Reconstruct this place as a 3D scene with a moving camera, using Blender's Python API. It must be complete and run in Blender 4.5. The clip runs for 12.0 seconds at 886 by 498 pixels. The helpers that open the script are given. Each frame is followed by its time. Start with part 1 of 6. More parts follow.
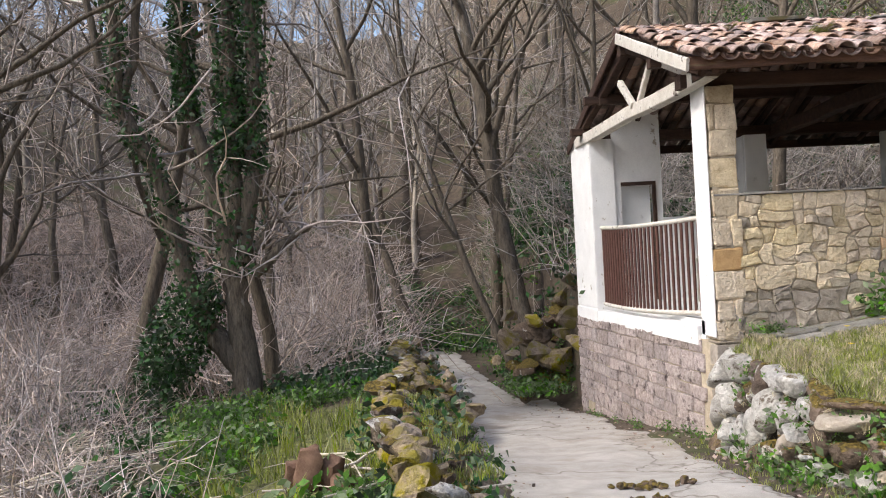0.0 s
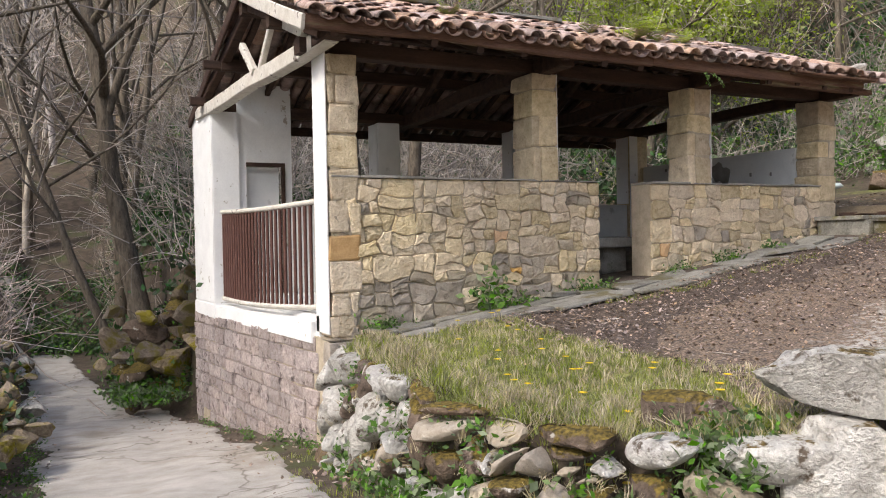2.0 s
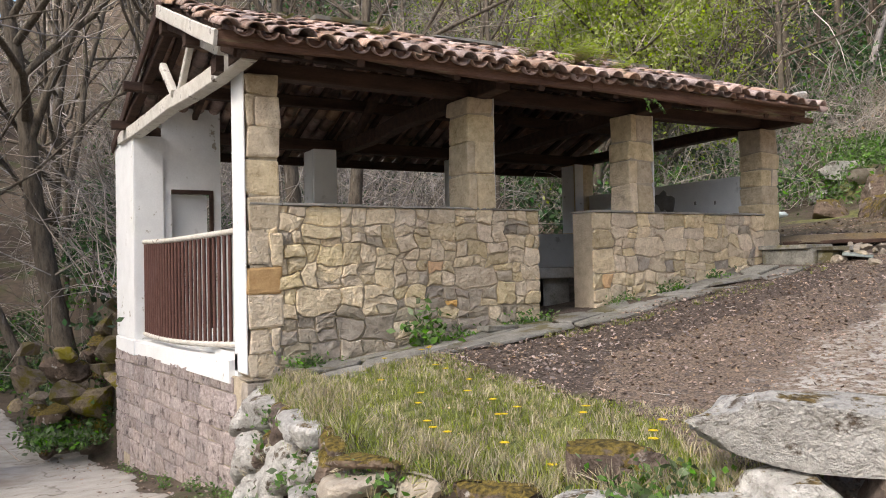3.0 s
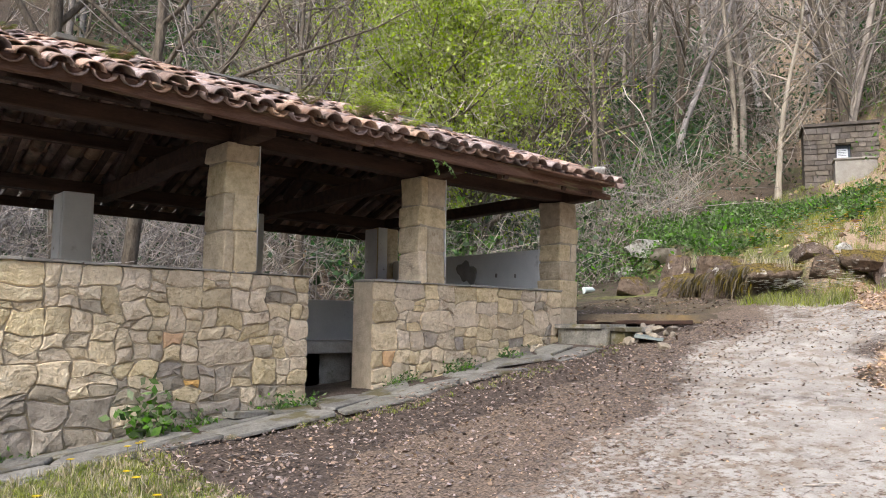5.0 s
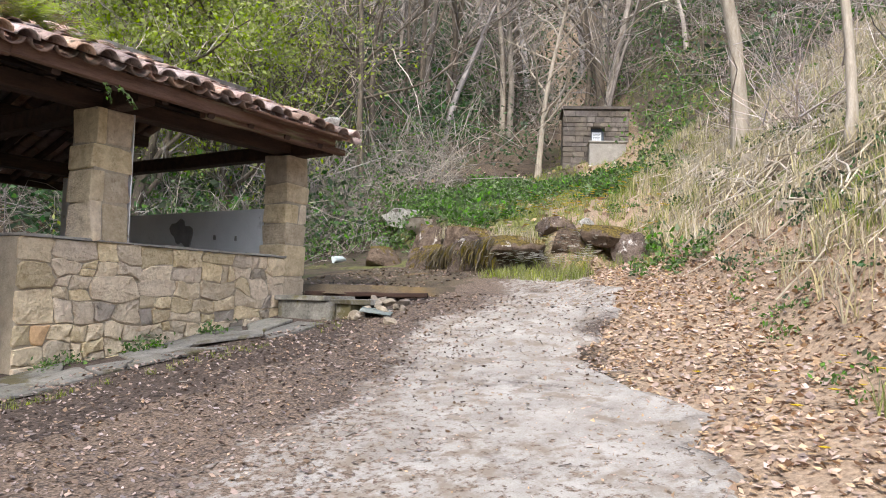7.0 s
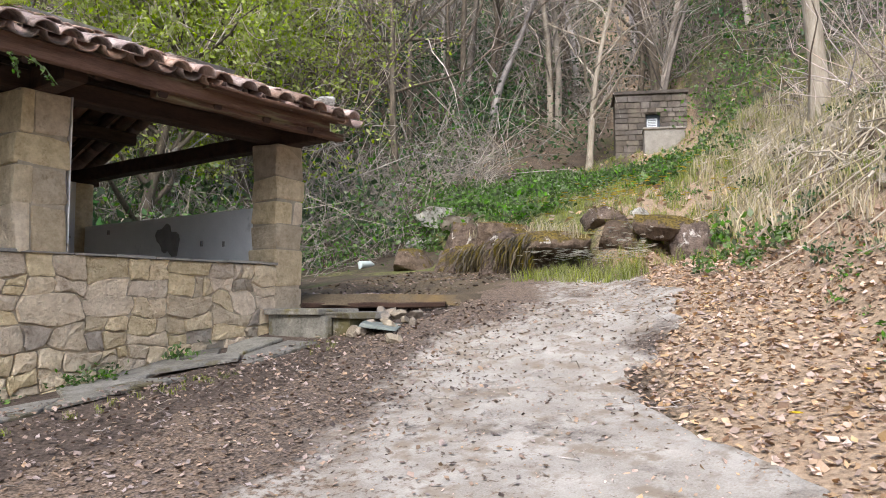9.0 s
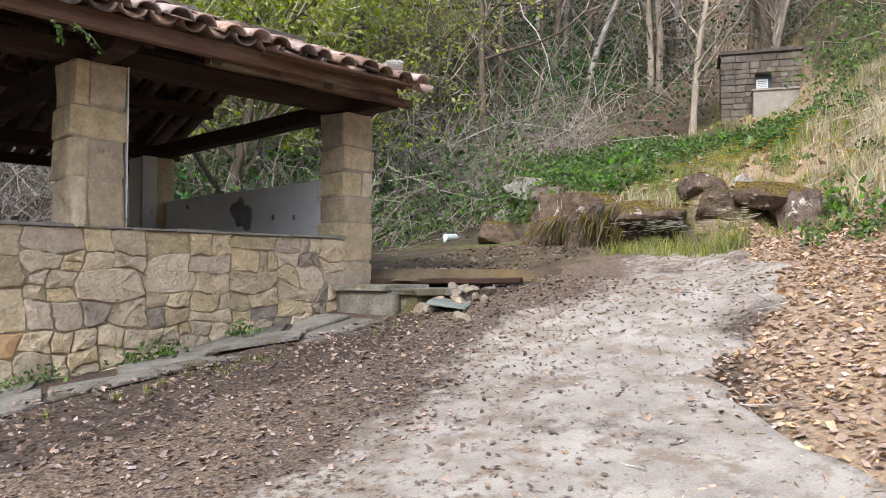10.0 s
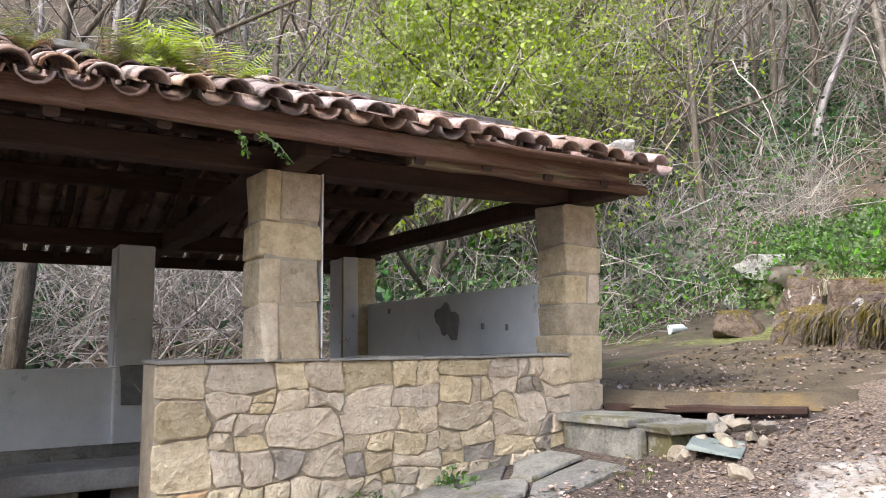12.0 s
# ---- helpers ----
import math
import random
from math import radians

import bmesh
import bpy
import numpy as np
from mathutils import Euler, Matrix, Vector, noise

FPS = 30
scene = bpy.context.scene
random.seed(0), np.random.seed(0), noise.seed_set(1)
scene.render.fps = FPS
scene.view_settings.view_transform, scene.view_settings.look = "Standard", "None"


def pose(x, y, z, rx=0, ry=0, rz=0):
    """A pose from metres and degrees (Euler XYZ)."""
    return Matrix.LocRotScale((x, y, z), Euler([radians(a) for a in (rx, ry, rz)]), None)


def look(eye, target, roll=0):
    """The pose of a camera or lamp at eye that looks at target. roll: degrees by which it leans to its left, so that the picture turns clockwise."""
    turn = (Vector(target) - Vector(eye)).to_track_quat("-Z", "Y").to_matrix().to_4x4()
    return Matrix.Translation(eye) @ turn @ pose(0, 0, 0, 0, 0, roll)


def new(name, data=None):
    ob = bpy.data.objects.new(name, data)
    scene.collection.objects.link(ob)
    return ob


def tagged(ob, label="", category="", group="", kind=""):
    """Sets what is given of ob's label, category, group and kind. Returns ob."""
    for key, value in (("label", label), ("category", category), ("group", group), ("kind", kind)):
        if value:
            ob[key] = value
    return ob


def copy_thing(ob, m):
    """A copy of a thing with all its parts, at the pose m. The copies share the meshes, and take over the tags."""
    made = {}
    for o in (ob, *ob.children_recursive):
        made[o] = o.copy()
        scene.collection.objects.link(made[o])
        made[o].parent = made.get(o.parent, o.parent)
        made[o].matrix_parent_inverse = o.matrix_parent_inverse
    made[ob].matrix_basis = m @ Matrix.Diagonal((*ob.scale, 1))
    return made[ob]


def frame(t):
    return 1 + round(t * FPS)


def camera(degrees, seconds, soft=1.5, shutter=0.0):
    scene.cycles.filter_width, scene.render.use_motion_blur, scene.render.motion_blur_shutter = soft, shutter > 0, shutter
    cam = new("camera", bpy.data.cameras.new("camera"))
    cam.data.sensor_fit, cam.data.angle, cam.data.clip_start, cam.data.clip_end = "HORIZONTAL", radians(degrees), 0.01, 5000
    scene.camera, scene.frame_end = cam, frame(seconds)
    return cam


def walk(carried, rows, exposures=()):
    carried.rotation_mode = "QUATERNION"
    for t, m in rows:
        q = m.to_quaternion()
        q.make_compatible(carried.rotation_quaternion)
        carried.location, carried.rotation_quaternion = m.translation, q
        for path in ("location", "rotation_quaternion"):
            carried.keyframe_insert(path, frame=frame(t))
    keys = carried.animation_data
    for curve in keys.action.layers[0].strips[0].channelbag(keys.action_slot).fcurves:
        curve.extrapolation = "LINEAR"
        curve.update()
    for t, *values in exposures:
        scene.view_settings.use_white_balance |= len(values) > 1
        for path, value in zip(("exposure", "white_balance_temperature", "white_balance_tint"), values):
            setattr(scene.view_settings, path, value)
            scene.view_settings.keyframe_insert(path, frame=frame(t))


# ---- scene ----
cam = camera(59.7, 12.0, soft=1.0)
PATH = [
    (0, (1.867, 0.815, 1.739), (1.958, 2.813, 1.742), -3.0),
    (0.5, (2.07, 1.202, 1.643), (2.457, 3.164, 1.599), -3.5),
    (1, (2.307, 1.471, 1.62), (2.79, 3.411, 1.56), -3.7),
    (1.5, (2.602, 1.699, 1.58), (3.216, 3.597, 1.447), -1.5),
    (2, (2.788, 1.962, 1.574), (3.703, 3.74, 1.538), -1.0),
    (2.5, (3.01, 2.107, 1.564), (4.0, 3.845, 1.576), -1.5),
    (4.3, (4.053, 2.591, 1.709), (5.154, 4.257, 1.826), 0.9),
    (4.5, (4.183, 2.618, 1.701), (5.328, 4.253, 1.829), 0.3),
    (5, (4.557, 2.705, 1.733), (5.893, 4.181, 1.925), 0.8),
    (5.5, (4.965, 2.733, 1.768), (6.327, 4.188, 1.942), 1.7),
    (6, (5.309, 2.747, 1.778), (6.909, 3.932, 1.967), 1.7),
    (6.5, (5.723, 2.933, 1.766), (7.505, 3.825, 1.938), 1.8),
    (7, (6.073, 3.01, 1.747), (7.769, 4.062, 1.878), 1.7),
    (7.2, (6.26, 3.108, 1.749), (7.955, 4.166, 1.827), 1.4),
    (8.8, (7.58, 3.538, 1.814), (9.2, 4.701, 1.968), -0.2),
    (9, (7.655, 3.513, 1.823), (9.265, 4.691, 1.959), 0.1),
    (9.5, (7.94, 3.482, 1.789), (9.348, 4.9, 1.87), 1.1),
    (10, (8.212, 3.619, 1.856), (9.658, 4.999, 1.92), 0.2),
    (10.5, (8.406, 3.939, 1.995), (9.833, 5.339, 2.066), -1.4),
    (11, (8.64, 4.243, 2.079), (9.866, 5.814, 2.24), -1.2),
    (11.5, (8.773, 4.54, 2.199), (9.887, 6.194, 2.35), -1.2),
    (12, (8.803, 4.726, 2.297), (9.854, 6.409, 2.545), -0.6),
]
walk(cam, [(t, look(eye, target, roll)) for t, eye, target, roll in PATH], exposures=[(0.0, 1.0, 6500, 10), (1.0, 1.13, 6500, 10), (2.5, 0.9, 6650, 10), (4.5, 1.05, 6450, 10), (6.5, 1.1, 6250, 10), (9.5, 1.0, 6300, 10), (10.5, 1.08, 6350, 10), (11.3, 1.38, 6200, 10), (12.0, 1.6, 6150, 10)])

# ---- world and sun ----
SUN_AZ, SUN_EL = 198.0, 46.0          # degrees: the way to the sun, from +x towards +y
world = bpy.data.worlds.new("world")
scene.world = world
world.use_nodes = True
wn = world.node_tree.nodes
sky = wn.new("ShaderNodeTexSky")
sky.sky_type, sky.sun_disc = "NISHITA", False
sky.sun_elevation, sky.sun_rotation = radians(SUN_EL), radians(90 - SUN_AZ)
sky.dust_density = 3.0
wn["Background"].inputs["Strength"].default_value = 0.15
world.node_tree.links.new(sky.outputs[0], wn["Background"].inputs["Color"])
sun = new("sun", bpy.data.lights.new("sun", "SUN"))
sun.data.energy, sun.data.angle, sun.data.color = 1.25, radians(7.0), (1.0, 0.96, 0.90)
to_sun = Vector((math.cos(radians(SUN_EL)) * math.cos(radians(SUN_AZ)), math.cos(radians(SUN_EL)) * math.sin(radians(SUN_AZ)), math.sin(radians(SUN_EL))))
sun.matrix_world = look(to_sun * 50, (0, 0, 0))


# ---- materials ----
def material(name, dark, light, scale=6.0, rough=0.9, bump=0.3, fine=60.0, metal=0.0, patch=None, patch_scale=1.5, patch_at=0.55, vary=0.0, island=0.0, through_light=0.0, stretch=(1, 1, 1), patch_soft=0.08, relief=0.03):
    """Two-scale colour from noise in world places, with an optional second cover in patches, and relief."""
    m = bpy.data.materials.new(name)
    m.use_nodes = True
    n, l = m.node_tree.nodes, m.node_tree.links
    b = n["Principled BSDF"]
    geo = n.new("ShaderNodeNewGeometry")
    mp = n.new("ShaderNodeMapping")
    mp.inputs["Scale"].default_value = stretch
    l.new(geo.outputs["Position"], mp.inputs["Vector"])

    def noise_node(s, detail=5.0, r=0.6):
        t = n.new("ShaderNodeTexNoise")
        t.inputs["Scale"].default_value, t.inputs["Detail"].default_value, t.inputs["Roughness"].default_value = s, detail, r
        l.new(mp.outputs[0], t.inputs["Vector"])
        return t

    big, small = noise_node(scale), noise_node(fine, 4.0, 0.7)
    blend = n.new("ShaderNodeMix")
    blend.data_type = "FLOAT"
    blend.inputs[0].default_value = 0.4
    l.new(big.outputs[0], blend.inputs[2])
    l.new(small.outputs[0], blend.inputs[3])
    ramp = n.new("ShaderNodeValToRGB")
    ramp.color_ramp.elements[0].position, ramp.color_ramp.elements[1].position = 0.33, 0.67
    ramp.color_ramp.elements[0].color, ramp.color_ramp.elements[1].color = (*dark, 1), (*light, 1)
    l.new(blend.outputs[0], ramp.inputs[0])
    colour = ramp.outputs[0]
    if patch:
        pn = noise_node(patch_scale, 8.0, 0.65)
        pr = n.new("ShaderNodeValToRGB")
        pr.color_ramp.elements[0].position, pr.color_ramp.elements[1].position = patch_at, patch_at + patch_soft
        l.new(pn.outputs[0], pr.inputs[0])
        mx = n.new("ShaderNodeMix")
        mx.data_type = "RGBA"
        mx.inputs[7].default_value = (*patch, 1)
        l.new(pr.outputs[0], mx.inputs[0])
        l.new(colour, mx.inputs[6])
        colour = mx.outputs[2]
    if vary or island:
        hsv = n.new("ShaderNodeHueSaturation")
        src = n.new("ShaderNodeObjectInfo").outputs["Random"] if vary else geo.outputs["Random Per Island"]
        amount = vary or island
        rng = n.new("ShaderNodeMapRange")
        rng.inputs[3].default_value, rng.inputs[4].default_value = 1 - amount, 1 + amount
        l.new(src, rng.inputs[0])
        l.new(rng.outputs[0], hsv.inputs["Value"])
        hue = n.new("ShaderNodeMapRange")
        hue.inputs[3].default_value, hue.inputs[4].default_value = 0.5 - 0.035 * amount, 0.5 + 0.035 * amount
        mul = n.new("ShaderNodeMath")
        mul.operation = "FRACT"
        big_mul = n.new("ShaderNodeMath")
        big_mul.operation = "MULTIPLY"
        big_mul.inputs[1].default_value = 7.31
        l.new(src, big_mul.inputs[0])
        l.new(big_mul.outputs[0], mul.inputs[0])
        l.new(mul.outputs[0], hue.inputs[0])
        l.new(hue.outputs[0], hsv.inputs["Hue"])
        sat = n.new("ShaderNodeMapRange")
        sat.inputs[3].default_value, sat.inputs[4].default_value = 1 - amount, 1 + amount * 0.6
        l.new(mul.outputs[0], sat.inputs[0])
        l.new(sat.outputs[0], hsv.inputs["Saturation"])
        l.new(colour, hsv.inputs["Color"])
        colour = hsv.outputs[0]
    l.new(colour, b.inputs["Base Color"])
    b.inputs["Roughness"].default_value, b.inputs["Metallic"].default_value = rough, metal
    b.inputs["Specular IOR Level"].default_value = 0.3
    if bump:
        bp = n.new("ShaderNodeBump")
        bp.inputs["Strength"].default_value, bp.inputs["Distance"].default_value = bump, relief
        l.new(blend.outputs[0], bp.inputs["Height"])
        l.new(bp.outputs[0], b.inputs["Normal"])
    if through_light:
        tr = n.new("ShaderNodeBsdfTranslucent")
        ms = n.new("ShaderNodeMixShader")
        ms.inputs[0].default_value = through_light
        l.new(colour, tr.inputs["Color"])
        l.new(b.outputs[0], ms.inputs[1])
        l.new(tr.outputs[0], ms.inputs[2])
        l.new(ms.outputs[0], n["Material Output"].inputs["Surface"])
    return m


def track_material():
    """Pale worn concrete under grit, going over to dark leaf mould at its edges by the cover stored on the mesh."""
    m = material("road_worn", (0.24, 0.21, 0.175), (0.53, 0.50, 0.455), 2.6, 0.95, 0.6, 90, patch=(0.27, 0.225, 0.175), patch_scale=4.5, patch_at=0.50, patch_soft=0.12, relief=0.012)
    n, l = m.node_tree.nodes, m.node_tree.links
    base = n["Principled BSDF"].inputs["Base Color"].links[0].from_socket
    geo = n.new("ShaderNodeNewGeometry")
    att = n.new("ShaderNodeVertexColor")
    att.layer_name = "wear"
    sep = n.new("ShaderNodeSeparateColor")
    l.new(att.outputs[0], sep.inputs[0])
    for s, lo, hi, dark, light in ((1.1, 0.50, 0.62, (0.05, 0.038, 0.03), (0.19, 0.15, 0.122)), (16.0, 0.54, 0.62, (0.09, 0.065, 0.045), (0.30, 0.225, 0.17))):
        t = n.new("ShaderNodeTexNoise")
        t.inputs["Scale"].default_value, t.inputs["Detail"].default_value, t.inputs["Roughness"].default_value = s, 12.0, 0.72
        l.new(geo.outputs["Position"], t.inputs["Vector"])
        add = n.new("ShaderNodeMath")
        l.new(t.outputs[0], add.inputs[0])
        l.new(sep.outputs[0 if s < 5 else 1], add.inputs[1])
        st = n.new("ShaderNodeMapRange")
        st.inputs[1].default_value, st.inputs[2].default_value = lo, hi
        l.new(add.outputs[0], st.inputs[0])
        fine = n.new("ShaderNodeTexNoise")
        fine.inputs["Scale"].default_value, fine.inputs["Detail"].default_value = 55.0, 6.0
        l.new(geo.outputs["Position"], fine.inputs["Vector"])
        r = n.new("ShaderNodeValToRGB")
        r.color_ramp.elements[0].position, r.color_ramp.elements[1].position = 0.38, 0.66
        r.color_ramp.elements[0].color, r.color_ramp.elements[1].color = (*dark, 1), (*light, 1)
        l.new(fine.outputs[0], r.inputs[0])
        mx = n.new("ShaderNodeMix")
        mx.data_type = "RGBA"
        l.new(st.outputs[0], mx.inputs[0])
        l.new(base, mx.inputs[6])
        l.new(r.outputs[0], mx.inputs[7])
        base = mx.outputs[2]
    l.new(base, n["Principled BSDF"].inputs["Base Color"])
    return m


def moss_cap(m, dark, light, at):
    """Moss and earth lying on the upward sides of stones, broken up by noise."""
    n, l = m.node_tree.nodes, m.node_tree.links
    b = n["Principled BSDF"]
    old = b.inputs["Base Color"].links[0].from_socket
    geo = n.new("ShaderNodeNewGeometry")
    sep = n.new("ShaderNodeSeparateXYZ")
    l.new(geo.outputs["Normal"], sep.inputs[0])
    t = n.new("ShaderNodeTexNoise")
    t.inputs["Scale"].default_value, t.inputs["Detail"].default_value, t.inputs["Roughness"].default_value = 7.0, 8.0, 0.7
    l.new(geo.outputs["Position"], t.inputs["Vector"])
    k = n.new("ShaderNodeMath")
    k.operation = "MULTIPLY_ADD"
    k.inputs[1].default_value = 2.2
    l.new(t.outputs[0], k.inputs[0])
    l.new(sep.outputs[2], k.inputs[2])
    st = n.new("ShaderNodeMapRange")
    st.inputs[1].default_value, st.inputs[2].default_value = at, at + 0.2
    l.new(k.outputs[0], st.inputs[0])
    r = n.new("ShaderNodeValToRGB")
    r.color_ramp.elements[0].position, r.color_ramp.elements[1].position = 0.35, 0.65
    r.color_ramp.elements[0].color, r.color_ramp.elements[1].color = (*dark, 1), (*light, 1)
    f = n.new("ShaderNodeTexNoise")
    f.inputs["Scale"].default_value, f.inputs["Detail"].default_value = 30.0, 6.0
    l.new(geo.outputs["Position"], f.inputs["Vector"])
    l.new(f.outputs[0], r.inputs[0])
    mx = n.new("ShaderNodeMix")
    mx.data_type = "RGBA"
    l.new(st.outputs[0], mx.inputs[0])
    l.new(old, mx.inputs[6])
    l.new(r.outputs[0], mx.inputs[7])
    l.new(mx.outputs[2], b.inputs["Base Color"])


M = {}
M["concrete"] = material("road_concrete", (0.29, 0.265, 0.23), (0.52, 0.49, 0.45), 3.0, 0.92, 0.35, 90, patch=(0.27, 0.225, 0.175), patch_scale=0.8, patch_at=0.52, patch_soft=0.2)
M["gravel"] = track_material()
M["mortar"] = material("mortar", (0.36, 0.30, 0.215), (0.60, 0.515, 0.39), 9, 0.95, 0.8, 60)
M["sandstone"] = material("sandstone", (0.50, 0.385, 0.235), (0.86, 0.735, 0.53), 9, 0.9, 1.0, 34, patch=(0.40, 0.29, 0.17), patch_scale=8, patch_at=0.60, patch_soft=0.12, vary=0.20, relief=0.06)
M["orange_stone"] = material("orange_stone", (0.44, 0.25, 0.10), (0.72, 0.48, 0.23), 9, 0.9, 0.6, 50, vary=0.2)
M["grey_stone"] = material("grey_stone", (0.25, 0.21, 0.16), (0.50, 0.435, 0.35), 8, 0.9, 0.8, 40, patch=(0.13, 0.105, 0.08), patch_scale=5, patch_at=0.58, vary=0.2, relief=0.05)
M["ashlar"] = material("pink_grey_ashlar", (0.24, 0.185, 0.17), (0.58, 0.50, 0.47), 16, 0.92, 1.0, 40, patch=(0.15, 0.115, 0.11), patch_scale=7.0, patch_at=0.56, vary=0.2, relief=0.06)
M["limestone"] = material("limestone", (0.28, 0.26, 0.23), (0.78, 0.76, 0.72), 7, 0.9, 1.0, 30, patch=(0.13, 0.10, 0.075), patch_scale=8.0, patch_at=0.565, patch_soft=0.08, vary=0.15, relief=0.12)
M["dark_rock"] = material("brown_rock", (0.06, 0.042, 0.03), (0.27, 0.20, 0.155), 8, 0.92, 1.0, 26, patch=(0.62, 0.58, 0.53), patch_scale=5.0, patch_at=0.60, patch_soft=0.05, vary=0.25, relief=0.12)
M["mossy_rock"] = material("mossy_rock", (0.11, 0.08, 0.052), (0.44, 0.35, 0.26), 9, 0.95, 1.0, 26, patch=(0.19, 0.155, 0.03), patch_scale=4.5, patch_at=0.46, patch_soft=0.1, vary=0.35, relief=0.10)
M["white_paint"] = material("white_paint", (0.74, 0.74, 0.73), (0.88, 0.88, 0.87), 3, 0.75, 0.25, 40, patch=(0.40, 0.36, 0.30), patch_scale=5, patch_at=0.63, patch_soft=0.04)
M["plaster"] = material("grey_plaster", (0.68, 0.69, 0.69), (0.84, 0.85, 0.84), 2.2, 0.85, 0.2, 60, patch=(0.46, 0.46, 0.45), patch_scale=2.6, patch_at=0.63, patch_soft=0.08)
M["bare_plaster"] = material("fallen_plaster", (0.19, 0.185, 0.175), (0.33, 0.32, 0.30), 8, 0.95, 0.5, 60)
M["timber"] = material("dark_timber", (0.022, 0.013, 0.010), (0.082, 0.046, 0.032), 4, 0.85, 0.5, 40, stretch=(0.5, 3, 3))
M["fascia"] = material("red_brown_timber", (0.06, 0.028, 0.02), (0.21, 0.12, 0.08), 3, 0.85, 0.7, 34, stretch=(0.35, 4, 4), patch=(0.20, 0.165, 0.095), patch_scale=2.6, patch_at=0.57)
M["old_white_wood"] = material("flaking_white_wood", (0.45, 0.41, 0.35), (0.74, 0.71, 0.65), 6, 0.85, 0.4, 50, patch=(0.12, 0.09, 0.07), patch_scale=6, patch_at=0.58)
M["rail_red"] = material("red_brown_bars", (0.075, 0.032, 0.026), (0.15, 0.075, 0.06), 8, 0.55, 0.1, 50)
M["tile"] = material("clay_tile", (0.22, 0.105, 0.075), (0.62, 0.48, 0.41), 9, 0.85, 0.6, 50, patch=(0.10, 0.08, 0.06), patch_scale=5.5, patch_at=0.545, patch_soft=0.09, vary=0.42)
M["tile_rest"] = material("clay_tile_joined", (0.15, 0.075, 0.055), (0.40, 0.28, 0.22), 7, 0.85, 0.4, 50, patch=(0.10, 0.08, 0.06), patch_scale=3.5, patch_at=0.5, patch_soft=0.12, island=0.35)
M["slate"] = material("slate_flag", (0.10, 0.095, 0.085), (0.29, 0.28, 0.25), 5, 0.75, 0.6, 40, patch=(0.12, 0.105, 0.055), patch_scale=2.4, patch_at=0.53, vary=0.22)
M["green_slate"] = material("pale_green_slate", (0.15, 0.18, 0.165), (0.25, 0.28, 0.26), 4, 0.7, 0.4, 50, patch=(0.11, 0.10, 0.075), patch_scale=5, patch_at=0.56)
M["basin"] = material("mossy_concrete", (0.13, 0.12, 0.10), (0.40, 0.38, 0.33), 6, 0.9, 0.6, 50, patch=(0.09, 0.095, 0.04), patch_scale=3, patch_at=0.55)
M["bark"] = material("grey_bark", (0.05, 0.04, 0.03), (0.26, 0.215, 0.165), 6, 0.95, 1.0, 26, stretch=(3, 3, 0.6), patch=(0.34, 0.31, 0.27), patch_scale=2.2, patch_at=0.62, relief=0.06)
M["pale_bark"] = material("pale_bark", (0.28, 0.23, 0.17), (0.58, 0.52, 0.43), 5, 0.95, 0.5, 30, stretch=(3, 3, 0.6))
M["twig"] = material("bare_twigs", (0.22, 0.165, 0.14), (0.80, 0.68, 0.62), 2.0, 0.95, 0.0, 30, island=0.6)
M["grey_twig"] = material("grey_twigs", (0.13, 0.105, 0.085), (0.62, 0.55, 0.49), 2.0, 0.95, 0.0, 30, island=0.5)
M["dry_stick"] = material("bleached_sticks", (0.36, 0.30, 0.22), (0.74, 0.66, 0.55), 2.0, 0.95, 0.0, 30, island=0.3)
M["ivy"] = material("ivy_leaf", (0.022, 0.058, 0.02), (0.085, 0.165, 0.055), 9, 0.45, 0.0, 30, island=0.5, through_light=0.15)
M["green_leaf"] = material("nettle_green", (0.05, 0.12, 0.028), (0.20, 0.32, 0.075), 5, 0.7, 0.0, 30, island=0.5, through_light=0.3)
M["grass"] = material("grass_blade", (0.14, 0.19, 0.03), (0.40, 0.41, 0.11), 1.5, 0.7, 0.0, 30, island=0.45, through_light=0.3)
M["dry_grass"] = material("dry_grass_blade", (0.33, 0.27, 0.155), (0.60, 0.53, 0.36), 1.5, 0.8, 0.0, 30, island=0.35, through_light=0.2)
M["spring_leaf"] = material("spring_leaf", (0.27, 0.35, 0.04), (0.52, 0.60, 0.11), 0.8, 0.6, 0.0, 30, island=0.4, through_light=0.5)
M["litter"] = material("fallen_leaves", (0.27, 0.17, 0.105), (0.66, 0.475, 0.34), 3, 0.85, 0.0, 30, island=0.42)
M["dark_litter"] = material("dark_fallen_leaves", (0.11, 0.075, 0.058), (0.44, 0.325, 0.265), 3, 0.85, 0.0, 30, island=0.55)
M["yellow"] = material("yellow_petal", (0.62, 0.42, 0.01), (0.80, 0.62, 0.03), 20, 0.6, 0.0)
M["white_petal"] = material("white_petal", (0.70, 0.70, 0.66), (0.85, 0.85, 0.80), 20, 0.6, 0.0)
M["pink"] = material("pink_cloth", (0.40, 0.10, 0.18), (0.60, 0.22, 0.30), 8, 0.9, 0.2)
M["litter_bag"] = material("pale_plastic", (0.55, 0.65, 0.62), (0.78, 0.85, 0.84), 8, 0.5, 0.1)
M["hut_stone"] = material("hut_stone", (0.075, 0.062, 0.052), (0.22, 0.19, 0.16), 5, 0.95, 0.6, 40, vary=0.25)
M["hut_concrete"] = material("hut_concrete", (0.24, 0.225, 0.20), (0.40, 0.38, 0.34), 5, 0.95, 0.3, 40)
M["dark_metal"] = material("dark_blue_metal", (0.05, 0.065, 0.09), (0.09, 0.11, 0.14), 5, 0.5, 0.05)
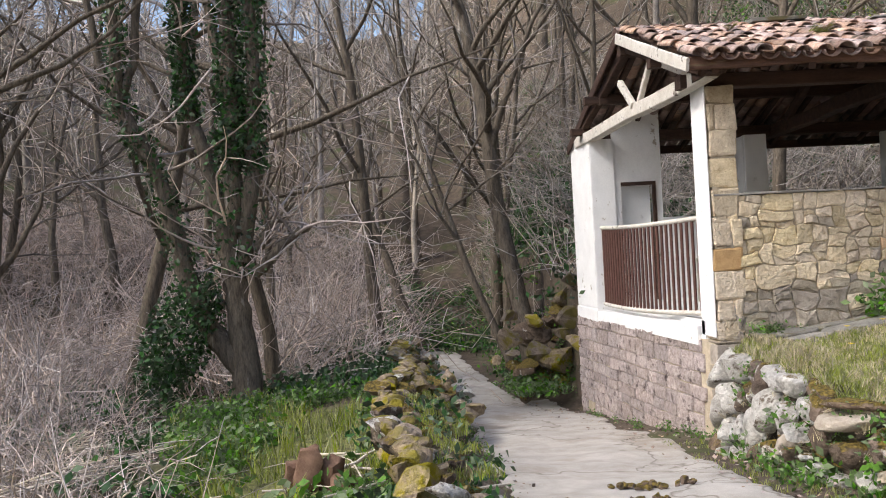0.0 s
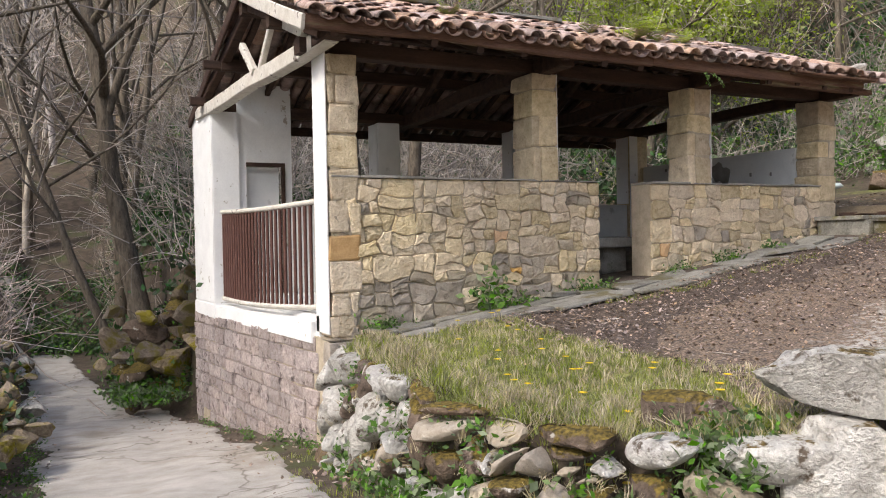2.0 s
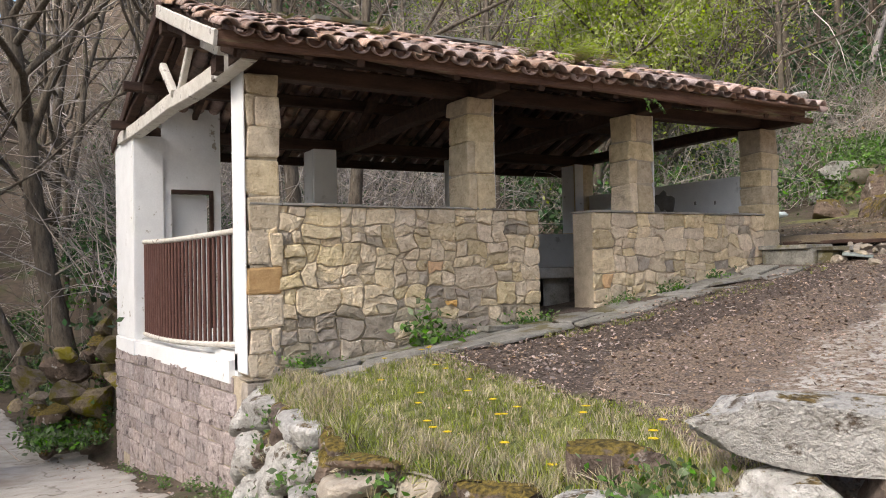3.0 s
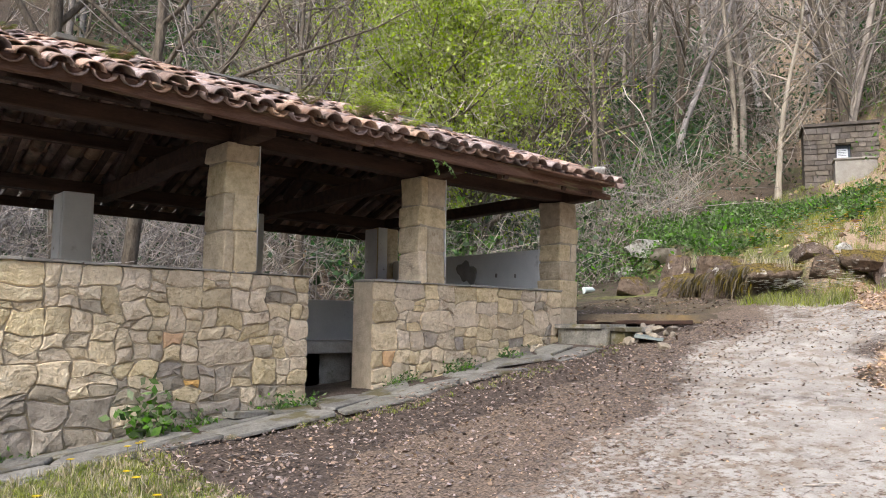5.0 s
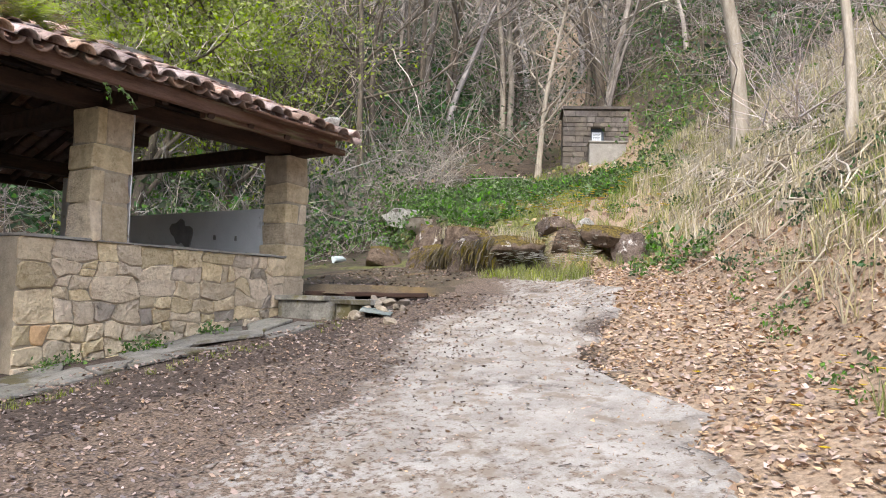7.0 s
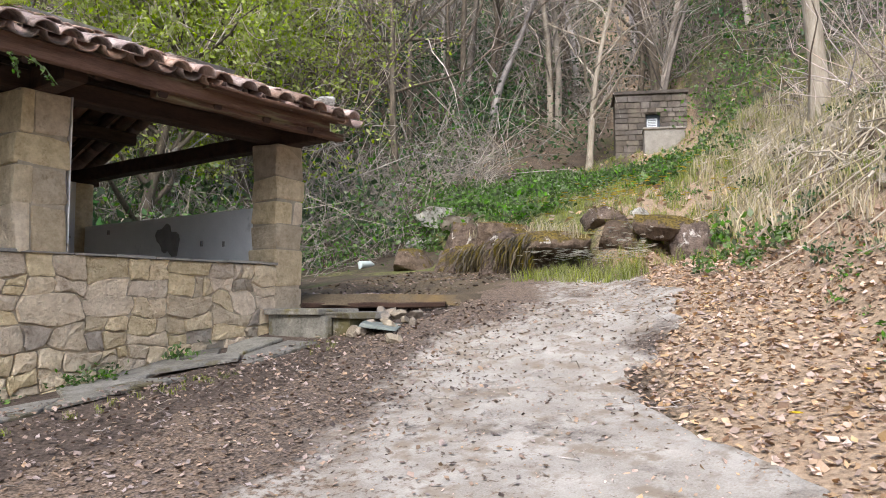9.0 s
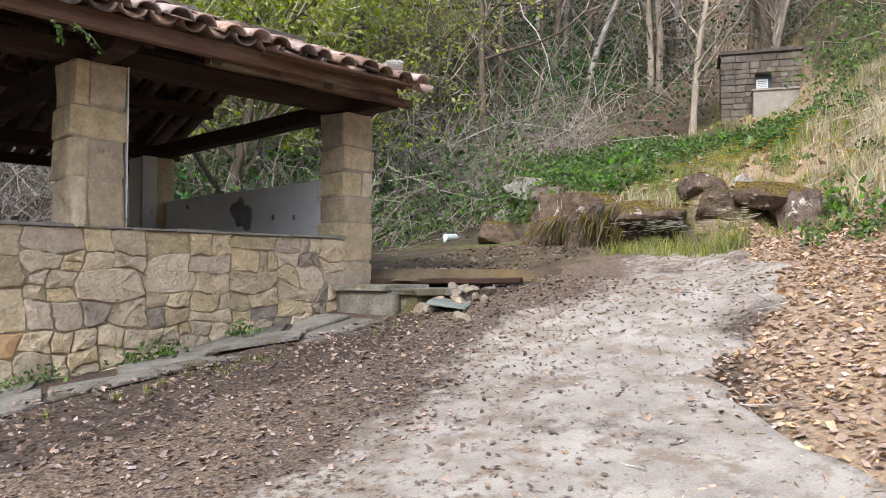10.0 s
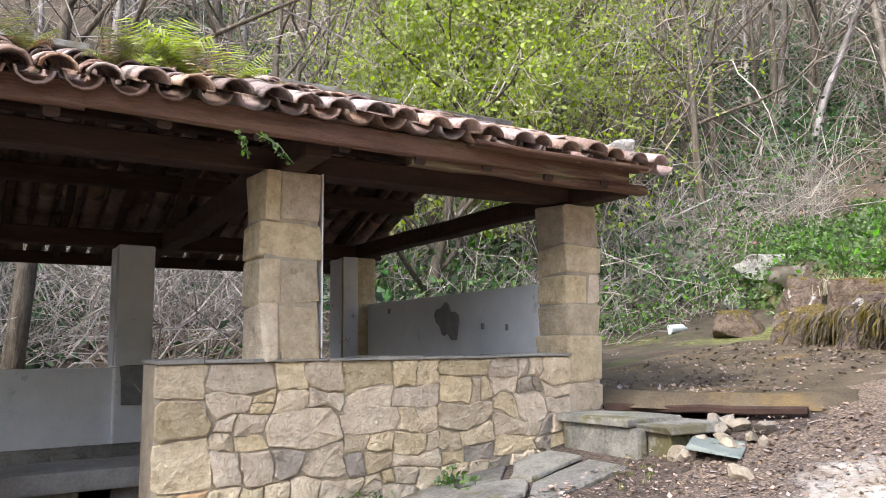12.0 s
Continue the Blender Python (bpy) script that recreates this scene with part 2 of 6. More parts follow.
M["notice"] = material("white_notice", (0.70, 0.74, 0.80), (0.82, 0.85, 0.88), 5, 0.5, 0.0)
M["dung"] = material("dark_dung", (0.03, 0.025, 0.02), (0.09, 0.075, 0.055), 20, 0.9, 0.6)
M["wet_moss"] = material("wet_moss_strands", (0.03, 0.024, 0.010), (0.16, 0.115, 0.035), 7, 0.6, 0.0, 30, island=0.6)
M["rust"] = material("old_wood", (0.10, 0.055, 0.035), (0.26, 0.16, 0.11), 8, 0.9, 0.5)


def crack_lines(m, scale, width, dark):
    """Thin wandering cracks in a hard surface."""
    n, l = m.node_tree.nodes, m.node_tree.links
    b = n["Principled BSDF"]
    old = b.inputs["Base Color"].links[0].from_socket
    geo = n.new("ShaderNodeNewGeometry")
    wob = n.new("ShaderNodeTexNoise")
    wob.inputs["Scale"].default_value = 2.5
    l.new(geo.outputs["Position"], wob.inputs["Vector"])
    add = n.new("ShaderNodeVectorMath")
    l.new(geo.outputs["Position"], add.inputs[0])
    l.new(wob.outputs["Color"], add.inputs[1])
    vor = n.new("ShaderNodeTexVoronoi")
    vor.feature = "DISTANCE_TO_EDGE"
    vor.inputs["Scale"].default_value = scale
    l.new(add.outputs[0], vor.inputs["Vector"])
    lim = n.new("ShaderNodeMapRange")
    lim.inputs[1].default_value, lim.inputs[2].default_value, lim.inputs[3].default_value, lim.inputs[4].default_value = 0.0, width, 0.75, 0.0
    l.new(vor.outputs["Distance"], lim.inputs[0])
    mx = n.new("ShaderNodeMix")
    mx.data_type = "RGBA"
    mx.inputs[7].default_value = (*dark, 1)
    l.new(lim.outputs[0], mx.inputs[0])
    l.new(old, mx.inputs[6])
    l.new(mx.outputs[2], b.inputs["Base Color"])


moss_cap(M["limestone"], (0.06, 0.042, 0.018), (0.22, 0.15, 0.045), 2.08)
moss_cap(M["dark_rock"], (0.06, 0.045, 0.015), (0.25, 0.18, 0.04), 1.62)
crack_lines(M["concrete"], 0.42, 0.014, (0.14, 0.12, 0.09))


def water_material():
    m = material("shallow_water", (0.03, 0.035, 0.03), (0.06, 0.06, 0.05), 2, 0.06, 0.02)
    m.node_tree.nodes["Principled BSDF"].inputs["Specular IOR Level"].default_value = 0.5
    return m


M["water"] = water_material()


def ground_material():
    m = material("soil", (0.035, 0.027, 0.02), (0.15, 0.115, 0.085), 3.5, 0.97, 1.0, 26, patch=(0.07, 0.085, 0.03), patch_scale=0.8, patch_at=0.53, patch_soft=0.15)
    n, l = m.node_tree.nodes, m.node_tree.links
    base = n["Principled BSDF"].inputs["Base Color"].links[0].from_socket
    att = n.new("ShaderNodeVertexColor")
    att.layer_name = "cover"
    sep = n.new("ShaderNodeSeparateColor")
    l.new(att.outputs[0], sep.inputs[0])
    geo = n.new("ShaderNodeNewGeometry")
    for i, (dark, light, s) in enumerate((((0.07, 0.085, 0.025), (0.24, 0.24, 0.08), 9.0), ((0.22, 0.155, 0.10), (0.50, 0.375, 0.26), 24.0), ((0.032, 0.024, 0.019), (0.15, 0.115, 0.094), 30.0))):
        t = n.new("ShaderNodeTexNoise")
        t.inputs["Scale"].default_value, t.inputs["Detail"].default_value, t.inputs["Roughness"].default_value = s, 8.0, 0.7
        l.new(geo.outputs["Position"], t.inputs["Vector"])
        r = n.new("ShaderNodeValToRGB")
        r.color_ramp.elements[0].position, r.color_ramp.elements[1].position = 0.35, 0.65
        r.color_ramp.elements[0].color, r.color_ramp.elements[1].color = (*dark, 1), (*light, 1)
        l.new(t.outputs[0], r.inputs[0])
        add = n.new("ShaderNodeMath")
        add.inputs[1].default_value = -0.5
        l.new(t.outputs[0], add.inputs[0])
        s2 = n.new("ShaderNodeMath")
        l.new(add.outputs[0], s2.inputs[0])
        l.new(sep.outputs[i], s2.inputs[1])
        st = n.new("ShaderNodeMapRange")
        st.inputs[1].default_value, st.inputs[2].default_value = 0.35, 0.65
        l.new(s2.outputs[0], st.inputs[0])
        mx = n.new("ShaderNodeMix")
        mx.data_type = "RGBA"
        l.new(st.outputs[0], mx.inputs[0])
        l.new(base, mx.inputs[6])
        l.new(r.outputs[0], mx.inputs[7])
        base = mx.outputs[2]
    l.new(base, n["Principled BSDF"].inputs["Base Color"])
    return m


M["ground"] = ground_material()

# ---- building blocks ----
rng = np.random.default_rng(7)


def mesh_of(name, verts, faces, mat, smooth=False):
    me = bpy.data.meshes.new(name)
    me.from_pydata([tuple(v) for v in verts], [], [tuple(f) for f in faces])
    me.materials.append(M[mat] if isinstance(mat, str) else mat)
    if smooth:
        me.shade_smooth()
    me.update()
    return me


def thing(name, label="", category="", group="", kind="", at=(0, 0, 0)):
    ob = new(name)
    ob.location = at
    ob.empty_display_size = 0.1
    return tagged(ob, label, category, group, kind)


def part(name, bm, mat, parent=None, label=""):
    """Links a bmesh (or a ready mesh) as one mesh object under a thing."""
    if isinstance(bm, bpy.types.Mesh):
        me = bm
    else:
        me = bpy.data.meshes.new(name)
        bm.normal_update()
        bm.to_mesh(me)
        bm.free()
        me.materials.append(M[mat])
    ob = new(name, me)
    ob.parent = parent
    if label:
        ob["label"] = label
    return ob


def box(x0, y0, z0, x1, y1, z1, bevel=0.0, bm=None, jitter=0.0):
    bm = bm or bmesh.new()
    made = bmesh.ops.create_cube(bm, size=1)["verts"]
    for v in made:
        v.co = Vector((x0 + (v.co.x + 0.5) * (x1 - x0), y0 + (v.co.y + 0.5) * (y1 - y0), z0 + (v.co.z + 0.5) * (z1 - z0)))
        if jitter:
            v.co += Vector(rng.uniform(-jitter, jitter, 3))
    if bevel:
        es = list({e for v in made for e in v.link_edges})
        bmesh.ops.bevel(bm, geom=es, offset=bevel, segments=2, affect="EDGES", profile=0.6)
    return bm


def beam(p, q, w, h, bm=None, bevel=0.012, wobble=0.0):
    """A squared timber from p to q, w wide and h high, in four lengths that stray a little."""
    p, q = Vector(p), Vector(q)
    d = (q - p).normalized()
    side = d.cross(Vector((0, 0, 1)))
    side = side.normalized() if side.length > 0.01 else Vector((1, 0, 0))
    up = side.cross(d).normalized()
    verts, faces, n = [], [], 6
    for i in range(n + 1):
        c = p.lerp(q, i / n) + Vector(rng.normal(0, wobble, 3))
        b = min(bevel, w * 0.3, h * 0.3)
        for a, e in ((-w / 2 + b, -h / 2), (w / 2 - b, -h / 2), (w / 2, -h / 2 + b), (w / 2, h / 2 - b), (w / 2 - b, h / 2), (-w / 2 + b, h / 2), (-w / 2, h / 2 - b), (-w / 2, -h / 2 + b)):
            verts.append(c + side * a + up * e)
    for i in range(n):
        for k in range(8):
            faces.append((i * 8 + k, i * 8 + (k + 1) % 8, i * 8 + 8 + (k + 1) % 8, i * 8 + 8 + k))
    faces += [tuple(range(7, -1, -1)), tuple(n * 8 + k for k in range(8))]
    me = bpy.data.meshes.new("beam")
    me.from_pydata(verts, [], faces)
    out = bm or bmesh.new()
    out.from_mesh(me)
    bpy.data.meshes.remove(me)
    return out


def tube(pts, radii, sides=5):
    pts = np.asarray(pts, float)
    n = len(pts)
    d = np.gradient(pts, axis=0)
    d /= np.linalg.norm(d, axis=1)[:, None] + 1e-9
    ref = np.array([0.31, 0.87, 0.2]) if abs(d[0] @ np.array([0.31, 0.87, 0.2])) < 0.8 else np.array([0.9, -0.1, 0.3])
    a = np.cross(d, ref)
    a /= np.linalg.norm(a, axis=1)[:, None] + 1e-9
    b = np.cross(d, a)
    th = np.arange(sides) * 2 * math.pi / sides
    r = np.asarray(radii, float)[:, None, None]
    v = pts[:, None] + r * (np.cos(th)[None, :, None] * a[:, None] + np.sin(th)[None, :, None] * b[:, None])
    f = [(i * sides + k, i * sides + (k + 1) % sides, (i + 1) * sides + (k + 1) % sides, (i + 1) * sides + k) for i in range(n - 1) for k in range(sides)]
    return v.reshape(-1, 3), np.array(f, int)


def join(pieces):
    """Vertex and quad arrays put together."""
    vs, fs, o = [], [], 0
    for v, f in pieces:
        vs.append(v)
        fs.append(np.asarray(f) + o)
        o += len(v)
    return np.concatenate(vs), np.concatenate(fs)


def fast_mesh(name, v, f, mat, smooth=False):
    """A mesh from arrays of vertices and of quads."""
    me = bpy.data.meshes.new(name)
    me.vertices.add(len(v))
    me.vertices.foreach_set("co", np.ascontiguousarray(v, np.float32).ravel())
    k = f.shape[1]
    me.loops.add(len(f) * k)
    me.loops.foreach_set("vertex_index", np.ascontiguousarray(f, np.int32).ravel())
    me.polygons.add(len(f))
    me.polygons.foreach_set("loop_start", np.arange(0, len(f) * k, k, dtype=np.int32))
    me.materials.append(M[mat])
    me.update(calc_edges=True)
    me.validate()
    if smooth:
        me.shade_smooth()
    return me


def turned(v, scale=1.0, yaw=0.0, at=(0, 0, 0), tilt=(0.0, 0.0)):
    m = np.array(Euler((tilt[0], tilt[1], yaw)).to_matrix())
    return (np.asarray(v) * scale) @ m.T + np.array(at)


# ---- lie of the land ----
UPPER_X, UPPER_Z = (-20, 3, 5.5, 7.5, 9, 10.5, 12.6, 14.1, 15.8, 18, 20, 24, 28, 32, 36, 60, 90, 150), (-0.6, 0.22, 0.48, 0.70, 0.84, 1.05, 1.35, 1.74, 2.03, 2.30, 2.65, 3.6, 4.75, 5.95, 8.5, 22, 42, 74)
LOWER_Y, LOWER_Z = (-40, -10, 0, 3, 6, 9.7, 14.5, 20, 30, 60), (1.0, 0.7, 0.42, 0.2, -0.15, -0.65, -1.28, -1.65, -1.6, -1.0)
EDGE_Y, EDGE_X = (-40, -5, 0, 3, 4.3, 4.9, 5.9, 6.8, 8.0, 9.5, 14.5, 16, 30), (1, 3.4, 4.6, 6.2, 6.75, 6.15, 5.55, 5.4, 5.5, 5.6, 5.12, 5.0, 5.0)


def step(a, b, x):
    t = np.clip((x - a) / (b - a), 0, 1)
    return t * t * (3 - 2 * t)


def rough_noise(x, y):
    return np.sin(x * 1.7 + 1.3 * np.sin(y * 1.1)) * np.cos(y * 1.9 + 0.7 * np.sin(x * 2.3)) + 0.5 * np.sin(x * 4.1 + y * 3.3) * np.cos(y * 4.7 - x * 2.9)


def bank_side(x, y):
    return (x - 9.5) * 0.475 - (y - 2.2) * 0.88 - 1.9 * step(19, 29, x)


def land(x, y):
    """Height of the ground."""
    x, y = np.asarray(x, float), np.asarray(y, float)
    upper = np.interp(x, UPPER_X, UPPER_Z) + 0.03 * np.clip(y - 8, -5, 1)
    ledge = (x - 16.9) * 0.83 - (y - 8.0) * 0.55
    upper = upper + 0.75 * step(0.0, 0.9, ledge) * step(7.0, 8.2, y) * step(20, 16, y)
    lower = np.interp(y, LOWER_Y, LOWER_Z)
    meadow = np.interp(y, (-40, 0, 6, 12, 18, 30, 60), (0.9, 0.32, -0.12, -0.40, -0.75, -0.9, -0.5)) - 0.06 * np.clip(1.4 - x, 0, 12)
    lower = lower + (meadow - lower) * step(2.45, 1.7, x)
    s = x - np.interp(y, EDGE_Y, EDGE_X)
    wide = np.interp(y, (-5, 3.4, 4.4, 5.0), (5, 2.4, 0.9, 0.28))
    f = step(-0.5 * wide, 0.5 * wide, s)
    z = lower + (upper - lower) * f
    # the cut bank beside the upper road
    b = bank_side(x, y)
    bank = 0.14 * np.clip(b + 1.4, 0, 1.4) + 0.85 * np.clip(b, 0, 5.5) + 0.5 * np.clip(b - 5.5, 0, 40)
    z = z + bank * step(2.5, 7.5, x) + 0.4 * np.clip(-2.5 - y, 0, 30) * step(7.5, 2.5, x)
    # the wooded slope behind the wash house
    back = np.clip(y - 14.9, 0, 60)
    z = z + 0.34 * back * step(4.2, 6.5, x - np.clip(y - 20, 0, 20) * 0.1) + 0.5 * step(4.3, 5.2, x) * step(14.9, 16, y) * step(9, 6, x)
    # the far sides of the valley
    r = np.hypot(x - 4, y - 4)
    z = z + 0.45 * np.clip(r - 24, 0, 60) * step(34, 30, x) * step(8, 16, np.hypot(x - 26, y - 9)) * (0.2 + 0.8 * step(-8, 12, y)) + 0.1 * np.clip(r - 80, 0, 200)
    near = step(0.0, 1.2, np.abs(b + 2.2) - 2.0)
    return z + rough_noise(x, y) * (0.03 + 0.05 * step(0.3, 2.0, b) + 0.06 * step(1.5, -1.0, x)) * np.clip(near + step(1.6, 0.5, x), 0, 1) + 0.25 * rough_noise(x * 0.23, y * 0.23) * step(18, 28, r)


def axis_steps(a, b, fine, out):
    core = list(np.arange(a, b + 1e-6, fine))
    lo, hi, g = [], [], fine
    x = a
    while x > -out:
        g *= 1.12
        x -= g
        lo.append(x)
    x, g = b, fine
    while x < out:
        g *= 1.12
        x += g
        hi.append(x)
    return np.array(lo[::-1] + core + hi)


def build_ground():
    xs, ys = axis_steps(-4.0, 20.0, 0.14, 400), axis_steps(0.0, 17.0, 0.14, 400)
    gx, gy = np.meshgrid(xs, ys, indexing="ij")
    z = land(gx, gy)
    v = np.stack([gx, gy, z], -1).reshape(-1, 3)
    nx, ny = len(xs), len(ys)
    i = (np.arange(nx - 1)[:, None] * ny + np.arange(ny - 1)[None]).ravel()
    f = np.stack([i, i + ny, i + ny + 1, i + 1], -1)
    me = fast_mesh("ground", v, f, "ground", True)
    x, y = v[:, 0], v[:, 1]
    b = bank_side(x, y)
    s = x - np.interp(y, EDGE_Y, EDGE_X)
    grass = 0.9 * step(0.0, 0.5, s) * step(9.3, 8.6, y) * step(3.5, 4.6, y) * step(1.9, 1.2, s) * step(8.6, 7.2, x)
    grass = np.maximum(grass, 0.58 * step(2.0, 1.2, x) * step(-0.5, 0.4, x - 1.95 + 0.32 * (y - 0.8)) * step(14, 11, y) * step(2, 5, y))
    grass = np.maximum(grass, 0.62 * (0.45 + 0.55 * step(-0.4, 0.5, rough_noise(x * 0.6, y * 0.6))) * step(16.5, 18, x) * step(30, 26, x) * step(-1, 1.5, -b + 1.5) * step(16, 13, y))
    grass = np.maximum(grass, 0.45 * step(1.0, 2.0, b) * step(30, 24, x))
    litter = 0.75 * step(-1.8, -1.0, b) * step(1.4, 0.5, b) * step(5, 7, x) + 0.36 * step(14.5, 16, y) * step(4.5, 6, x) + 0.42 * step(0.5, 1.5, b) * step(30, 24, x)
    mud = 0.9 * step(6.0, 6.8, y) * step(10, 9.6, y) * step(6.4, 7.4, x) * step(15.5, 14.5, x)
    col = me.color_attributes.new("cover", "FLOAT_COLOR", "POINT")
    c = np.stack([grass, np.clip(litter, 0, 1), mud, np.ones_like(x)], -1).astype(np.float32)
    col.data.foreach_set("color", c.ravel())
    return tagged(new("ground", me), "brown woodland soil with grass and leaf litter", "ground", kind="structure")


build_ground()


def strip(name, mat, u, lo, hi, along_x, lift, label, ragged=0.16, n=26):
    """A road surface between two edges, ragged at the sides, with a thin broken rim."""
    def fray(seed):
        return np.array([1.3 * noise.noise((a * 0.55, seed, 0.3)) + 0.9 * noise.noise((a * 1.9, seed, 1.7)) + 0.6 * noise.noise((a * 5.5, seed, 4.1)) for a in u])

    lo, hi = lo + ragged * fray(3.7), hi + ragged * fray(8.2)
    k = np.linspace(0, 1, n)
    w = lo[:, None] + (hi - lo)[:, None] * k[None]
    uu = np.repeat(u[:, None], n, 1)
    x, y = (uu, w) if along_x else (w, uu)
    z = land(x, y) + lift
    z[:, 0] -= lift + 0.05
    z[:, -1] -= lift + 0.05
    v = np.stack([x, y, z], -1).reshape(-1, 3)
    i = (np.arange(len(u) - 1)[:, None] * n + np.arange(n - 1)[None]).ravel()
    f = np.stack([i, i + n, i + n + 1, i + 1], -1)
    if not along_x:
        f = f[:, ::-1]
    me = fast_mesh(name, v, f, mat, True)
    # how far mould and grit reach in from the two sides
    wear = np.maximum(0.10 * step(0.16, 0.0, k), 0.50 * step(0.52, 1.0, k)) - 0.06
    grit = 0.05 * np.sin(uu * 0.9) - 0.01 + 0.10 * step(0.35, 0.9, k)[None]
    col = me.color_attributes.new("wear", "FLOAT_COLOR", "POINT")
    c = np.stack([np.repeat(wear[None], len(u), 0), grit, grit * 0, grit * 0 + 1], -1).astype(np.float32)
    col.data.foreach_set("color", c.ravel())
    return tagged(new(name, me), label, "road", kind="structure")


u = np.arange(-14, 31, 0.1)
strip("road_lower", "concrete", u, np.interp(u, (-14, 0, 3, 5, 7, 12, 16, 20, 25, 31), (-1.5, 0.3, 2.0, 2.5, 2.6, 2.5, 2.6, 2.5, 2.0, 0.3)), np.interp(u, (-14, 0, 3, 4.5, 6, 8, 9.5, 14.5, 17, 20, 25, 31), (2.5, 4.6, 5.6, 5.4, 4.7, 4.6, 4.9, 4.75, 4.0, 3.8, 3.4, 2.0)), False, 0.02, "pale cracked concrete lane with dappled tree shade")
u = np.arange(3.2, 16.4, 0.09)
strip("road_upper", "gravel", u, np.interp(u, (3.2, 6, 8, 10.6, 11.7, 12.4, 15, 16.4), (0.5, 1.4, 2.6, 3.85, 4.6, 5.1, 6.1, 7.1)), np.interp(u, (3.2, 5.6, 6.4, 7.2, 8.5, 10.7, 12.6, 14.2, 16.4), (2.4, 3.4, 4.9, 6.9, 7.6, 7.9, 8.2, 8.3, 8.3)), True, 0.026, "worn pale concrete track with gravel and leaf bits", 0.25, 34)

# ---- the wash house ----
FY, TOP, COLTOP = 9.69, 2.20, 3.50     # front face, wall top, top of the pillars
RIDGE_Y, RIDGE_Z, EAVE_Y, EAVE_Z, BACK_Y, BACK_Z = 11.7, 4.62, 9.02, 3.60, 14.75, 3.42


def west_x(y):
    return 5.41 - (y - FY) * 0.101


def clip_poly(poly, px, py, nx, ny):
    """Keeps the part of a polygon where (p - (px, py)) . n <= 0."""
    out = []
    for i, a in enumerate(poly):
        b = poly[(i + 1) % len(poly)]
        da, db = (a[0] - px) * nx + (a[1] - py) * ny, (b[0] - px) * nx + (b[1] - py) * ny
        if da <= 0:
            out.append(a)
        if da * db < 0:
            t = da / (da - db)
            out.append((a[0] + t * (b[0] - a[0]), a[1] + t * (b[1] - a[1])))
    return out


def rubble_cells(u0, v0, u1, v1, size, seed, stretch=1.45, rounds=2):
    """Irregular stones that fill a rectangle: cells round relaxed random points."""
    g = np.random.default_rng(seed)
    n = max(4, int((u1 - u0) * (v1 - v0) / (size * size)))
    p = np.stack([g.uniform(u0, u1, n), g.uniform(v0, v1, n)], -1)
    weight = g.uniform(0.8, 1.2, n)
    for r in range(rounds):
        cells = []
        for i in range(n):
            poly = [(u0, v0), (u1, v0), (u1, v1), (u0, v1)]
            d = np.hypot((p[:, 0] - p[i, 0]) / stretch, p[:, 1] - p[i, 1])
            for j in np.argsort(d)[1:22]:
                wx, wy = (p[j, 0] - p[i, 0]) / stretch ** 2, p[j, 1] - p[i, 1]
                k = weight[i] / (weight[i] + weight[j])
                poly = clip_poly(poly, p[i, 0] + (p[j, 0] - p[i, 0]) * k, p[i, 1] + (p[j, 1] - p[i, 1]) * k, wx, wy)
                if len(poly) < 3:
                    break
            cells.append(poly)
        if r < rounds - 1:
            p = np.array([np.mean(c, axis=0) if len(c) > 2 else q for c, q in zip(cells, p)]) * 0.7 + p * 0.3
    return [c for c in cells if len(c) > 2]


def split_stones(u0, v0, u1, v1, seed, lo=0.13, hi=0.42):
    """Rough squared rubble: a rectangle split again and again, its joints bent by a soft warp."""
    g = np.random.default_rng(seed)
    todo, done = [(u0, v0, u1, v1)], []
    while todo:
        a, b, c, d = todo.pop()
        w, h = c - a, d - b
        limit_w, limit_h = g.uniform(lo * 1.5, hi * 1.35), g.uniform(lo * 1.15, hi * 0.72)
        if w > limit_w and w / limit_w >= h / limit_h * 0.9:
            m = a + w * g.uniform(0.36, 0.64)
            todo += [(a, b, m, d), (m, b, c, d)]
        elif h > limit_h:
            m = b + h * g.uniform(0.36, 0.64)
            todo += [(a, b, c, m), (a, m, c, d)]
        else:
            done.append((a, b, c, d))

    def warp(u, v):
        k = min(1.0, (u - u0) / 0.15, (u1 - u) / 0.15, (v - v0) / 0.15, (v1 - v) / 0.12)
        k = max(k, 0.0)
        du = 0.075 * noise.noise((u * 3.1, v * 4.3, seed)) + 0.045 * noise.noise((u * 8.0, v * 8.0, seed + 5.5))
        dv = 0.075 * noise.noise((u * 3.1 + 31, v * 4.3, seed)) + 0.05 * noise.noise((u * 7.0 + 17, v * 7.0, seed + 9.5))
        return (u + k * du, v + k * dv)

    out = []
    for a, b, c, d in done:
        ring = [(a, b), ((a + c) / 2, b), (c, b), (c, (b + d) / 2), (c, d), ((a + c) / 2, d), (a, d), (a, (b + d) / 2)]
        cut = g.random(4) < 0.42
        keep = []
        for i, p in enumerate(ring):
            if i % 2 == 0 and cut[i // 2] and min(c - a, d - b) > 0.1:
                # a knocked-off corner
                q, r = ring[i - 1], ring[(i + 1) % 8]
                s = g.uniform(0.12, 0.34)
                keep += [(p[0] + (q[0] - p[0]) * s, p[1] + (q[1] - p[1]) * s), (p[0] + (r[0] - p[0]) * s, p[1] + (r[1] - p[1]) * s)]
            else:
                keep.append(p)
        out.append([warp(*p) for p in keep])
    return out


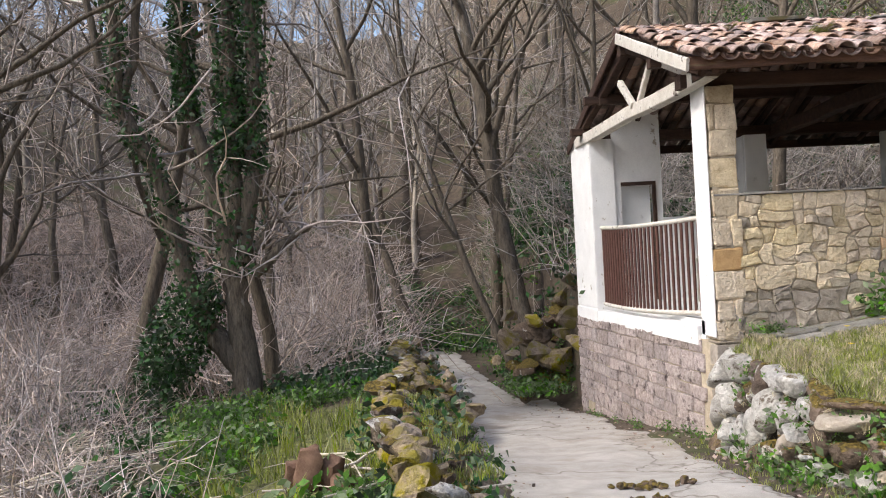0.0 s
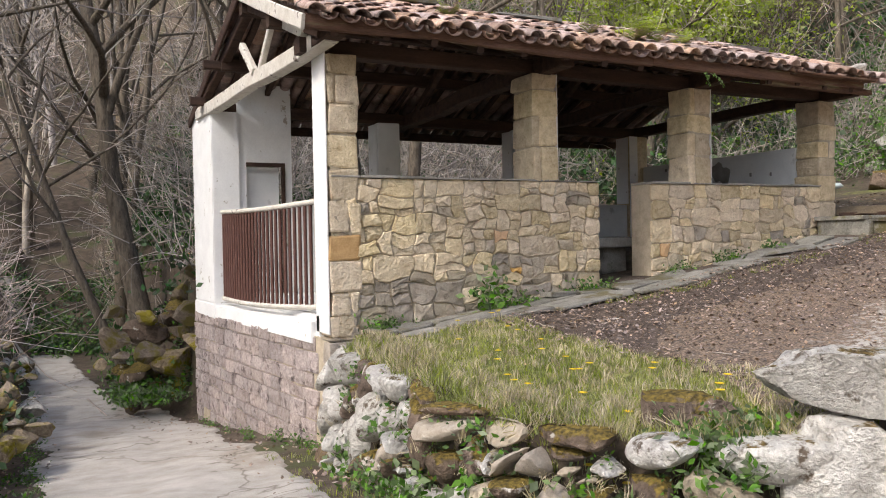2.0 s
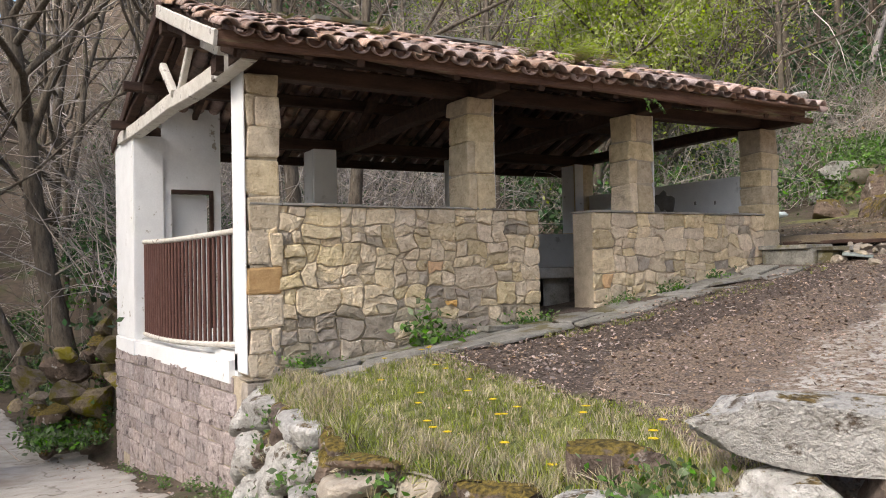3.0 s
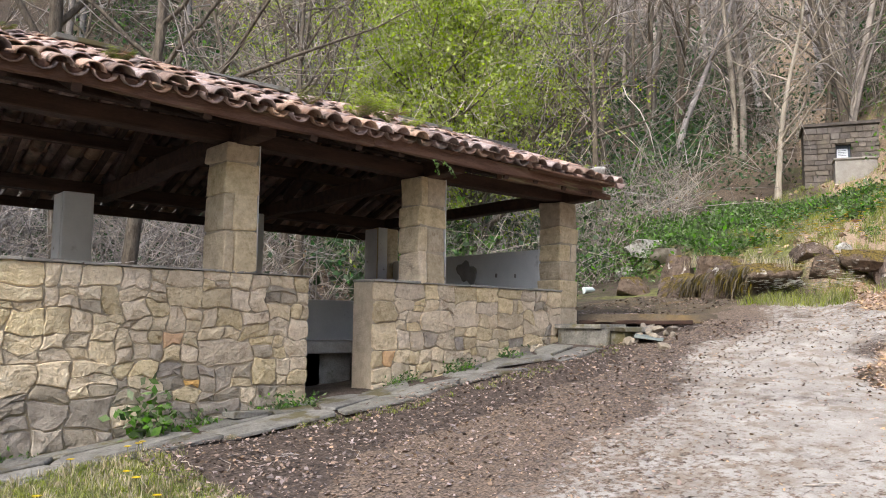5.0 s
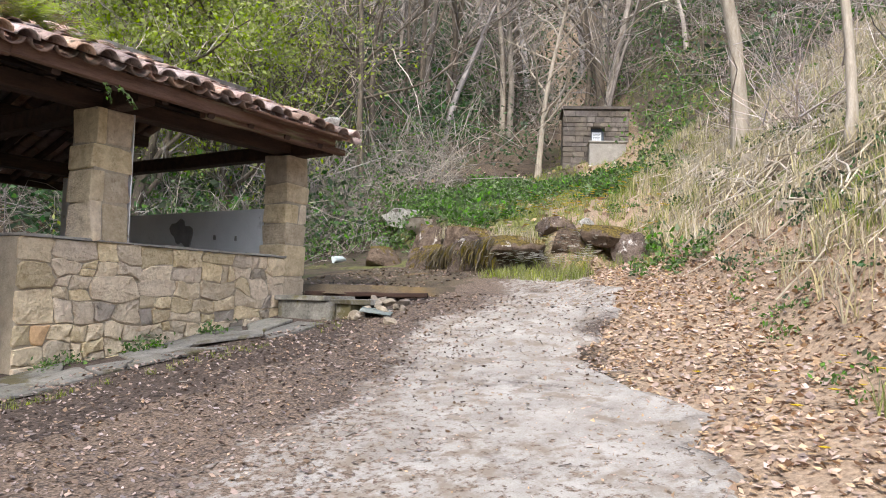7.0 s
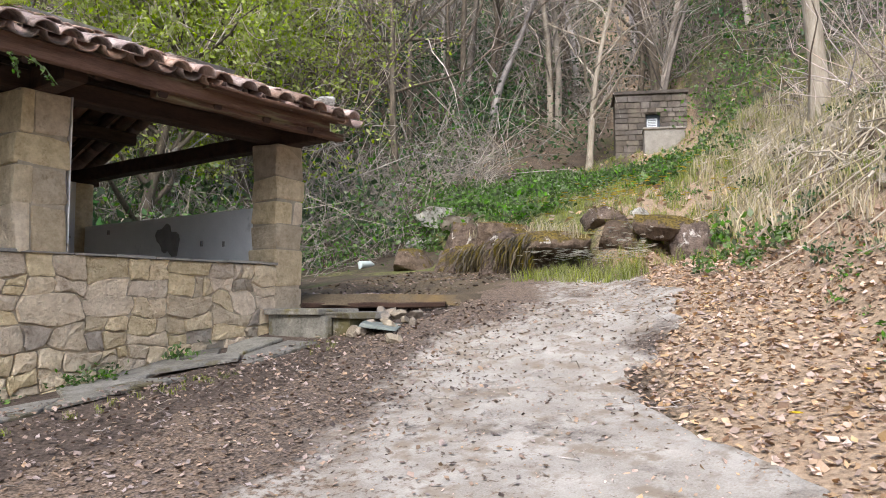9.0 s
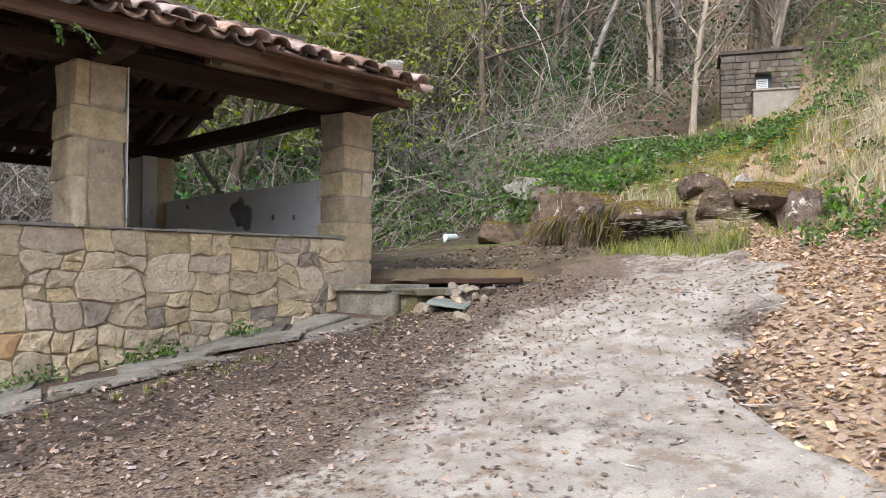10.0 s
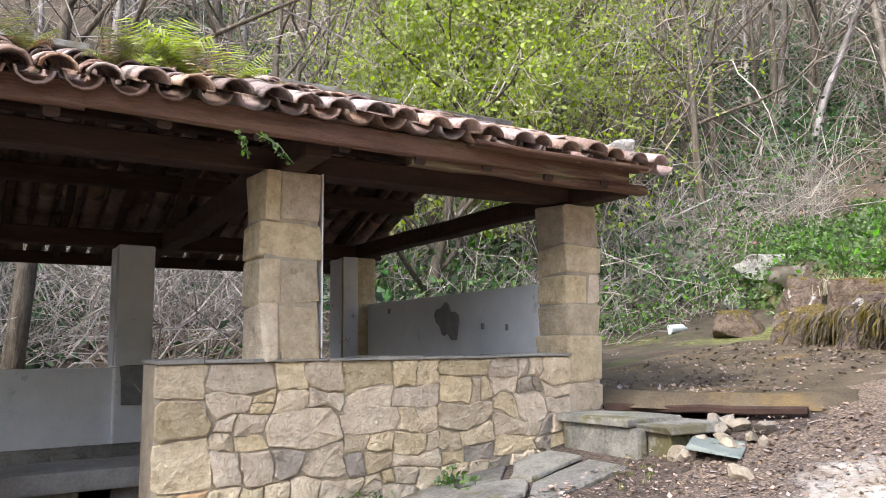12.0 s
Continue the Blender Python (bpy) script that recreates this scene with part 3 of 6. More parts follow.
def stone_mesh(poly, place, gap, proud, mat, g):
    """One rough-edged stone: the outline drawn in by the joint, its rim rounded. place(u, v, out) gives the world place."""
    c = np.mean(poly, axis=0)
    pts = []
    for i, a in enumerate(poly):
        b = poly[(i + 1) % len(poly)]
        pts.append(np.array(a))
        if math.hypot(b[0] - a[0], b[1] - a[1]) > 0.09:
            pts.append((np.array(a) + np.array(b)) / 2 + g.normal(0, 0.008, 2))
    pts = np.array(pts)
    # corners are rounded a little
    pts = 0.90 * pts + 0.05 * np.roll(pts, 1, 0) + 0.05 * np.roll(pts, -1, 0)
    d = pts - c
    ln = np.linalg.norm(d, axis=1)[:, None] + 1e-6
    rings = []
    for inset, out in ((gap, -0.01), (gap, proud * 0.55), (gap + 0.010, proud)):
        q = c + d * np.clip(1 - inset / ln, 0.2, 1)
        rings.append([place(a, b, out + (g.normal(0, 0.004) if out > 0 else 0)) for a, b in q])
    n = len(pts)
    verts = rings[0] + rings[1] + rings[2] + [place(c[0], c[1], proud + g.normal(0.006, 0.006))]
    faces = [(r * n + k, r * n + (k + 1) % n, (r + 1) * n + (k + 1) % n, (r + 1) * n + k) for r in range(2) for k in range(n)]
    faces += [(2 * n + k, 2 * n + (k + 1) % n, 3 * n) for k in range(n)]
    return mesh_of("stone", verts, faces, mat)


def front(u, v, out):
    return (u, FY - out, v)


def west(u, v, out):
    return (west_x(u) - out, u, v)


def stone_colour(g, v, ground_z, x):
    r = g.random()
    if r < (0.045 if x < 9 else 0.012):
        return "orange_stone"
    if v < ground_z + (0.55 if x < 8.6 else 0.3) and r < (0.7 if x < 8.6 else 0.25):
        return "grey_stone"
    if r < 0.08:
        return "grey_stone"
    return "sandstone"


def rubble_wall(name, x0, x1, z0, seed, label):
    wall = thing(name, label, "wall", kind="structure")
    part("core", box(x0 + 0.012, FY + 0.004, z0, x1 - 0.012, FY + 0.38, TOP - 0.005), "mortar", wall)
    g = np.random.default_rng(seed + 50)
    for c in split_stones(x0, z0, x1, TOP, seed + 7):
        m = np.mean(c, axis=0)
        gz = float(land(m[0], FY - 0.2))
        if max(v for _, v in c) < gz - 0.08:
            continue
        part("stone", stone_mesh(c, front, g.uniform(0.003, 0.009), g.uniform(0.006, 0.028), stone_colour(g, m[1], gz, m[0]), g), None, wall)
    # thin coping slabs
    x = x0
    while x < x1 - 0.05:
        w = min(g.uniform(0.28, 0.5), x1 - x)
        part("coping_slab", box(x + 0.005, FY - 0.035, TOP, x + w - 0.005, FY + 0.40, TOP + g.uniform(0.014, 0.028), 0.005, jitter=0.004), "hut_concrete", wall)
        x += w
    return wall


rubble_wall("wall_front_west", 5.45, 8.98, 0.1, 1, "low rubble wall of tan sandstone with thin slate coping")
rubble_wall("wall_front_east", 9.82, 13.14, 0.55, 2, "low rubble wall of tan sandstone with thin slate coping")


def pillar(x0, y0, x1, y1, z0, z1, seed, mats, label, painted=None, group="pillars of the wash house"):
    """A pillar of stacked dressed stones, with a painted face where one is given."""
    p = thing("pillar", label, "pillar", group)
    g = np.random.default_rng(seed)
    z = z0
    while z < z1 - 0.01:
        h = g.uniform(0.22, 0.42)
        if z1 - z - h < 0.15:
            h = z1 - z
        e = g.uniform(-0.012, 0.012, 4)
        xm = x0 + (x1 - x0) * g.choice([0.0, 0.3, 0.66, 0.0, 0.0])
        cuts = [(x0 + e[0], x1 + e[1])] if xm == x0 else [(x0 + e[0], xm - 0.002), (xm + 0.002, x1 + e[1])]
        for a, b in cuts:
            part("block", box(a, y0 + e[2], z + 0.004, b, y1 + e[3], z + h - 0.004, 0.026, jitter=0.019), mats[int(g.integers(len(mats)))], p)
        z += h
    part("joint_core", box(x0 + 0.02, y0 + 0.02, z0, x1 - 0.02, y1 - 0.02, z1 - 0.01), "mortar", p)
    if painted == "west":
        part("painted_face", box(x0 - 0.03, y0 + 0.005, z0 + 0.05, x0 - 0.016, y1, z1, 0.004), "white_paint", p, "flaking white paint")
    if painted == "inner":
        part("painted_face", box(x1 + 0.014, y0 + 0.02, TOP + 0.02, x1 + 0.024, y1 - 0.01, z1, 0.003), "white_paint", p, "white painted inner face")
    return p


SAND = ["sandstone"]
pillar(5.43, FY - 0.03, 5.76, FY + 0.40, 0.5, COLTOP, 3, SAND * 7 + ["orange_stone"], "corner pillar of tan sandstone blocks, white on one face", "west")
pillar(7.97, FY - 0.035, 8.33, FY + 0.40, TOP, COLTOP, 4, SAND, "square pillar of tan sandstone blocks on the low wall", "inner")
pillar(10.47, FY - 0.035, 10.89, FY + 0.36, TOP, COLTOP, 5, SAND, "square pillar of tan sandstone blocks on the low wall", "inner")
pillar(13.12, FY - 0.02, 13.49, FY + 0.40, 1.3, COLTOP, 6, SAND, "corner pillar of tan sandstone blocks reaching the ground")


def quoin_corner():
    """Dressed corner stones below the corner pillar."""
    q = thing("corner_quoins", "dressed grey corner stones at the foot of the wall", "wall", kind="structure")
    g = np.random.default_rng(8)
    z = -0.95
    while z < 0.495:
        h = min(g.uniform(0.24, 0.34), 0.5 - z)
        part("block", box(5.40 + g.uniform(-0.01, 0.01), FY - 0.04, z + 0.004, 5.40 + g.uniform(0.30, 0.36), FY + 0.36, z + h - 0.004, 0.014, jitter=0.008), "grey_stone", q)
        z += h


quoin_corner()


def west_base():
    """The tall base of the west end, in rough courses, with a painted sill."""
    w = thing("wall_west_base", "coursed pink grey stone base wall under a white painted sill", "wall", kind="structure")
    n = 14
    ys = np.linspace(FY + 0.02, 14.75, n)
    verts, faces = [], []
    for y in ys:
        top = 0.50 - (y - FY) * 0.012
        verts += [(west_x(y) + 0.004, y, -2.0), (west_x(y) + 0.004, y, top), (west_x(y) + 0.42, y, top), (west_x(y) + 0.42, y, -2.0)]
    for i in range(n - 1):
        for k in range(4):
            faces.append((i * 4 + k, i * 4 + (k + 1) % 4, i * 4 + 4 + (k + 1) % 4, i * 4 + 4 + k))
    faces += [(3, 2, 1, 0), tuple((n - 1) * 4 + k for k in range(4))]
    part("core", mesh_of("core", verts, faces, "mortar"), None, w)
    g = np.random.default_rng(11)
    z = 0.49
    while z > -1.75:
        h = g.uniform(0.15, 0.24)
        y = FY + 0.32 + g.uniform(-0.05, 0.12)
        while y < 14.72:
            ln = g.uniform(0.2, 0.46)
            y2 = min(y + ln, 14.74)
            if y2 - y > 0.08 and z > float(land(4.7, y)) - 0.1 and not (abs(y - 14.0) < 0.12 and abs(z + 1.0) < 0.25):
                slope = -0.012
                t0, t1 = slope * (y - FY), slope * (y2 - FY)
                poly = [(y, z - h + t0), (y2, z - h + t1 + g.normal(0, 0.01)), (y2, z + t1), (y, z + t0)]
                part("stone", stone_mesh(poly, west, 0.004, g.uniform(0.014, 0.035), "ashlar", g), None, w)
            y = y2
        z -= h
    sill = []
    for y in np.linspace(FY + 0.40, 13.75, 6):
        x = west_x(y)
        t = 0.66 - (y - FY) * 0.018
        sill += [(x - 0.03, y, 0.42), (x - 0.03, y, t), (x + 0.40, y, t + 0.02), (x + 0.40, y, 0.42)]
    fs = [(i * 4 + k, i * 4 + (k + 1) % 4, i * 4 + 4 + (k + 1) % 4, i * 4 + 4 + k) for i in range(5) for k in range(4)]
    part("painted_sill", mesh_of("painted_sill", sill, fs + [(3, 2, 1, 0), (20, 21, 22, 23)], "white_paint"), None, w, "white painted sill with grey stains")


west_base()


def prism(points, z0, z1, bevel=0.0):
    """An upright block on a four-cornered plan."""
    bm = bmesh.new()
    lo = [bm.verts.new((x, y, z0)) for x, y in points]
    hi = [bm.verts.new((x, y, z1)) for x, y in points]
    bm.faces.new(lo[::-1])
    bm.faces.new(hi)
    n = len(points)
    for k in range(n):
        bm.faces.new((lo[k], lo[(k + 1) % n], hi[(k + 1) % n], hi[k]))
    bmesh.ops.recalc_face_normals(bm, faces=bm.faces)
    if bevel:
        bmesh.ops.bevel(bm, geom=bm.edges[:], offset=bevel, segments=2, affect="EDGES")
    return bm


pier = thing("corner_pier", "wide white painted pier under the eaves", "pillar")
part("shaft", prism([(4.90, 14.70), (4.985, 13.62), (5.40, 13.62), (5.40, 14.70)], 0.62, 3.46, 0.015), "white_paint", pier)
part("plinth", prism([(4.885, 14.71), (4.97, 13.60), (5.40, 13.60), (5.40, 14.71)], 0.40, 0.62, 0.012), "white_paint", pier, "stained white foot of the pier")

# the back of the wash house: white wall with a doorway, low plastered walls, pillars
back = thing("wall_back_west", "white plastered back wall with a doorway opening", "wall", kind="structure")
part("plaster_side", box(5.38, 13.66, 0.3, 5.50, 13.90, 3.9), "white_paint", back)
part("plaster_over_door", box(5.50, 13.66, 2.72, 6.20, 13.90, 3.9), "white_paint", back)
part("plaster_jamb", box(6.09, 13.66, 0.3, 6.20, 13.90, 2.72), "white_paint", back)
frame_ob = thing("door_1", "dark wooden door frame standing open in the back wall", "door frame", kind="structure")
part("head", box(5.50, 13.635, 2.66, 6.09, 13.70, 2.72, 0.006), "timber", frame_ob)
part("jamb", box(6.035, 13.635, 0.5, 6.09, 13.70, 2.66, 0.006), "timber", frame_ob)
part("leaf", box(5.50, 13.80, 0.55, 6.03, 13.84, 2.66, 0.006), "plaster", frame_ob, "pale grey door leaf")
low_back = thing("wall_back", "low grey plastered back wall", "wall", kind="structure")
part("plaster", box(6.20, 13.66, 0.3, 12.85, 13.88, 2.10, 0.01), "plaster", low_back)


def plain_pillar(x0, x1, mat, label):
    p = thing("pillar", label, "pillar", "pillars of the wash house")
    part("shaft", box(x0, 13.60, 2.10, x1, 13.98, 3.42, 0.02, jitter=0.006), mat, p)
    part("painted_face", box(x0 - 0.018, 13.62, 2.12, x0 - 0.008, 13.96, 3.40, 0.003), "white_paint", p, "white painted side")
    part("foot", box(x0 - 0.005, 13.595, 0.3, x1 + 0.005, 13.985, 2.10, 0.02), mat, p)
    return p


plain_pillar(7.62, 8.02, "plaster", "grey plastered pillar along the back wall")
p = plain_pillar(10.22, 10.60, "plaster", "grey plastered pillar with fallen plaster near its foot")
part("bare_patch", box(10.30, 13.586, 1.72, 10.56, 13.597, 2.12, 0.004, jitter=0.03), "bare_plaster", p)
p = plain_pillar(12.86, 13.32, "sandstone", "corner pillar, half white paint, half bare stone")
part("painted_front", box(12.86, 13.588, 0.6, 13.06, 13.598, 3.42, 0.004), "white_paint", p, "flaking white paint")

east = thing("wall_east", "grey plastered end wall with a dark bare patch", "wall", kind="structure")
part("plaster", prism([(13.14, 10.09), (13.42, 10.09), (13.42, 13.6), (13.2, 13.6)], 0.9, 2.83, 0.012), "plaster", east)
g = np.random.default_rng(21)
pts = [(13.155 - 0.012, 11.62 + math.cos(a) * 0.22 * r, 2.55 + math.sin(a) * 0.22 * r) for a, r in ((t, 0.85 + 0.22 * math.sin(2 * t + 0.6) + 0.14 * math.sin(5 * t) + g.uniform(-0.05, 0.05)) for t in np.linspace(0, 6.0, 22))]
me = mesh_of("bare_patch", pts + [(q[0] + 0.05, q[1], q[2]) for q in pts], [tuple(range(22))] + [(k, (k + 1) % 22, 22 + (k + 1) % 22, 22 + k) for k in range(22)], "bare_plaster")
part("bare_patch", me, None, east)
for y, z in ((10.95, 2.45), (10.55, 2.43), (12.9, 2.68)):
    part("chip", box(13.135, y, z, 13.16, y + 0.03, z + 0.06, 0.004), "bare_plaster", east)

floor = tagged(new("floor"), "dark damp concrete floor", "floor", kind="structure")
part("slab", box(5.4, FY + 0.3, -0.2, 13.3, 14.3, 0.72), "plaster", floor)

# the washing basin behind the wall
basin = thing("washing_basin", "long concrete washing basin with a mossy stone rim", "basin")
part("front_wall", box(6.4, 10.62, 0.72, 10.2, 10.78, 1.36), "basin", basin)
part("rim", box(6.3, 10.48, 1.36, 10.35, 10.98, 1.50, 0.02, jitter=0.01), "hut_concrete", basin, "worn pale stone rim")
part("end_wall", box(9.55, 10.62, 0.72, 9.75, 12.8, 1.36), "basin", basin)
part("back_wall", box(6.4, 12.6, 0.72, 12.2, 12.8, 1.40), "basin", basin)
part("water", box(6.4, 10.78, 1.0, 9.55, 12.6, 1.22), "water", basin)


# ---- railing in the west opening ----
def railing():
    r = thing("railing", "sagging railing of red-brown bars between pale rails", "railing")
    y0, y1 = FY + 0.44, 13.58

    def line(k, base):
        y = y0 + (y1 - y0) * k
        return np.array((west_x(y) + 0.10 - 0.10 * math.sin(math.pi * k), y, base - 0.03 * math.sin(math.pi * k)))

    for name, base in (("top_rail", 1.97), ("bottom_rail", 0.80)):
        v, f = tube([line(k, base - (0.10 * k if name == "bottom_rail" else 0)) for k in np.linspace(0, 1, 15)], [0.034] * 15, 8)
        part(name, fast_mesh(name, v, f, "old_white_wood", True), None, r, "weathered pale rail")
    n = 27
    v, f = tube([(0, 0, 0), (0, 0, 0.6), (0, 0, 1.17)], [0.020] * 3, 6)
    me = fast_mesh("bar", v, f, "rail_red", True)
    for i in range(n):
        k = (i + 0.5) / n
        q = line(k, 0.80 - 0.10 * k)
        b = part("bar", me, None, r)
        b.location = q
        b.scale = (1, 1, (line(k, 1.97)[2] - q[2]) / 1.17)
    return r


railing()

# ---- roof ----
roof = thing("roof_frame", "dark old timbers under a tiled roof", "roof", kind="structure")


def roof_z(y):
    return RIDGE_Z + (EAVE_Z - RIDGE_Z) * (RIDGE_Y - y) / (RIDGE_Y - EAVE_Y) if y < RIDGE_Y else RIDGE_Z + (BACK_Z - RIDGE_Z) * (y - RIDGE_Y) / (BACK_Y - RIDGE_Y)


def sag(x):
    return -0.04 * math.sin((x - 5.0) * 0.75) + 0.02 * math.sin(x * 1.9)


XW, XE = 5.02, 13.45
part("front_plate", beam((XW + 0.15, 9.86, 3.585), (13.55, 9.86, 3.585), 0.2, 0.165, wobble=0.006), "timber", roof)
for a, b in ((5.0, 9.3), (9.28, 13.25)):
    part("fascia", beam((a, 9.06, 3.625), (b, 9.06, 3.625), 0.06, 0.145, wobble=0.010), "fascia", roof, "split red-brown eaves board")
part("fascia_lower", beam((11.3, 9.14, 3.535), (13.5, 9.14, 3.535), 0.10, 0.07, wobble=0.01), "fascia", roof)
part("eave_board", beam((11.7, 9.0, 3.67), (13.35, 9.0, 3.66), 0.16, 0.035, wobble=0.004), "fascia", roof)
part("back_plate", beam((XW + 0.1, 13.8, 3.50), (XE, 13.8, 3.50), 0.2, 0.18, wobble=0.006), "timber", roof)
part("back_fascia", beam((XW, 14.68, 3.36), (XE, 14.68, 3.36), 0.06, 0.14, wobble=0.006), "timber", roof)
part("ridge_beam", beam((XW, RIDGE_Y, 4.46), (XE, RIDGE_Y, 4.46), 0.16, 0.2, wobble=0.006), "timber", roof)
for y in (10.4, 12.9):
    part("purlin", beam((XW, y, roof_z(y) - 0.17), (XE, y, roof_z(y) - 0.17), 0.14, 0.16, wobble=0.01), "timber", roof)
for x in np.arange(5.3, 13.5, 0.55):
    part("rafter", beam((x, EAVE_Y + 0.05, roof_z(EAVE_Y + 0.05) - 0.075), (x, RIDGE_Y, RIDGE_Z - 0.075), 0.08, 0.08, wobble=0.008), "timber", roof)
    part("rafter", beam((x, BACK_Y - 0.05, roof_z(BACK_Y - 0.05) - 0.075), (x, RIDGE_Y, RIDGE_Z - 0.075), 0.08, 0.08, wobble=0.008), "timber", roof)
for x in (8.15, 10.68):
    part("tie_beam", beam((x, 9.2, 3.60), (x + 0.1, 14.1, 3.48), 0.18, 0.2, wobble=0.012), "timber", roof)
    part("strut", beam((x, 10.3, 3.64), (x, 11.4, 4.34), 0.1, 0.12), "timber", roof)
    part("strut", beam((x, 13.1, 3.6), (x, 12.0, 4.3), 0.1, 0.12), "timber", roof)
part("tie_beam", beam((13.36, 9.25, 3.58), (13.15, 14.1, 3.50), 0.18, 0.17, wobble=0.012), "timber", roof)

gable = thing("gable_truss", "open gable truss with a flaking white tie beam", "roof truss", kind="structure")
part("tie_beam", beam((5.36, 9.3, 3.60), (4.98, 14.3, 3.50), 0.16, 0.18, wobble=0.008), "old_white_wood", gable, "flaking white tie beam")
part("beam_end", beam((5.36, 9.1, 3.64), (5.36, 9.8, 3.60), 0.2, 0.2), "timber", gable)
part("rafter", beam((5.3, 9.35, 3.62), (5.14, 11.7, 4.48), 0.12, 0.14, wobble=0.006), "timber", gable)
part("rafter", beam((4.95, 14.3, 3.55), (5.14, 11.7, 4.48), 0.12, 0.14, wobble=0.006), "timber", gable)
part("collar", beam((5.26, 9.75, 3.72), (5.2, 10.75, 4.12), 0.14, 0.16), "old_white_wood", gable, "flaking white brace")
part("strut", beam((5.17, 11.35, 3.64), (5.2, 10.7, 4.25), 0.07, 0.08), "old_white_wood", gable, "flaking white strut")
part("strut", beam((5.13, 11.5, 3.62), (5.1, 12.0, 4.05), 0.08, 0.1), "old_white_wood", gable, "flaking white strut")
for y0, y1, m in ((EAVE_Y - 0.02, RIDGE_Y, "old_white_wood"), (BACK_Y + 0.02, RIDGE_Y, "timber")):
    part("barge_board", beam((XW - 0.05 - (0.1 if y0 > 12 else 0), y0, roof_z(y0) + 0.0), (XW - 0.03, y1, RIDGE_Z + 0.0), 0.035, 0.15, wobble=0.004), m, gable)
part("purlin_end", beam((4.78, 12.95, 3.98), (5.3, 12.95, 3.98), 0.12, 0.12), "timber", gable)
part("purlin_end", beam((4.74, 13.85, 3.62), (5.3, 13.85, 3.62), 0.12, 0.12), "timber", gable)


def tile_arrays(length, r0, r1, thick=0.014, segs=6, turn=0.0):
    """A tapered half-round clay tile that lies along +y, its wide mouth at y = 0."""
    v = []
    for y, r in ((0, r0), (length, r1)):
        for rr in (r, r - thick):
            for k in range(segs + 1):
                a = math.pi * k / segs
                v.append((math.cos(a) * rr, y, math.sin(a) * rr * 0.82))
    n, f = segs + 1, []
    for k in range(segs):
        f += [(k, k + 1, 2 * n + k + 1, 2 * n + k), (n + k + 1, n + k, 3 * n + k, 3 * n + k + 1), (k + 1, k, n + k, n + k + 1), (2 * n + k, 2 * n + k + 1, 3 * n + k + 1, 3 * n + k)]
    f += [(0, 2 * n, 3 * n, n), (segs, n + segs, 3 * n + segs, 2 * n + segs)]
    return np.array(v, float), np.array(f, int)


tiles = thing("roof_tiles", "weathered red clay barrel tiles with moss and slipped pieces", "roof tiles", kind="structure")
PITCH_F = math.atan2(RIDGE_Z - EAVE_Z, RIDGE_Y - EAVE_Y)
PITCH_B = math.atan2(RIDGE_Z - BACK_Z, BACK_Y - RIDGE_Y)
LEN_F = math.hypot(RIDGE_Z - EAVE_Z, RIDGE_Y - EAVE_Y)
LEN_B = math.hypot(RIDGE_Z - BACK_Z, BACK_Y - RIDGE_Y)
tv, tf = tile_arrays(0.46, 0.098, 0.078)
cover_mesh = fast_mesh("tile", tv, tf, "tile", True)
rest = []
g = np.random.default_rng(31)
N_COL = 38
for c in range(N_COL):
    x = XW + 0.09 + (XE - XW - 0.1) * c / (N_COL - 1)
    for r in range(8):
        s = -0.10 + r * 0.365 + g.normal(0, 0.012)
        y, z = EAVE_Y + s * math.cos(PITCH_F), EAVE_Z + s * math.sin(PITCH_F) + 0.135 + sag(x) * 0.6
        tilt, yaw = PITCH_F - 0.035 + g.normal(0, 0.03), g.normal(0, 0.06)
        ob = part("tile", cover_mesh, None, tiles)
        ob.location, ob.rotation_euler = (x + g.normal(0, 0.014), y + g.normal(0, 0.02), z + abs(g.normal(0, 0.008))), (tilt, 0, yaw)
        # the pan between two covers
        v = tv.copy()
        v[:, 2] = -v[:, 2] + 0.02
        rest.append((turned(v, 1.0, g.normal(0, 0.04), (x + 0.112, y + (0.13 if r else 0.03), z - 0.005), (tilt, 0)), tf[:, ::-1]))
    for r in range(10):
        s = -0.08 + r * 0.335
        y, z = BACK_Y - s * math.cos(PITCH_B), BACK_Z + s * math.sin(PITCH_B) + 0.08
        rest.append((turned(tv, 1.0, math.pi, (x, y, z), (PITCH_B - 0.03, 0)), tf))
        v = tv.copy()
        v[:, 2] = -v[:, 2] + 0.02
        rest.append((turned(v, 1.0, math.pi, (x + 0.112, y, z - 0.035), (PITCH_B - 0.03, 0)), tf[:, ::-1]))
# ridge tiles
rv, rf = tile_arrays(0.48, 0.12, 0.10)
for k in range(20):
    rest.append((turned(rv, 1.0, -math.pi / 2, (XW - 0.05 + k * 0.425, RIDGE_Y, RIDGE_Z + 0.07), (0, 0)), rf))
v, f = join(rest)
tagged(part("under_tiles", fast_mesh("under_tiles", v, f, "tile_rest", True), None, tiles), "joined lower and rear tiles", kind="stuff")
# slabs that hold the tiles down
for i, (x, y, ln) in enumerate(((11.6, 11.2, 1.3), (13.0, 11.0, 0.9), (9.0, 11.35, 1.1), (7.2, 11.5, 0.8))):
    s = thing("weight_slab", "flat grey stone slab laid on the roof tiles", "stone slab", "slabs on the roof")
    part("slab", box(x - ln / 2, y - 0.18, roof_z(y) + 0.15, x + ln / 2, y + 0.2, roof_z(y) + 0.20, 0.012, jitter=0.025), "slate", s)

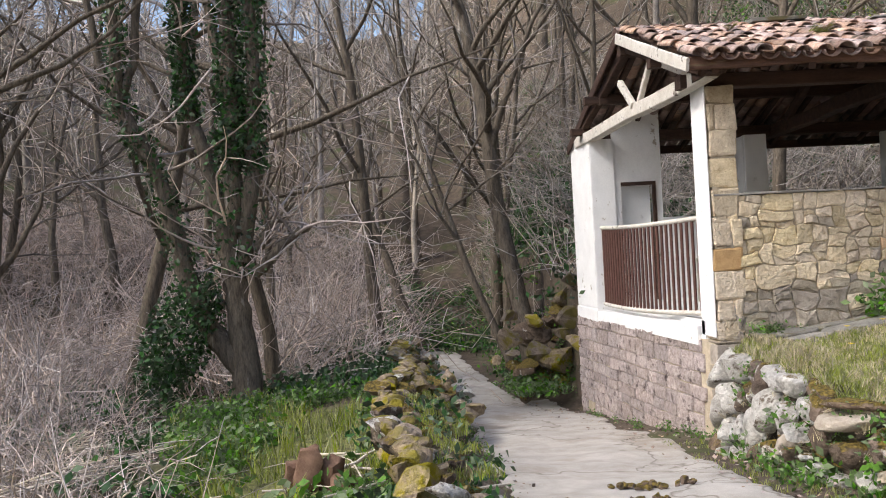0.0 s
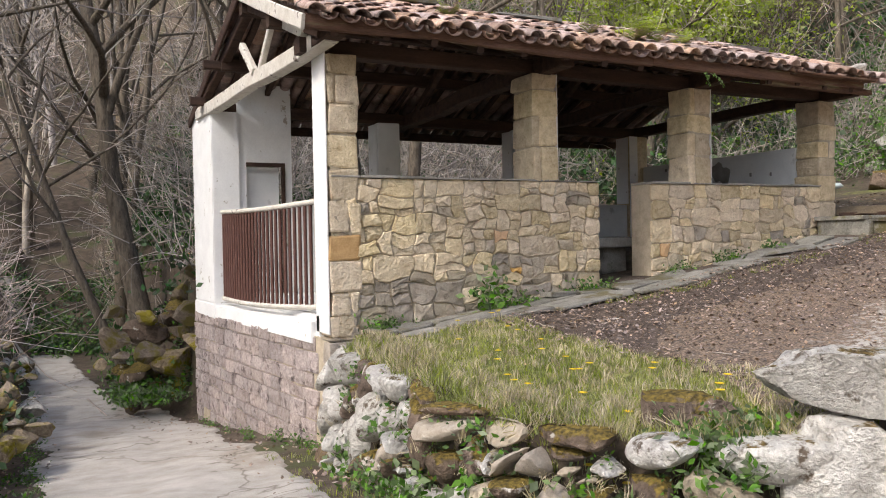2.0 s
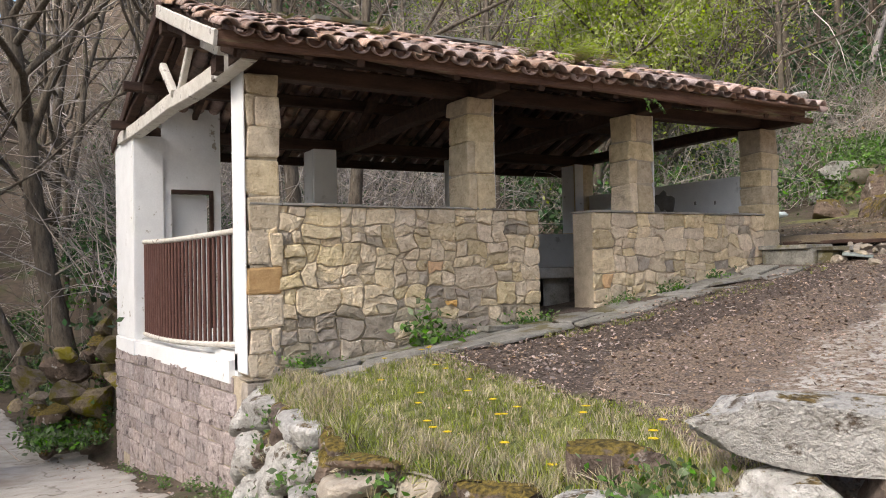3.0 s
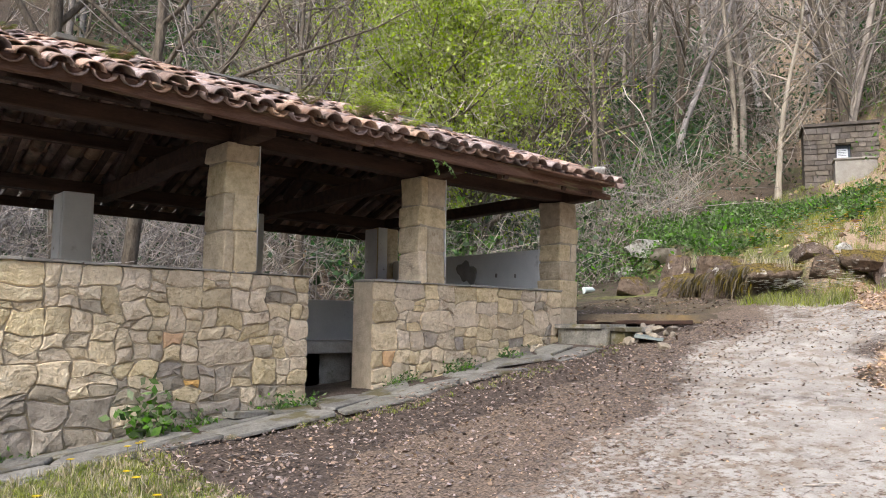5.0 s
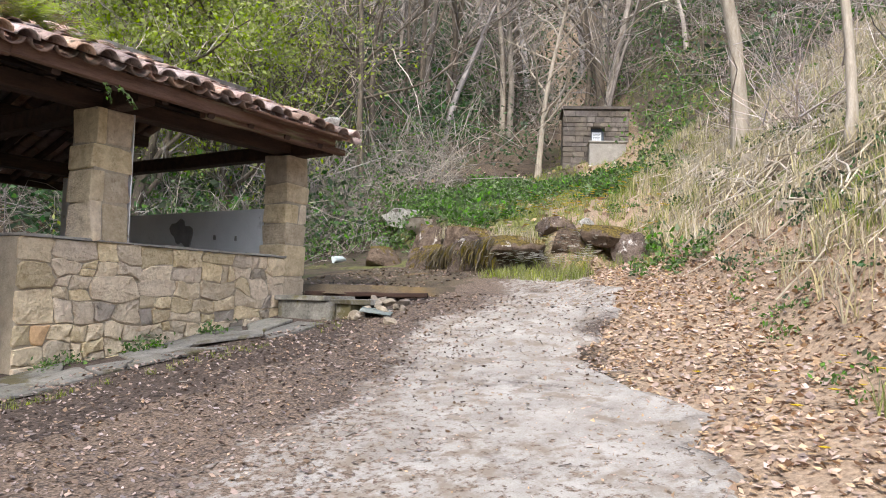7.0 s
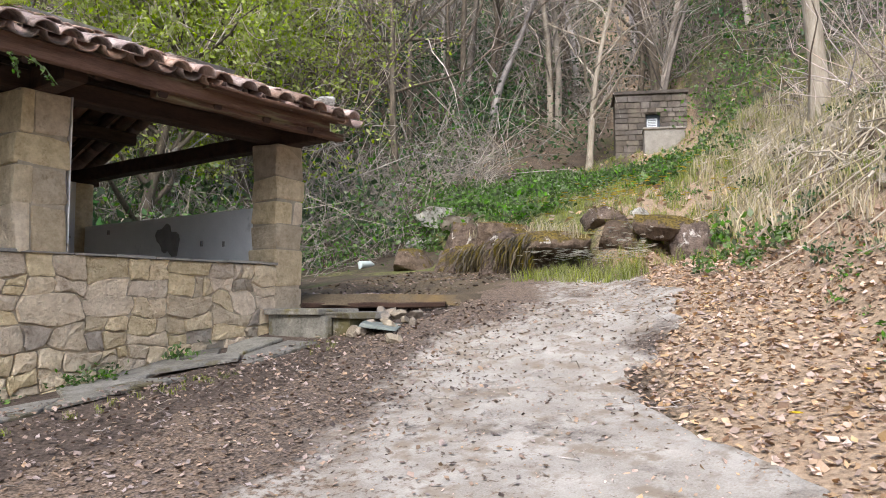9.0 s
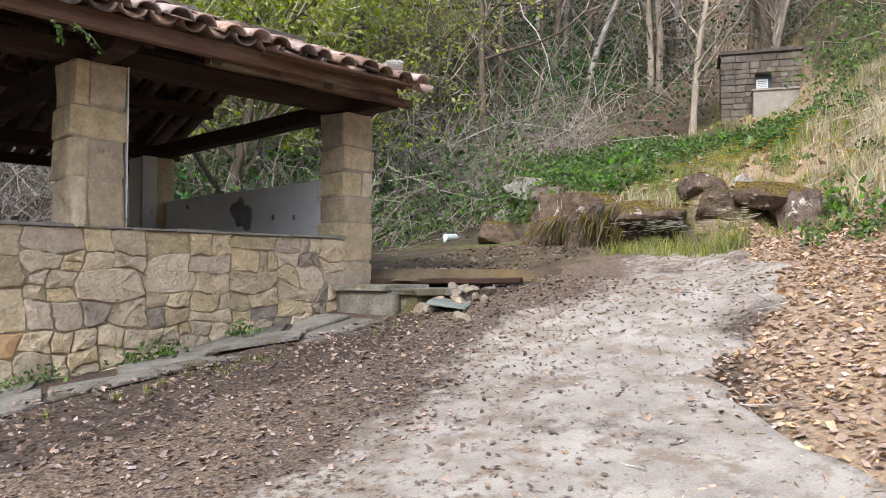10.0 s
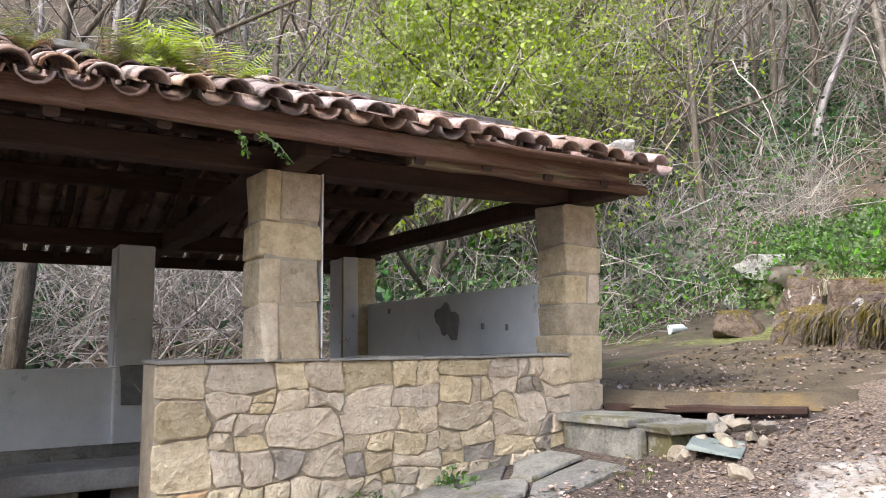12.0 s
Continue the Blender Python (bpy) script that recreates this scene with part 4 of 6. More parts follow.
# ---- rocks ----
def rock_mesh(seed, mat, flat=0.78, cuts=15, sub=2):
    """A rough stone: a ball cut by random planes, with dents."""
    g = np.random.default_rng(seed)
    bm = bmesh.new()
    bmesh.ops.create_icosphere(bm, subdivisions=sub + 1, radius=1)
    planes = []
    for _ in range(cuts):
        n = Vector(g.normal(0, 1, 3)).normalized()
        planes.append((n, g.uniform(0.42, 0.80)))
    off = Vector(g.uniform(-50, 50, 3))
    for v in bm.verts:
        for n, d in planes:
            k = v.co.dot(n)
            if k > d:
                v.co -= n * (k - d)
        v.co *= 1.2 + 0.16 * noise.noise(v.co * 1.7 + off) + 0.09 * noise.noise(v.co * 4 + off) + 0.05 * noise.noise(v.co * 9 + off)
        v.co.z *= flat
    me = bpy.data.meshes.new("rock")
    bm.to_mesh(me)
    bm.free()
    me.materials.append(M[mat])
    me.shade_smooth()
    me.set_sharp_from_angle(angle=radians(32))
    return me


def block_mesh(seed, mat):
    """A blocky broken rock: a cube with worn corners, dents and a few flat breaks."""
    g = np.random.default_rng(seed)
    bm = bmesh.new()
    bmesh.ops.create_cube(bm, size=2)
    bmesh.ops.subdivide_edges(bm, edges=bm.edges[:], cuts=6, use_grid_fill=True)
    off = Vector(g.uniform(-50, 50, 3))
    planes = [(Vector(g.normal(0, 1, 3)).normalized(), g.uniform(0.8, 1.15)) for _ in range(8)]
    skew = Vector(g.normal(0, 0.18, 3))
    for v in bm.verts:
        p = v.co.copy()
        v.co = p * 0.72 + p.normalized() * 0.28 * 1.15
        v.co.x += skew.x * v.co.z
        v.co.y += skew.y * v.co.z
        for n, d in planes:
            k = v.co.dot(n)
            if k > d:
                v.co -= n * (k - d)
        v.co *= 1 + 0.14 * noise.noise(p * 1.1 + off) + 0.08 * noise.noise(p * 2.7 + off) + 0.05 * noise.noise(p * 6 + off)
    me = bpy.data.meshes.new("rock")
    bm.to_mesh(me)
    bm.free()
    me.materials.append(M[mat])
    me.shade_smooth()
    me.set_sharp_from_angle(angle=radians(28))
    return me


BLOCKS = {m: [block_mesh(s * 17 + i + 400, m) for s in range(5)] for i, m in enumerate(("limestone", "dark_rock", "grey_stone", "mossy_rock"))}
ROCKS = {m: [rock_mesh(s * 13 + i, m) for s in range(7)] for i, m in enumerate(("limestone", "dark_rock", "mossy_rock", "grey_stone"))}


def put_rock(g, mat, at, size, parent=None, name="stone", spin=True):
    ob = part(name, ROCKS[mat][int(g.integers(7))], None, parent)
    ob.location = at
    ob.scale = size
    ob.rotation_euler = (g.normal(0, 0.25), g.normal(0, 0.25), g.uniform(0, 6.28)) if spin else (g.normal(0, 0.08), g.normal(0, 0.08), spin or 0)
    return ob


def edge_point(y):
    return float(np.interp(y, EDGE_Y, EDGE_X))


def face_stone(poly, place, gap, proud, mat, g):
    """A rough boulder that fills one cell of a dry stone face, rounded and dented."""
    c = np.mean(poly, axis=0)
    pts = []
    for i, a in enumerate(poly):
        b = poly[(i + 1) % len(poly)]
        for k in (0.0, 0.33, 0.67):
            pts.append(np.array(a) * (1 - k) + np.array(b) * k + g.normal(0, 0.008, 2))
    pts = np.array(pts)
    for _ in range(2):
        pts = 0.5 * pts + 0.25 * np.roll(pts, 1, 0) + 0.25 * np.roll(pts, -1, 0)
    d = pts - c
    ln = np.linalg.norm(d, axis=1)[:, None] + 1e-6
    n = len(pts)
    tilt, off = g.normal(0, 0.3, 2), float(g.uniform(0, 90))
    verts = []
    rings = ((0.0, -0.12), (0.0, 0.15), (0.05, 0.55), (0.16, 0.82), (0.36, 1.0), (0.66, 1.06))
    for shrink, out in rings:
        q = c + d * np.clip(1 - gap / ln, 0.4, 1) * (1 - shrink)
        for a, b in q:
            dent = 0.03 * noise.noise((a * 5, b * 5, off)) + 0.025 * noise.noise((a * 14, b * 14, off))
            verts.append(place(a, b, proud * out + (dent + tilt[0] * (a - c[0]) + tilt[1] * (b - c[1]) if out > 0.3 else 0)))
    verts.append(place(c[0], c[1], proud * 1.06 + 0.05 * noise.noise((c[0] * 5, c[1] * 5, off))))
    r = len(rings)
    faces = [(i * n + k, i * n + (k + 1) % n, (i + 1) * n + (k + 1) % n, (i + 1) * n + k) for i in range(r - 1) for k in range(n)]
    faces += [((r - 1) * n + k, (r - 1) * n + (k + 1) % n, r * n) for k in range(n)]
    me = mesh_of("stone", verts, faces, mat, True)
    me.set_sharp_from_angle(angle=radians(38))
    return me


def wall_place(u, v, out):
    """A place on the dry stone face: u along the curved edge from the house corner, v from the lane (0) to the terrace (1)."""
    y = 9.45 - u
    x = edge_point(y)
    dx = (edge_point(y + 0.3) - edge_point(y - 0.3)) / 0.6
    nrm = math.hypot(1, dx)
    lo, hi = float(land(x - 0.6, y)) - 0.08, float(land(x + 0.5, y)) + 0.02
    return (x - 0.36 + 0.20 * v - out / nrm, y + out * dx / nrm, lo + (hi - lo) * v)


def retaining_wall():
    """Dry stone wall that holds the grass terrace above the lane."""
    w = thing("retaining_wall", "dry stone wall of white limestone boulders with moss and earth", "stone wall", kind="structure")
    g = np.random.default_rng(41)

    for c in rubble_cells(0.0, 0.0, 5.1, 0.95, 0.27, 42, 1.1, 1):
        u = np.mean(c, axis=0)[0]
        r = g.random()
        white = 0.80 if u < 2.5 else 0.35
        mat = "limestone" if r < white else ("dark_rock" if r < white + 0.6 * (1 - white) + 0.05 else "grey_stone")
        part("stone", face_stone(c, wall_place, g.uniform(0.012, 0.04), g.uniform(0.05, 0.20), mat, g), None, w)
    return w


retaining_wall()


def boulder(mat, at, size, yaw, label, i):
    b = thing("boulder", label, "boulder", at=at)
    ob = part("rock", BLOCKS[mat][i % 5], None, b)
    ob.scale, ob.rotation_euler = size, (0.05, 0.03, yaw)
    return b


boulder("limestone", (6.66, 4.46, 0.80), (0.62, 0.27, 0.17), -0.95, "long white limestone boulder capped with brown moss", 2)
boulder("limestone", (6.45, 4.55, 0.36), (0.34, 0.26, 0.27), -0.9, "white and brown boulder at the end of the stone wall", 4)
boulder("dark_rock", (6.12, 5.28, 0.40), (0.30, 0.16, 0.22), -0.8, "dark mossy boulder in the stone wall", 1)
boulder("dark_rock", (6.95, 4.0, 0.42), (0.40, 0.30, 0.30), -0.5, "dark mossy boulder at the end of the stone wall", 3)


def mossy_wall():
    """The tumbled, mossy wall on the valley side of the lane."""
    w = thing("mossy_wall", "tumbled dry stone wall covered in moss", "stone wall", kind="structure")
    g = np.random.default_rng(43)
    for row in range(6):
        y = 4.5
        while y < 17.5:
            size = g.uniform(0.07, 0.17)
            x = 2.08 - 0.12 * math.sin(y * 0.9) + g.normal(0, 0.20 * (1 - row * 0.14))
            base = max(float(land(2.5, y)), float(land(1.6, y)) - 0.12)
            gap = 0.6 if 12.2 < y < 13.4 else 1.0
            z = base + 0.04 + row * 0.115
            if row < 2 or g.random() < 0.75 * gap:
                put_rock(g, "mossy_rock" if g.random() < 0.8 else ("limestone" if g.random() < 0.25 else "dark_rock"), (x + 0.1 * (1 - row), y, z), (size, size * g.uniform(0.8, 1.3), size * g.uniform(0.6, 0.95)), w)
            y += size * g.uniform(0.9, 1.4)
    return w


mossy_wall()


def rock_pile(name, label, mats, centre, spread, n, size, seed):
    w = thing(name, label, "rocks", kind="structure")
    g = np.random.default_rng(seed)
    for _ in range(n):
        d = g.normal(0, 1, 3) * np.array(spread)
        x, y = centre[0] + d[0], centre[1] + d[1]
        z = max(float(land(x, y)) + 0.05, centre[2] + d[2])
        s = g.uniform(*size)
        put_rock(g, mats[int(g.integers(len(mats)))], (x, y, z), (s, s * g.uniform(0.8, 1.3), s * g.uniform(0.6, 1.0)), w)
    return w


rock_pile("mossy_bank", "mossy rock and root mound beside the lane", ["mossy_rock", "dark_rock", "mossy_rock"], (4.55, 16.3, -0.7), (0.32, 0.6, 0.45), 42, (0.15, 0.35), 44)
rock_pile("rock_heap", "low heap of mossy stones on the verge", ["mossy_rock", "limestone"], (1.7, 21.0, -1.2), (0.4, 1.2, 0.15), 22, (0.15, 0.32), 45)

# the spring ledge
ledge = thing("spring_ledge", "dripping mossy rock ledge above a shallow spring pool", "rock ledge", kind="structure")
g = np.random.default_rng(46)
for mat, at, size, yaw in (
        ("dark_rock", (18.75, 11.2, 2.95), (0.36, 0.36, 0.55), 0.4), ("dark_rock", (18.95, 11.0, 3.2), (0.22, 0.22, 0.25), 0.2),
        ("dark_rock", (17.75, 10.2, 2.45), (0.75, 0.35, 0.42), -1.0), ("dark_rock", (17.2, 9.2, 2.5), (0.6, 0.36, 0.45), -0.95), ("dark_rock", (18.3, 10.8, 2.5), (0.5, 0.36, 0.4), -1.0),
        ("dark_rock", (17.1, 8.55, 2.92), (0.52, 0.30, 0.17), -1.1), ("dark_rock", (17.35, 8.9, 3.18), (0.45, 0.30, 0.16), -1.0), ("dark_rock", (17.6, 9.6, 3.0), (0.5, 0.4, 0.3), -1.0),
        ("limestone", (18.6, 7.95, 3.20), (0.26, 0.2, 0.14), 0.3), ("dark_rock", (18.1, 8.2, 3.1), (0.42, 0.34, 0.2), 0.8), ("limestone", (18.7, 7.5, 3.15), (0.22, 0.18, 0.12), 0.1),
        ("dark_rock", (17.6, 7.75, 2.75), (0.34, 0.30, 0.3), 0.3), ("dark_rock", (17.9, 7.2, 2.95), (0.5, 0.45, 0.18), 0.2), ("dark_rock", (17.75, 6.85, 2.7), (0.24, 0.3, 0.3), 0.2),
        ("dark_rock", (18.45, 12.05, 2.75), (0.40, 0.35, 0.26), 0.5), ("limestone", (21.3, 13.5, 4.35), (0.62, 0.35, 0.26), -1.1), ("limestone", (21.0, 13.9, 4.2), (0.4, 0.3, 0.2), -0.8), ("grey_stone", (20.6, 12.6, 3.9), (0.3, 0.3, 0.2), 0)):
    ob = part("rock", BLOCKS[mat][int(g.integers(5))], None, ledge)
    z = min(at[2] - 0.12, float(land(at[0], at[1])) + 0.42) if at[0] < 18.2 else min(at[2] - 0.12, float(land(at[0], at[1])) + 0.35 * size[2])
    ob.location, ob.scale = (at[0], at[1], z), [k * 0.92 for k in size]
    ob.rotation_euler = (g.normal(0, 0.08), g.normal(0, 0.08), yaw)

def moss_curtain():
    """Wet moss that hangs in strands from the lip of the ledge."""
    g = np.random.default_rng(64)
    out = []
    for _ in range(2600):
        k = g.random()
        x, y = np.interp(k, (0, 0.4, 0.75, 1), (16.75, 17.0, 17.5, 18.1)), np.interp(k, (0, 0.4, 0.75, 1), (8.75, 9.4, 10.35, 11.0))
        x, y = x + g.normal(0, 0.10), y + g.normal(0, 0.07)
        top = np.interp(k, (0, 0.5, 1), (2.74, 2.68, 2.50)) - abs(g.normal(0, 0.16))
        ln = g.uniform(0.08, 0.34) * (0.7 + 0.5 * noise.noise((x * 3, y * 3, 1.0)))
        w = g.uniform(0.005, 0.013)
        a = g.uniform(-0.4, 1.6)
        side = np.array((-math.sin(a), math.cos(a), 0)) * w
        p0, p1, p2 = np.array((x, y, top)), np.array((x - 0.05, y + 0.03, top - ln * 0.4)), np.array((x - 0.06 + g.normal(0, 0.02), y + 0.04, top - ln))
        out.append((np.array([p0 - side, p0 + side, p1 + side, p1 - side, p2 + side * 0.3, p2 - side * 0.3]), np.array([(0, 1, 2, 3), (3, 2, 4, 5)])))
    v, f = join(out)
    tagged(new("moss_curtain", fast_mesh("moss_curtain", v, f, "wet_moss")), "strands of wet olive moss hanging from the spring ledge", "moss", kind="stuff")


moss_curtain()

# the pool plate and its channel edge
pool = thing("spring_pool", "wet concrete pool floor stained yellow brown", "pool", kind="structure")
pm = material("wet_concrete", (0.04, 0.031, 0.022), (0.17, 0.13, 0.08), 2.2, 0.75, 0.9, 40, patch=(0.20, 0.135, 0.055), patch_scale=0.9, patch_at=0.54, patch_soft=0.12)
M["wet"] = pm
verts, n = [], 24
xs = np.linspace(13.45, 17.9, n)
rows = []
for x in xs:
    a, b = np.interp(x, (13.4, 14.5, 16.2, 18), (9.3, 7.9, 8.1, 9.9)), np.interp(x, (13.4, 15, 18), (10.6, 12.2, 11.4))
    rows.append([(x, a + (b - a) * k, max(1.90, float(land(x, a + (b - a) * k)) + 0.025) + 0.006 * math.sin(x * 9 + k * 14)) for k in np.linspace(0, 1, 14)])
for i, r in enumerate(rows):
    for k, p in enumerate(r):
        if i in (0, n - 1) or k in (0, 13):
            r[k] = (p[0], p[1], p[2] - 0.12)
verts = [v for r in rows for v in r]
faces = [(i * 14 + k, i * 14 + 14 + k, i * 14 + 15 + k, i * 14 + k + 1) for i in range(n - 1) for k in range(13)]
part("plate", mesh_of("plate", verts, faces, "wet", True), None, pool)
part("edge", beam((13.40, 9.55, 1.78), (14.1, 8.2, 1.79), 0.10, 0.06, wobble=0.004), "timber", pool, "dark wet wooden lip")

steps_ob = thing("stone_step", "broken slate step in front of the corner pillar", "step")
part("riser", box(12.96, 8.80, 1.34, 13.08, 9.62, 1.69, 0.03, jitter=0.025), "slate", steps_ob, "mossy grey riser")
part("slab", box(12.93, 8.85, 1.69, 13.5, 9.64, 1.755, 0.012, jitter=0.012), "slate", steps_ob)
part("riser", box(13.06, 8.60, 1.30, 13.56, 8.95, 1.655, 0.02, jitter=0.03), "slate", steps_ob, "broken slate packed under the step")
part("slab", box(13.02, 8.55, 1.66, 13.6, 8.98, 1.73, 0.012, jitter=0.02), "slate", steps_ob)
gs = part("green_slab", box(-0.21, -0.18, -0.02, 0.21, 0.18, 0.02, 0.01, jitter=0.03), "green_slate", steps_ob, "smooth pale green slate")
gs.location, gs.rotation_euler = (13.25, 8.32, float(land(13.25, 8.32)) + 0.06), (0.05, -0.08, 0.5)
g = np.random.default_rng(47)
for _ in range(18):
    x, y = g.uniform(12.95, 13.75), g.uniform(7.9, 8.75)
    put_rock(g, "grey_stone", (x, y, float(land(x, y)) + 0.05), tuple(g.uniform(0.04, 0.10, 3)), steps_ob, "rubble")


def flagstones():
    """The path of slate flags along the front wall."""
    w = thing("flagstone_path", "uneven slate flagstones along the foot of the wall", "paving", kind="structure")
    g = np.random.default_rng(48)
    for c in rubble_cells(5.75, 8.72, 12.85, 9.64, 0.5, 49, 1.5):
        m = np.mean(c, axis=0)
        lift = g.uniform(0.005, 0.025)
        z0, zx, zy = float(land(m[0], m[1])), float(land(m[0] + 0.3, m[1])), float(land(m[0], m[1] + 0.2))
        sx, sy = (zx - z0) / 0.3, (zy - z0) / 0.2

        def lay(u, v, out, m=m, z0=z0, sx=sx, lift=lift):
            return (u, v, z0 + (u - m[0]) * sx + out * 0.6 + lift - 0.01)

        if g.random() < 0.9:
            part("flagstone", stone_mesh(c, lay, 0.012 + 0.03 * (g.random() < 0.3), 0.04, "slate", g), None, w)


flagstones()
sl = thing("loose_slab", "loose flat grey stone leaning on the wall foot", "stone")
part("slab", box(8.0, 9.38, 0.83, 8.42, 9.6, 0.875, 0.01, jitter=0.015), "slate", sl)

g = np.random.default_rng(66)
for x, y, k in ((13.3, 3.0, 0.28), (14.6, 3.1, 0.22), (15.4, 4.3, 0.20), (17.2, 4.3, 0.30), (18.4, 5.2, 0.26), (12.2, 2.4, 0.18), (19.6, 6.0, 0.3), (16.4, 5.2, 0.16)):
    st = thing("bank_stone", "pale stone bedded in the cut bank", "stone", "stones in the cut bank", at=(x, y, float(land(x, y)) + 0.02))
    ob = part("rock", BLOCKS["grey_stone"][int(g.integers(5))], None, st)
    k *= 0.6
    ob.scale, ob.rotation_euler = (k, k * g.uniform(0.6, 0.9), k * g.uniform(0.5, 0.8)), (g.normal(0, 0.2), g.normal(0, 0.2), g.uniform(0, 6.28))

# the stone hut on the slope
hut = thing("stone_hut", "small grey stone spring hut with a notice in a niche", "hut")
HM = Matrix.Translation((31.6, 12.68, 0)) @ Matrix.Rotation(0.0, 4, "Z") @ Matrix.Rotation(radians(-63.6), 4, "Z")     # local x along the front, local -y towards the lane


def hut_part(name, bm, mat, label="", parent=None):
    bm.transform(HM)
    return part(name, bm, mat, parent or hut, label)


HW, HZ, HH = 1.14, 6.95, 1.66
hut_part("core_left", box(-HW + 0.03, 0.03, HZ - 1.6, -0.16, 1.5, HZ + HH), "hut_stone")
hut_part("core_right", box(0.30, 0.03, HZ - 1.6, HW - 0.03, 1.5, HZ + HH), "hut_stone")
hut_part("core_top", box(-0.16, 0.03, HZ + 0.98, 0.30, 1.5, HZ + HH), "hut_stone")
hut_part("niche_back", box(-0.16, 0.20, HZ - 0.4, 0.30, 0.3, HZ + 0.98), "dark_metal", "dark blue-grey metal door")
notice = hut_part("notice", box(-0.11, 0.185, HZ + 0.55, 0.22, 0.198, HZ + 0.86, 0.003), "notice", "white paper notice")
for k in range(4):
    hut_part("text_bar", box(-0.07, 0.178, HZ + 0.62 + k * 0.055, 0.18, 0.184, HZ + 0.635 + k * 0.055), "dark_metal", "", notice)
z = HZ - 0.5
g = np.random.default_rng(51)
while z < HZ + HH - 0.1:
    h = g.uniform(0.15, 0.22)
    x = -HW
    while x < HW - 0.02:
        ln = min(g.uniform(0.22, 0.45), HW - x)
        if HW - x - ln < 0.1:
            ln = HW - x
        a, b = x, x + ln
        if z + h > HZ - 0.1 and z < HZ + 0.96:
            if a < 0.30 and b > -0.16:
                if a < -0.16:
                    b = -0.16
                elif b > 0.30:
                    a = 0.30
                else:
                    x += ln
                    continue
        if b - a > 0.04:
            hut_part("block", box(a + 0.006, -0.03 + g.uniform(-0.02, 0.02), z + 0.006, b - 0.006, 0.12, z + h - 0.006, 0.015, jitter=0.01), "hut_stone")
        x += ln
    z += h
hut_part("roof_slab", box(-HW - 0.05, -0.06, HZ + HH - 0.03, HW + 0.05, 1.6, HZ + HH + 0.08, 0.015), "hut_stone")
hut_part("plinth", box(-0.28, -0.85, HZ - 1.2, 0.95, -0.25, HZ + 0.28, 0.015), "hut_concrete", "low grey concrete box in front of the door")
hut_part("plinth_cap", box(-0.32, -0.90, HZ + 0.28, 0.99, -0.22, HZ + 0.34, 0.01), "hut_concrete")

# ---- plants ----
def limb(g, p, d, length, r0, r1, n, wander, lift):
    """A wandering line from p along d that rises or droops by lift."""
    pts, d = [np.array(p, float)], np.array(d, float)
    d /= np.linalg.norm(d)
    for _ in range(n - 1):
        d = d + g.normal(0, wander, 3) + np.array((0, 0, lift))
        d /= np.linalg.norm(d)
        pts.append(pts[-1] + d * length / (n - 1))
    return np.array(pts), np.linspace(r0, r1, n)


def tree_arrays(seed, height, r0, limbs=12, twigs=5, fork=0.35, lean=(0, 0), spread=0.6, twig_r=0.010, sides=7, sprays=3):
    """Trunk and limbs, and fine twigs, as two sets of tubes. Also the twig ends."""
    g = np.random.default_rng(seed)
    wood, fine, ends = [], [], []
    trunk, tr = limb(g, (0, 0, -0.3), (lean[0], lean[1], 1), height, r0, r0 * 0.16, 11, 0.07, 0.02)
    tr[0] *= 1.35
    wood.append(tube(trunk, tr, sides))
    for i in range(limbs):
        k = fork + (1 - fork) * (i + g.random()) / limbs
        j = min(int(k * 10), 9)
        p, rr = trunk[j] + (trunk[j + 1] - trunk[j]) * (k * 10 - j), tr[j] * 0.55
        a = g.uniform(0, 6.28)
        ln = height * (0.16 + 0.36 * (1 - k)) * g.uniform(0.7, 1.2)
        pts, rs = limb(g, p, (math.cos(a) * spread, math.sin(a) * spread, g.uniform(0.25, 0.9)), ln, rr, 0.012, 7, 0.16, 0.05)
        wood.append(tube(pts, rs, 5))
        for _ in range(twigs):
            q = g.integers(1, 7)
            d = g.normal(0, 0.7, 3) + (pts[q] - pts[q - 1]) / (np.linalg.norm(pts[q] - pts[q - 1]) + 1e-6) + np.array((0, 0, 0.15))
            tp, ts = limb(g, pts[q], d, ln * g.uniform(0.3, 0.6), min(rs[q] * 0.6, 0.022), twig_r * 0.6, 5, 0.22, 0.03)
            fine.append(tube(tp, ts, 3))
            ends.append(tp[-1])
            for _ in range(sprays):
                m = g.integers(1, 5)
                sp, ss = limb(g, tp[m], g.normal(0, 0.8, 3) + (tp[m] - tp[m - 1]) * 3, ln * g.uniform(0.12, 0.3), twig_r * 0.8, twig_r * 0.4, 3, 0.25, 0.0)
                fine.append(tube(sp, ss, 3))
                ends.append(sp[-1])
    return join(wood), join(fine), np.array(ends), trunk


def leaf_cards(g, places, size, spread, droop=0.3):
    """Small pointed leaves, folded a little along the middle, round the given places."""
    n = len(places)
    c = places + g.normal(0, 1, (n, 3)) * spread
    a = g.normal(0, 1, (n, 3))
    a /= np.linalg.norm(a, axis=1)[:, None]
    b = np.cross(a, g.normal(0, 1, (n, 3)))
    b /= np.linalg.norm(b, axis=1)[:, None] + 1e-6
    s = size * g.uniform(0.6, 1.3, (n, 1))
    up = np.cross(a, b)
    v = np.stack([c - a * s, c + b * s * 0.55 + up * s * droop * 0.5, c + a * s, c - b * s * 0.55 + up * s * droop * 0.5], 1).reshape(-1, 3)
    f = np.arange(4 * n).reshape(-1, 4)
    return v, f


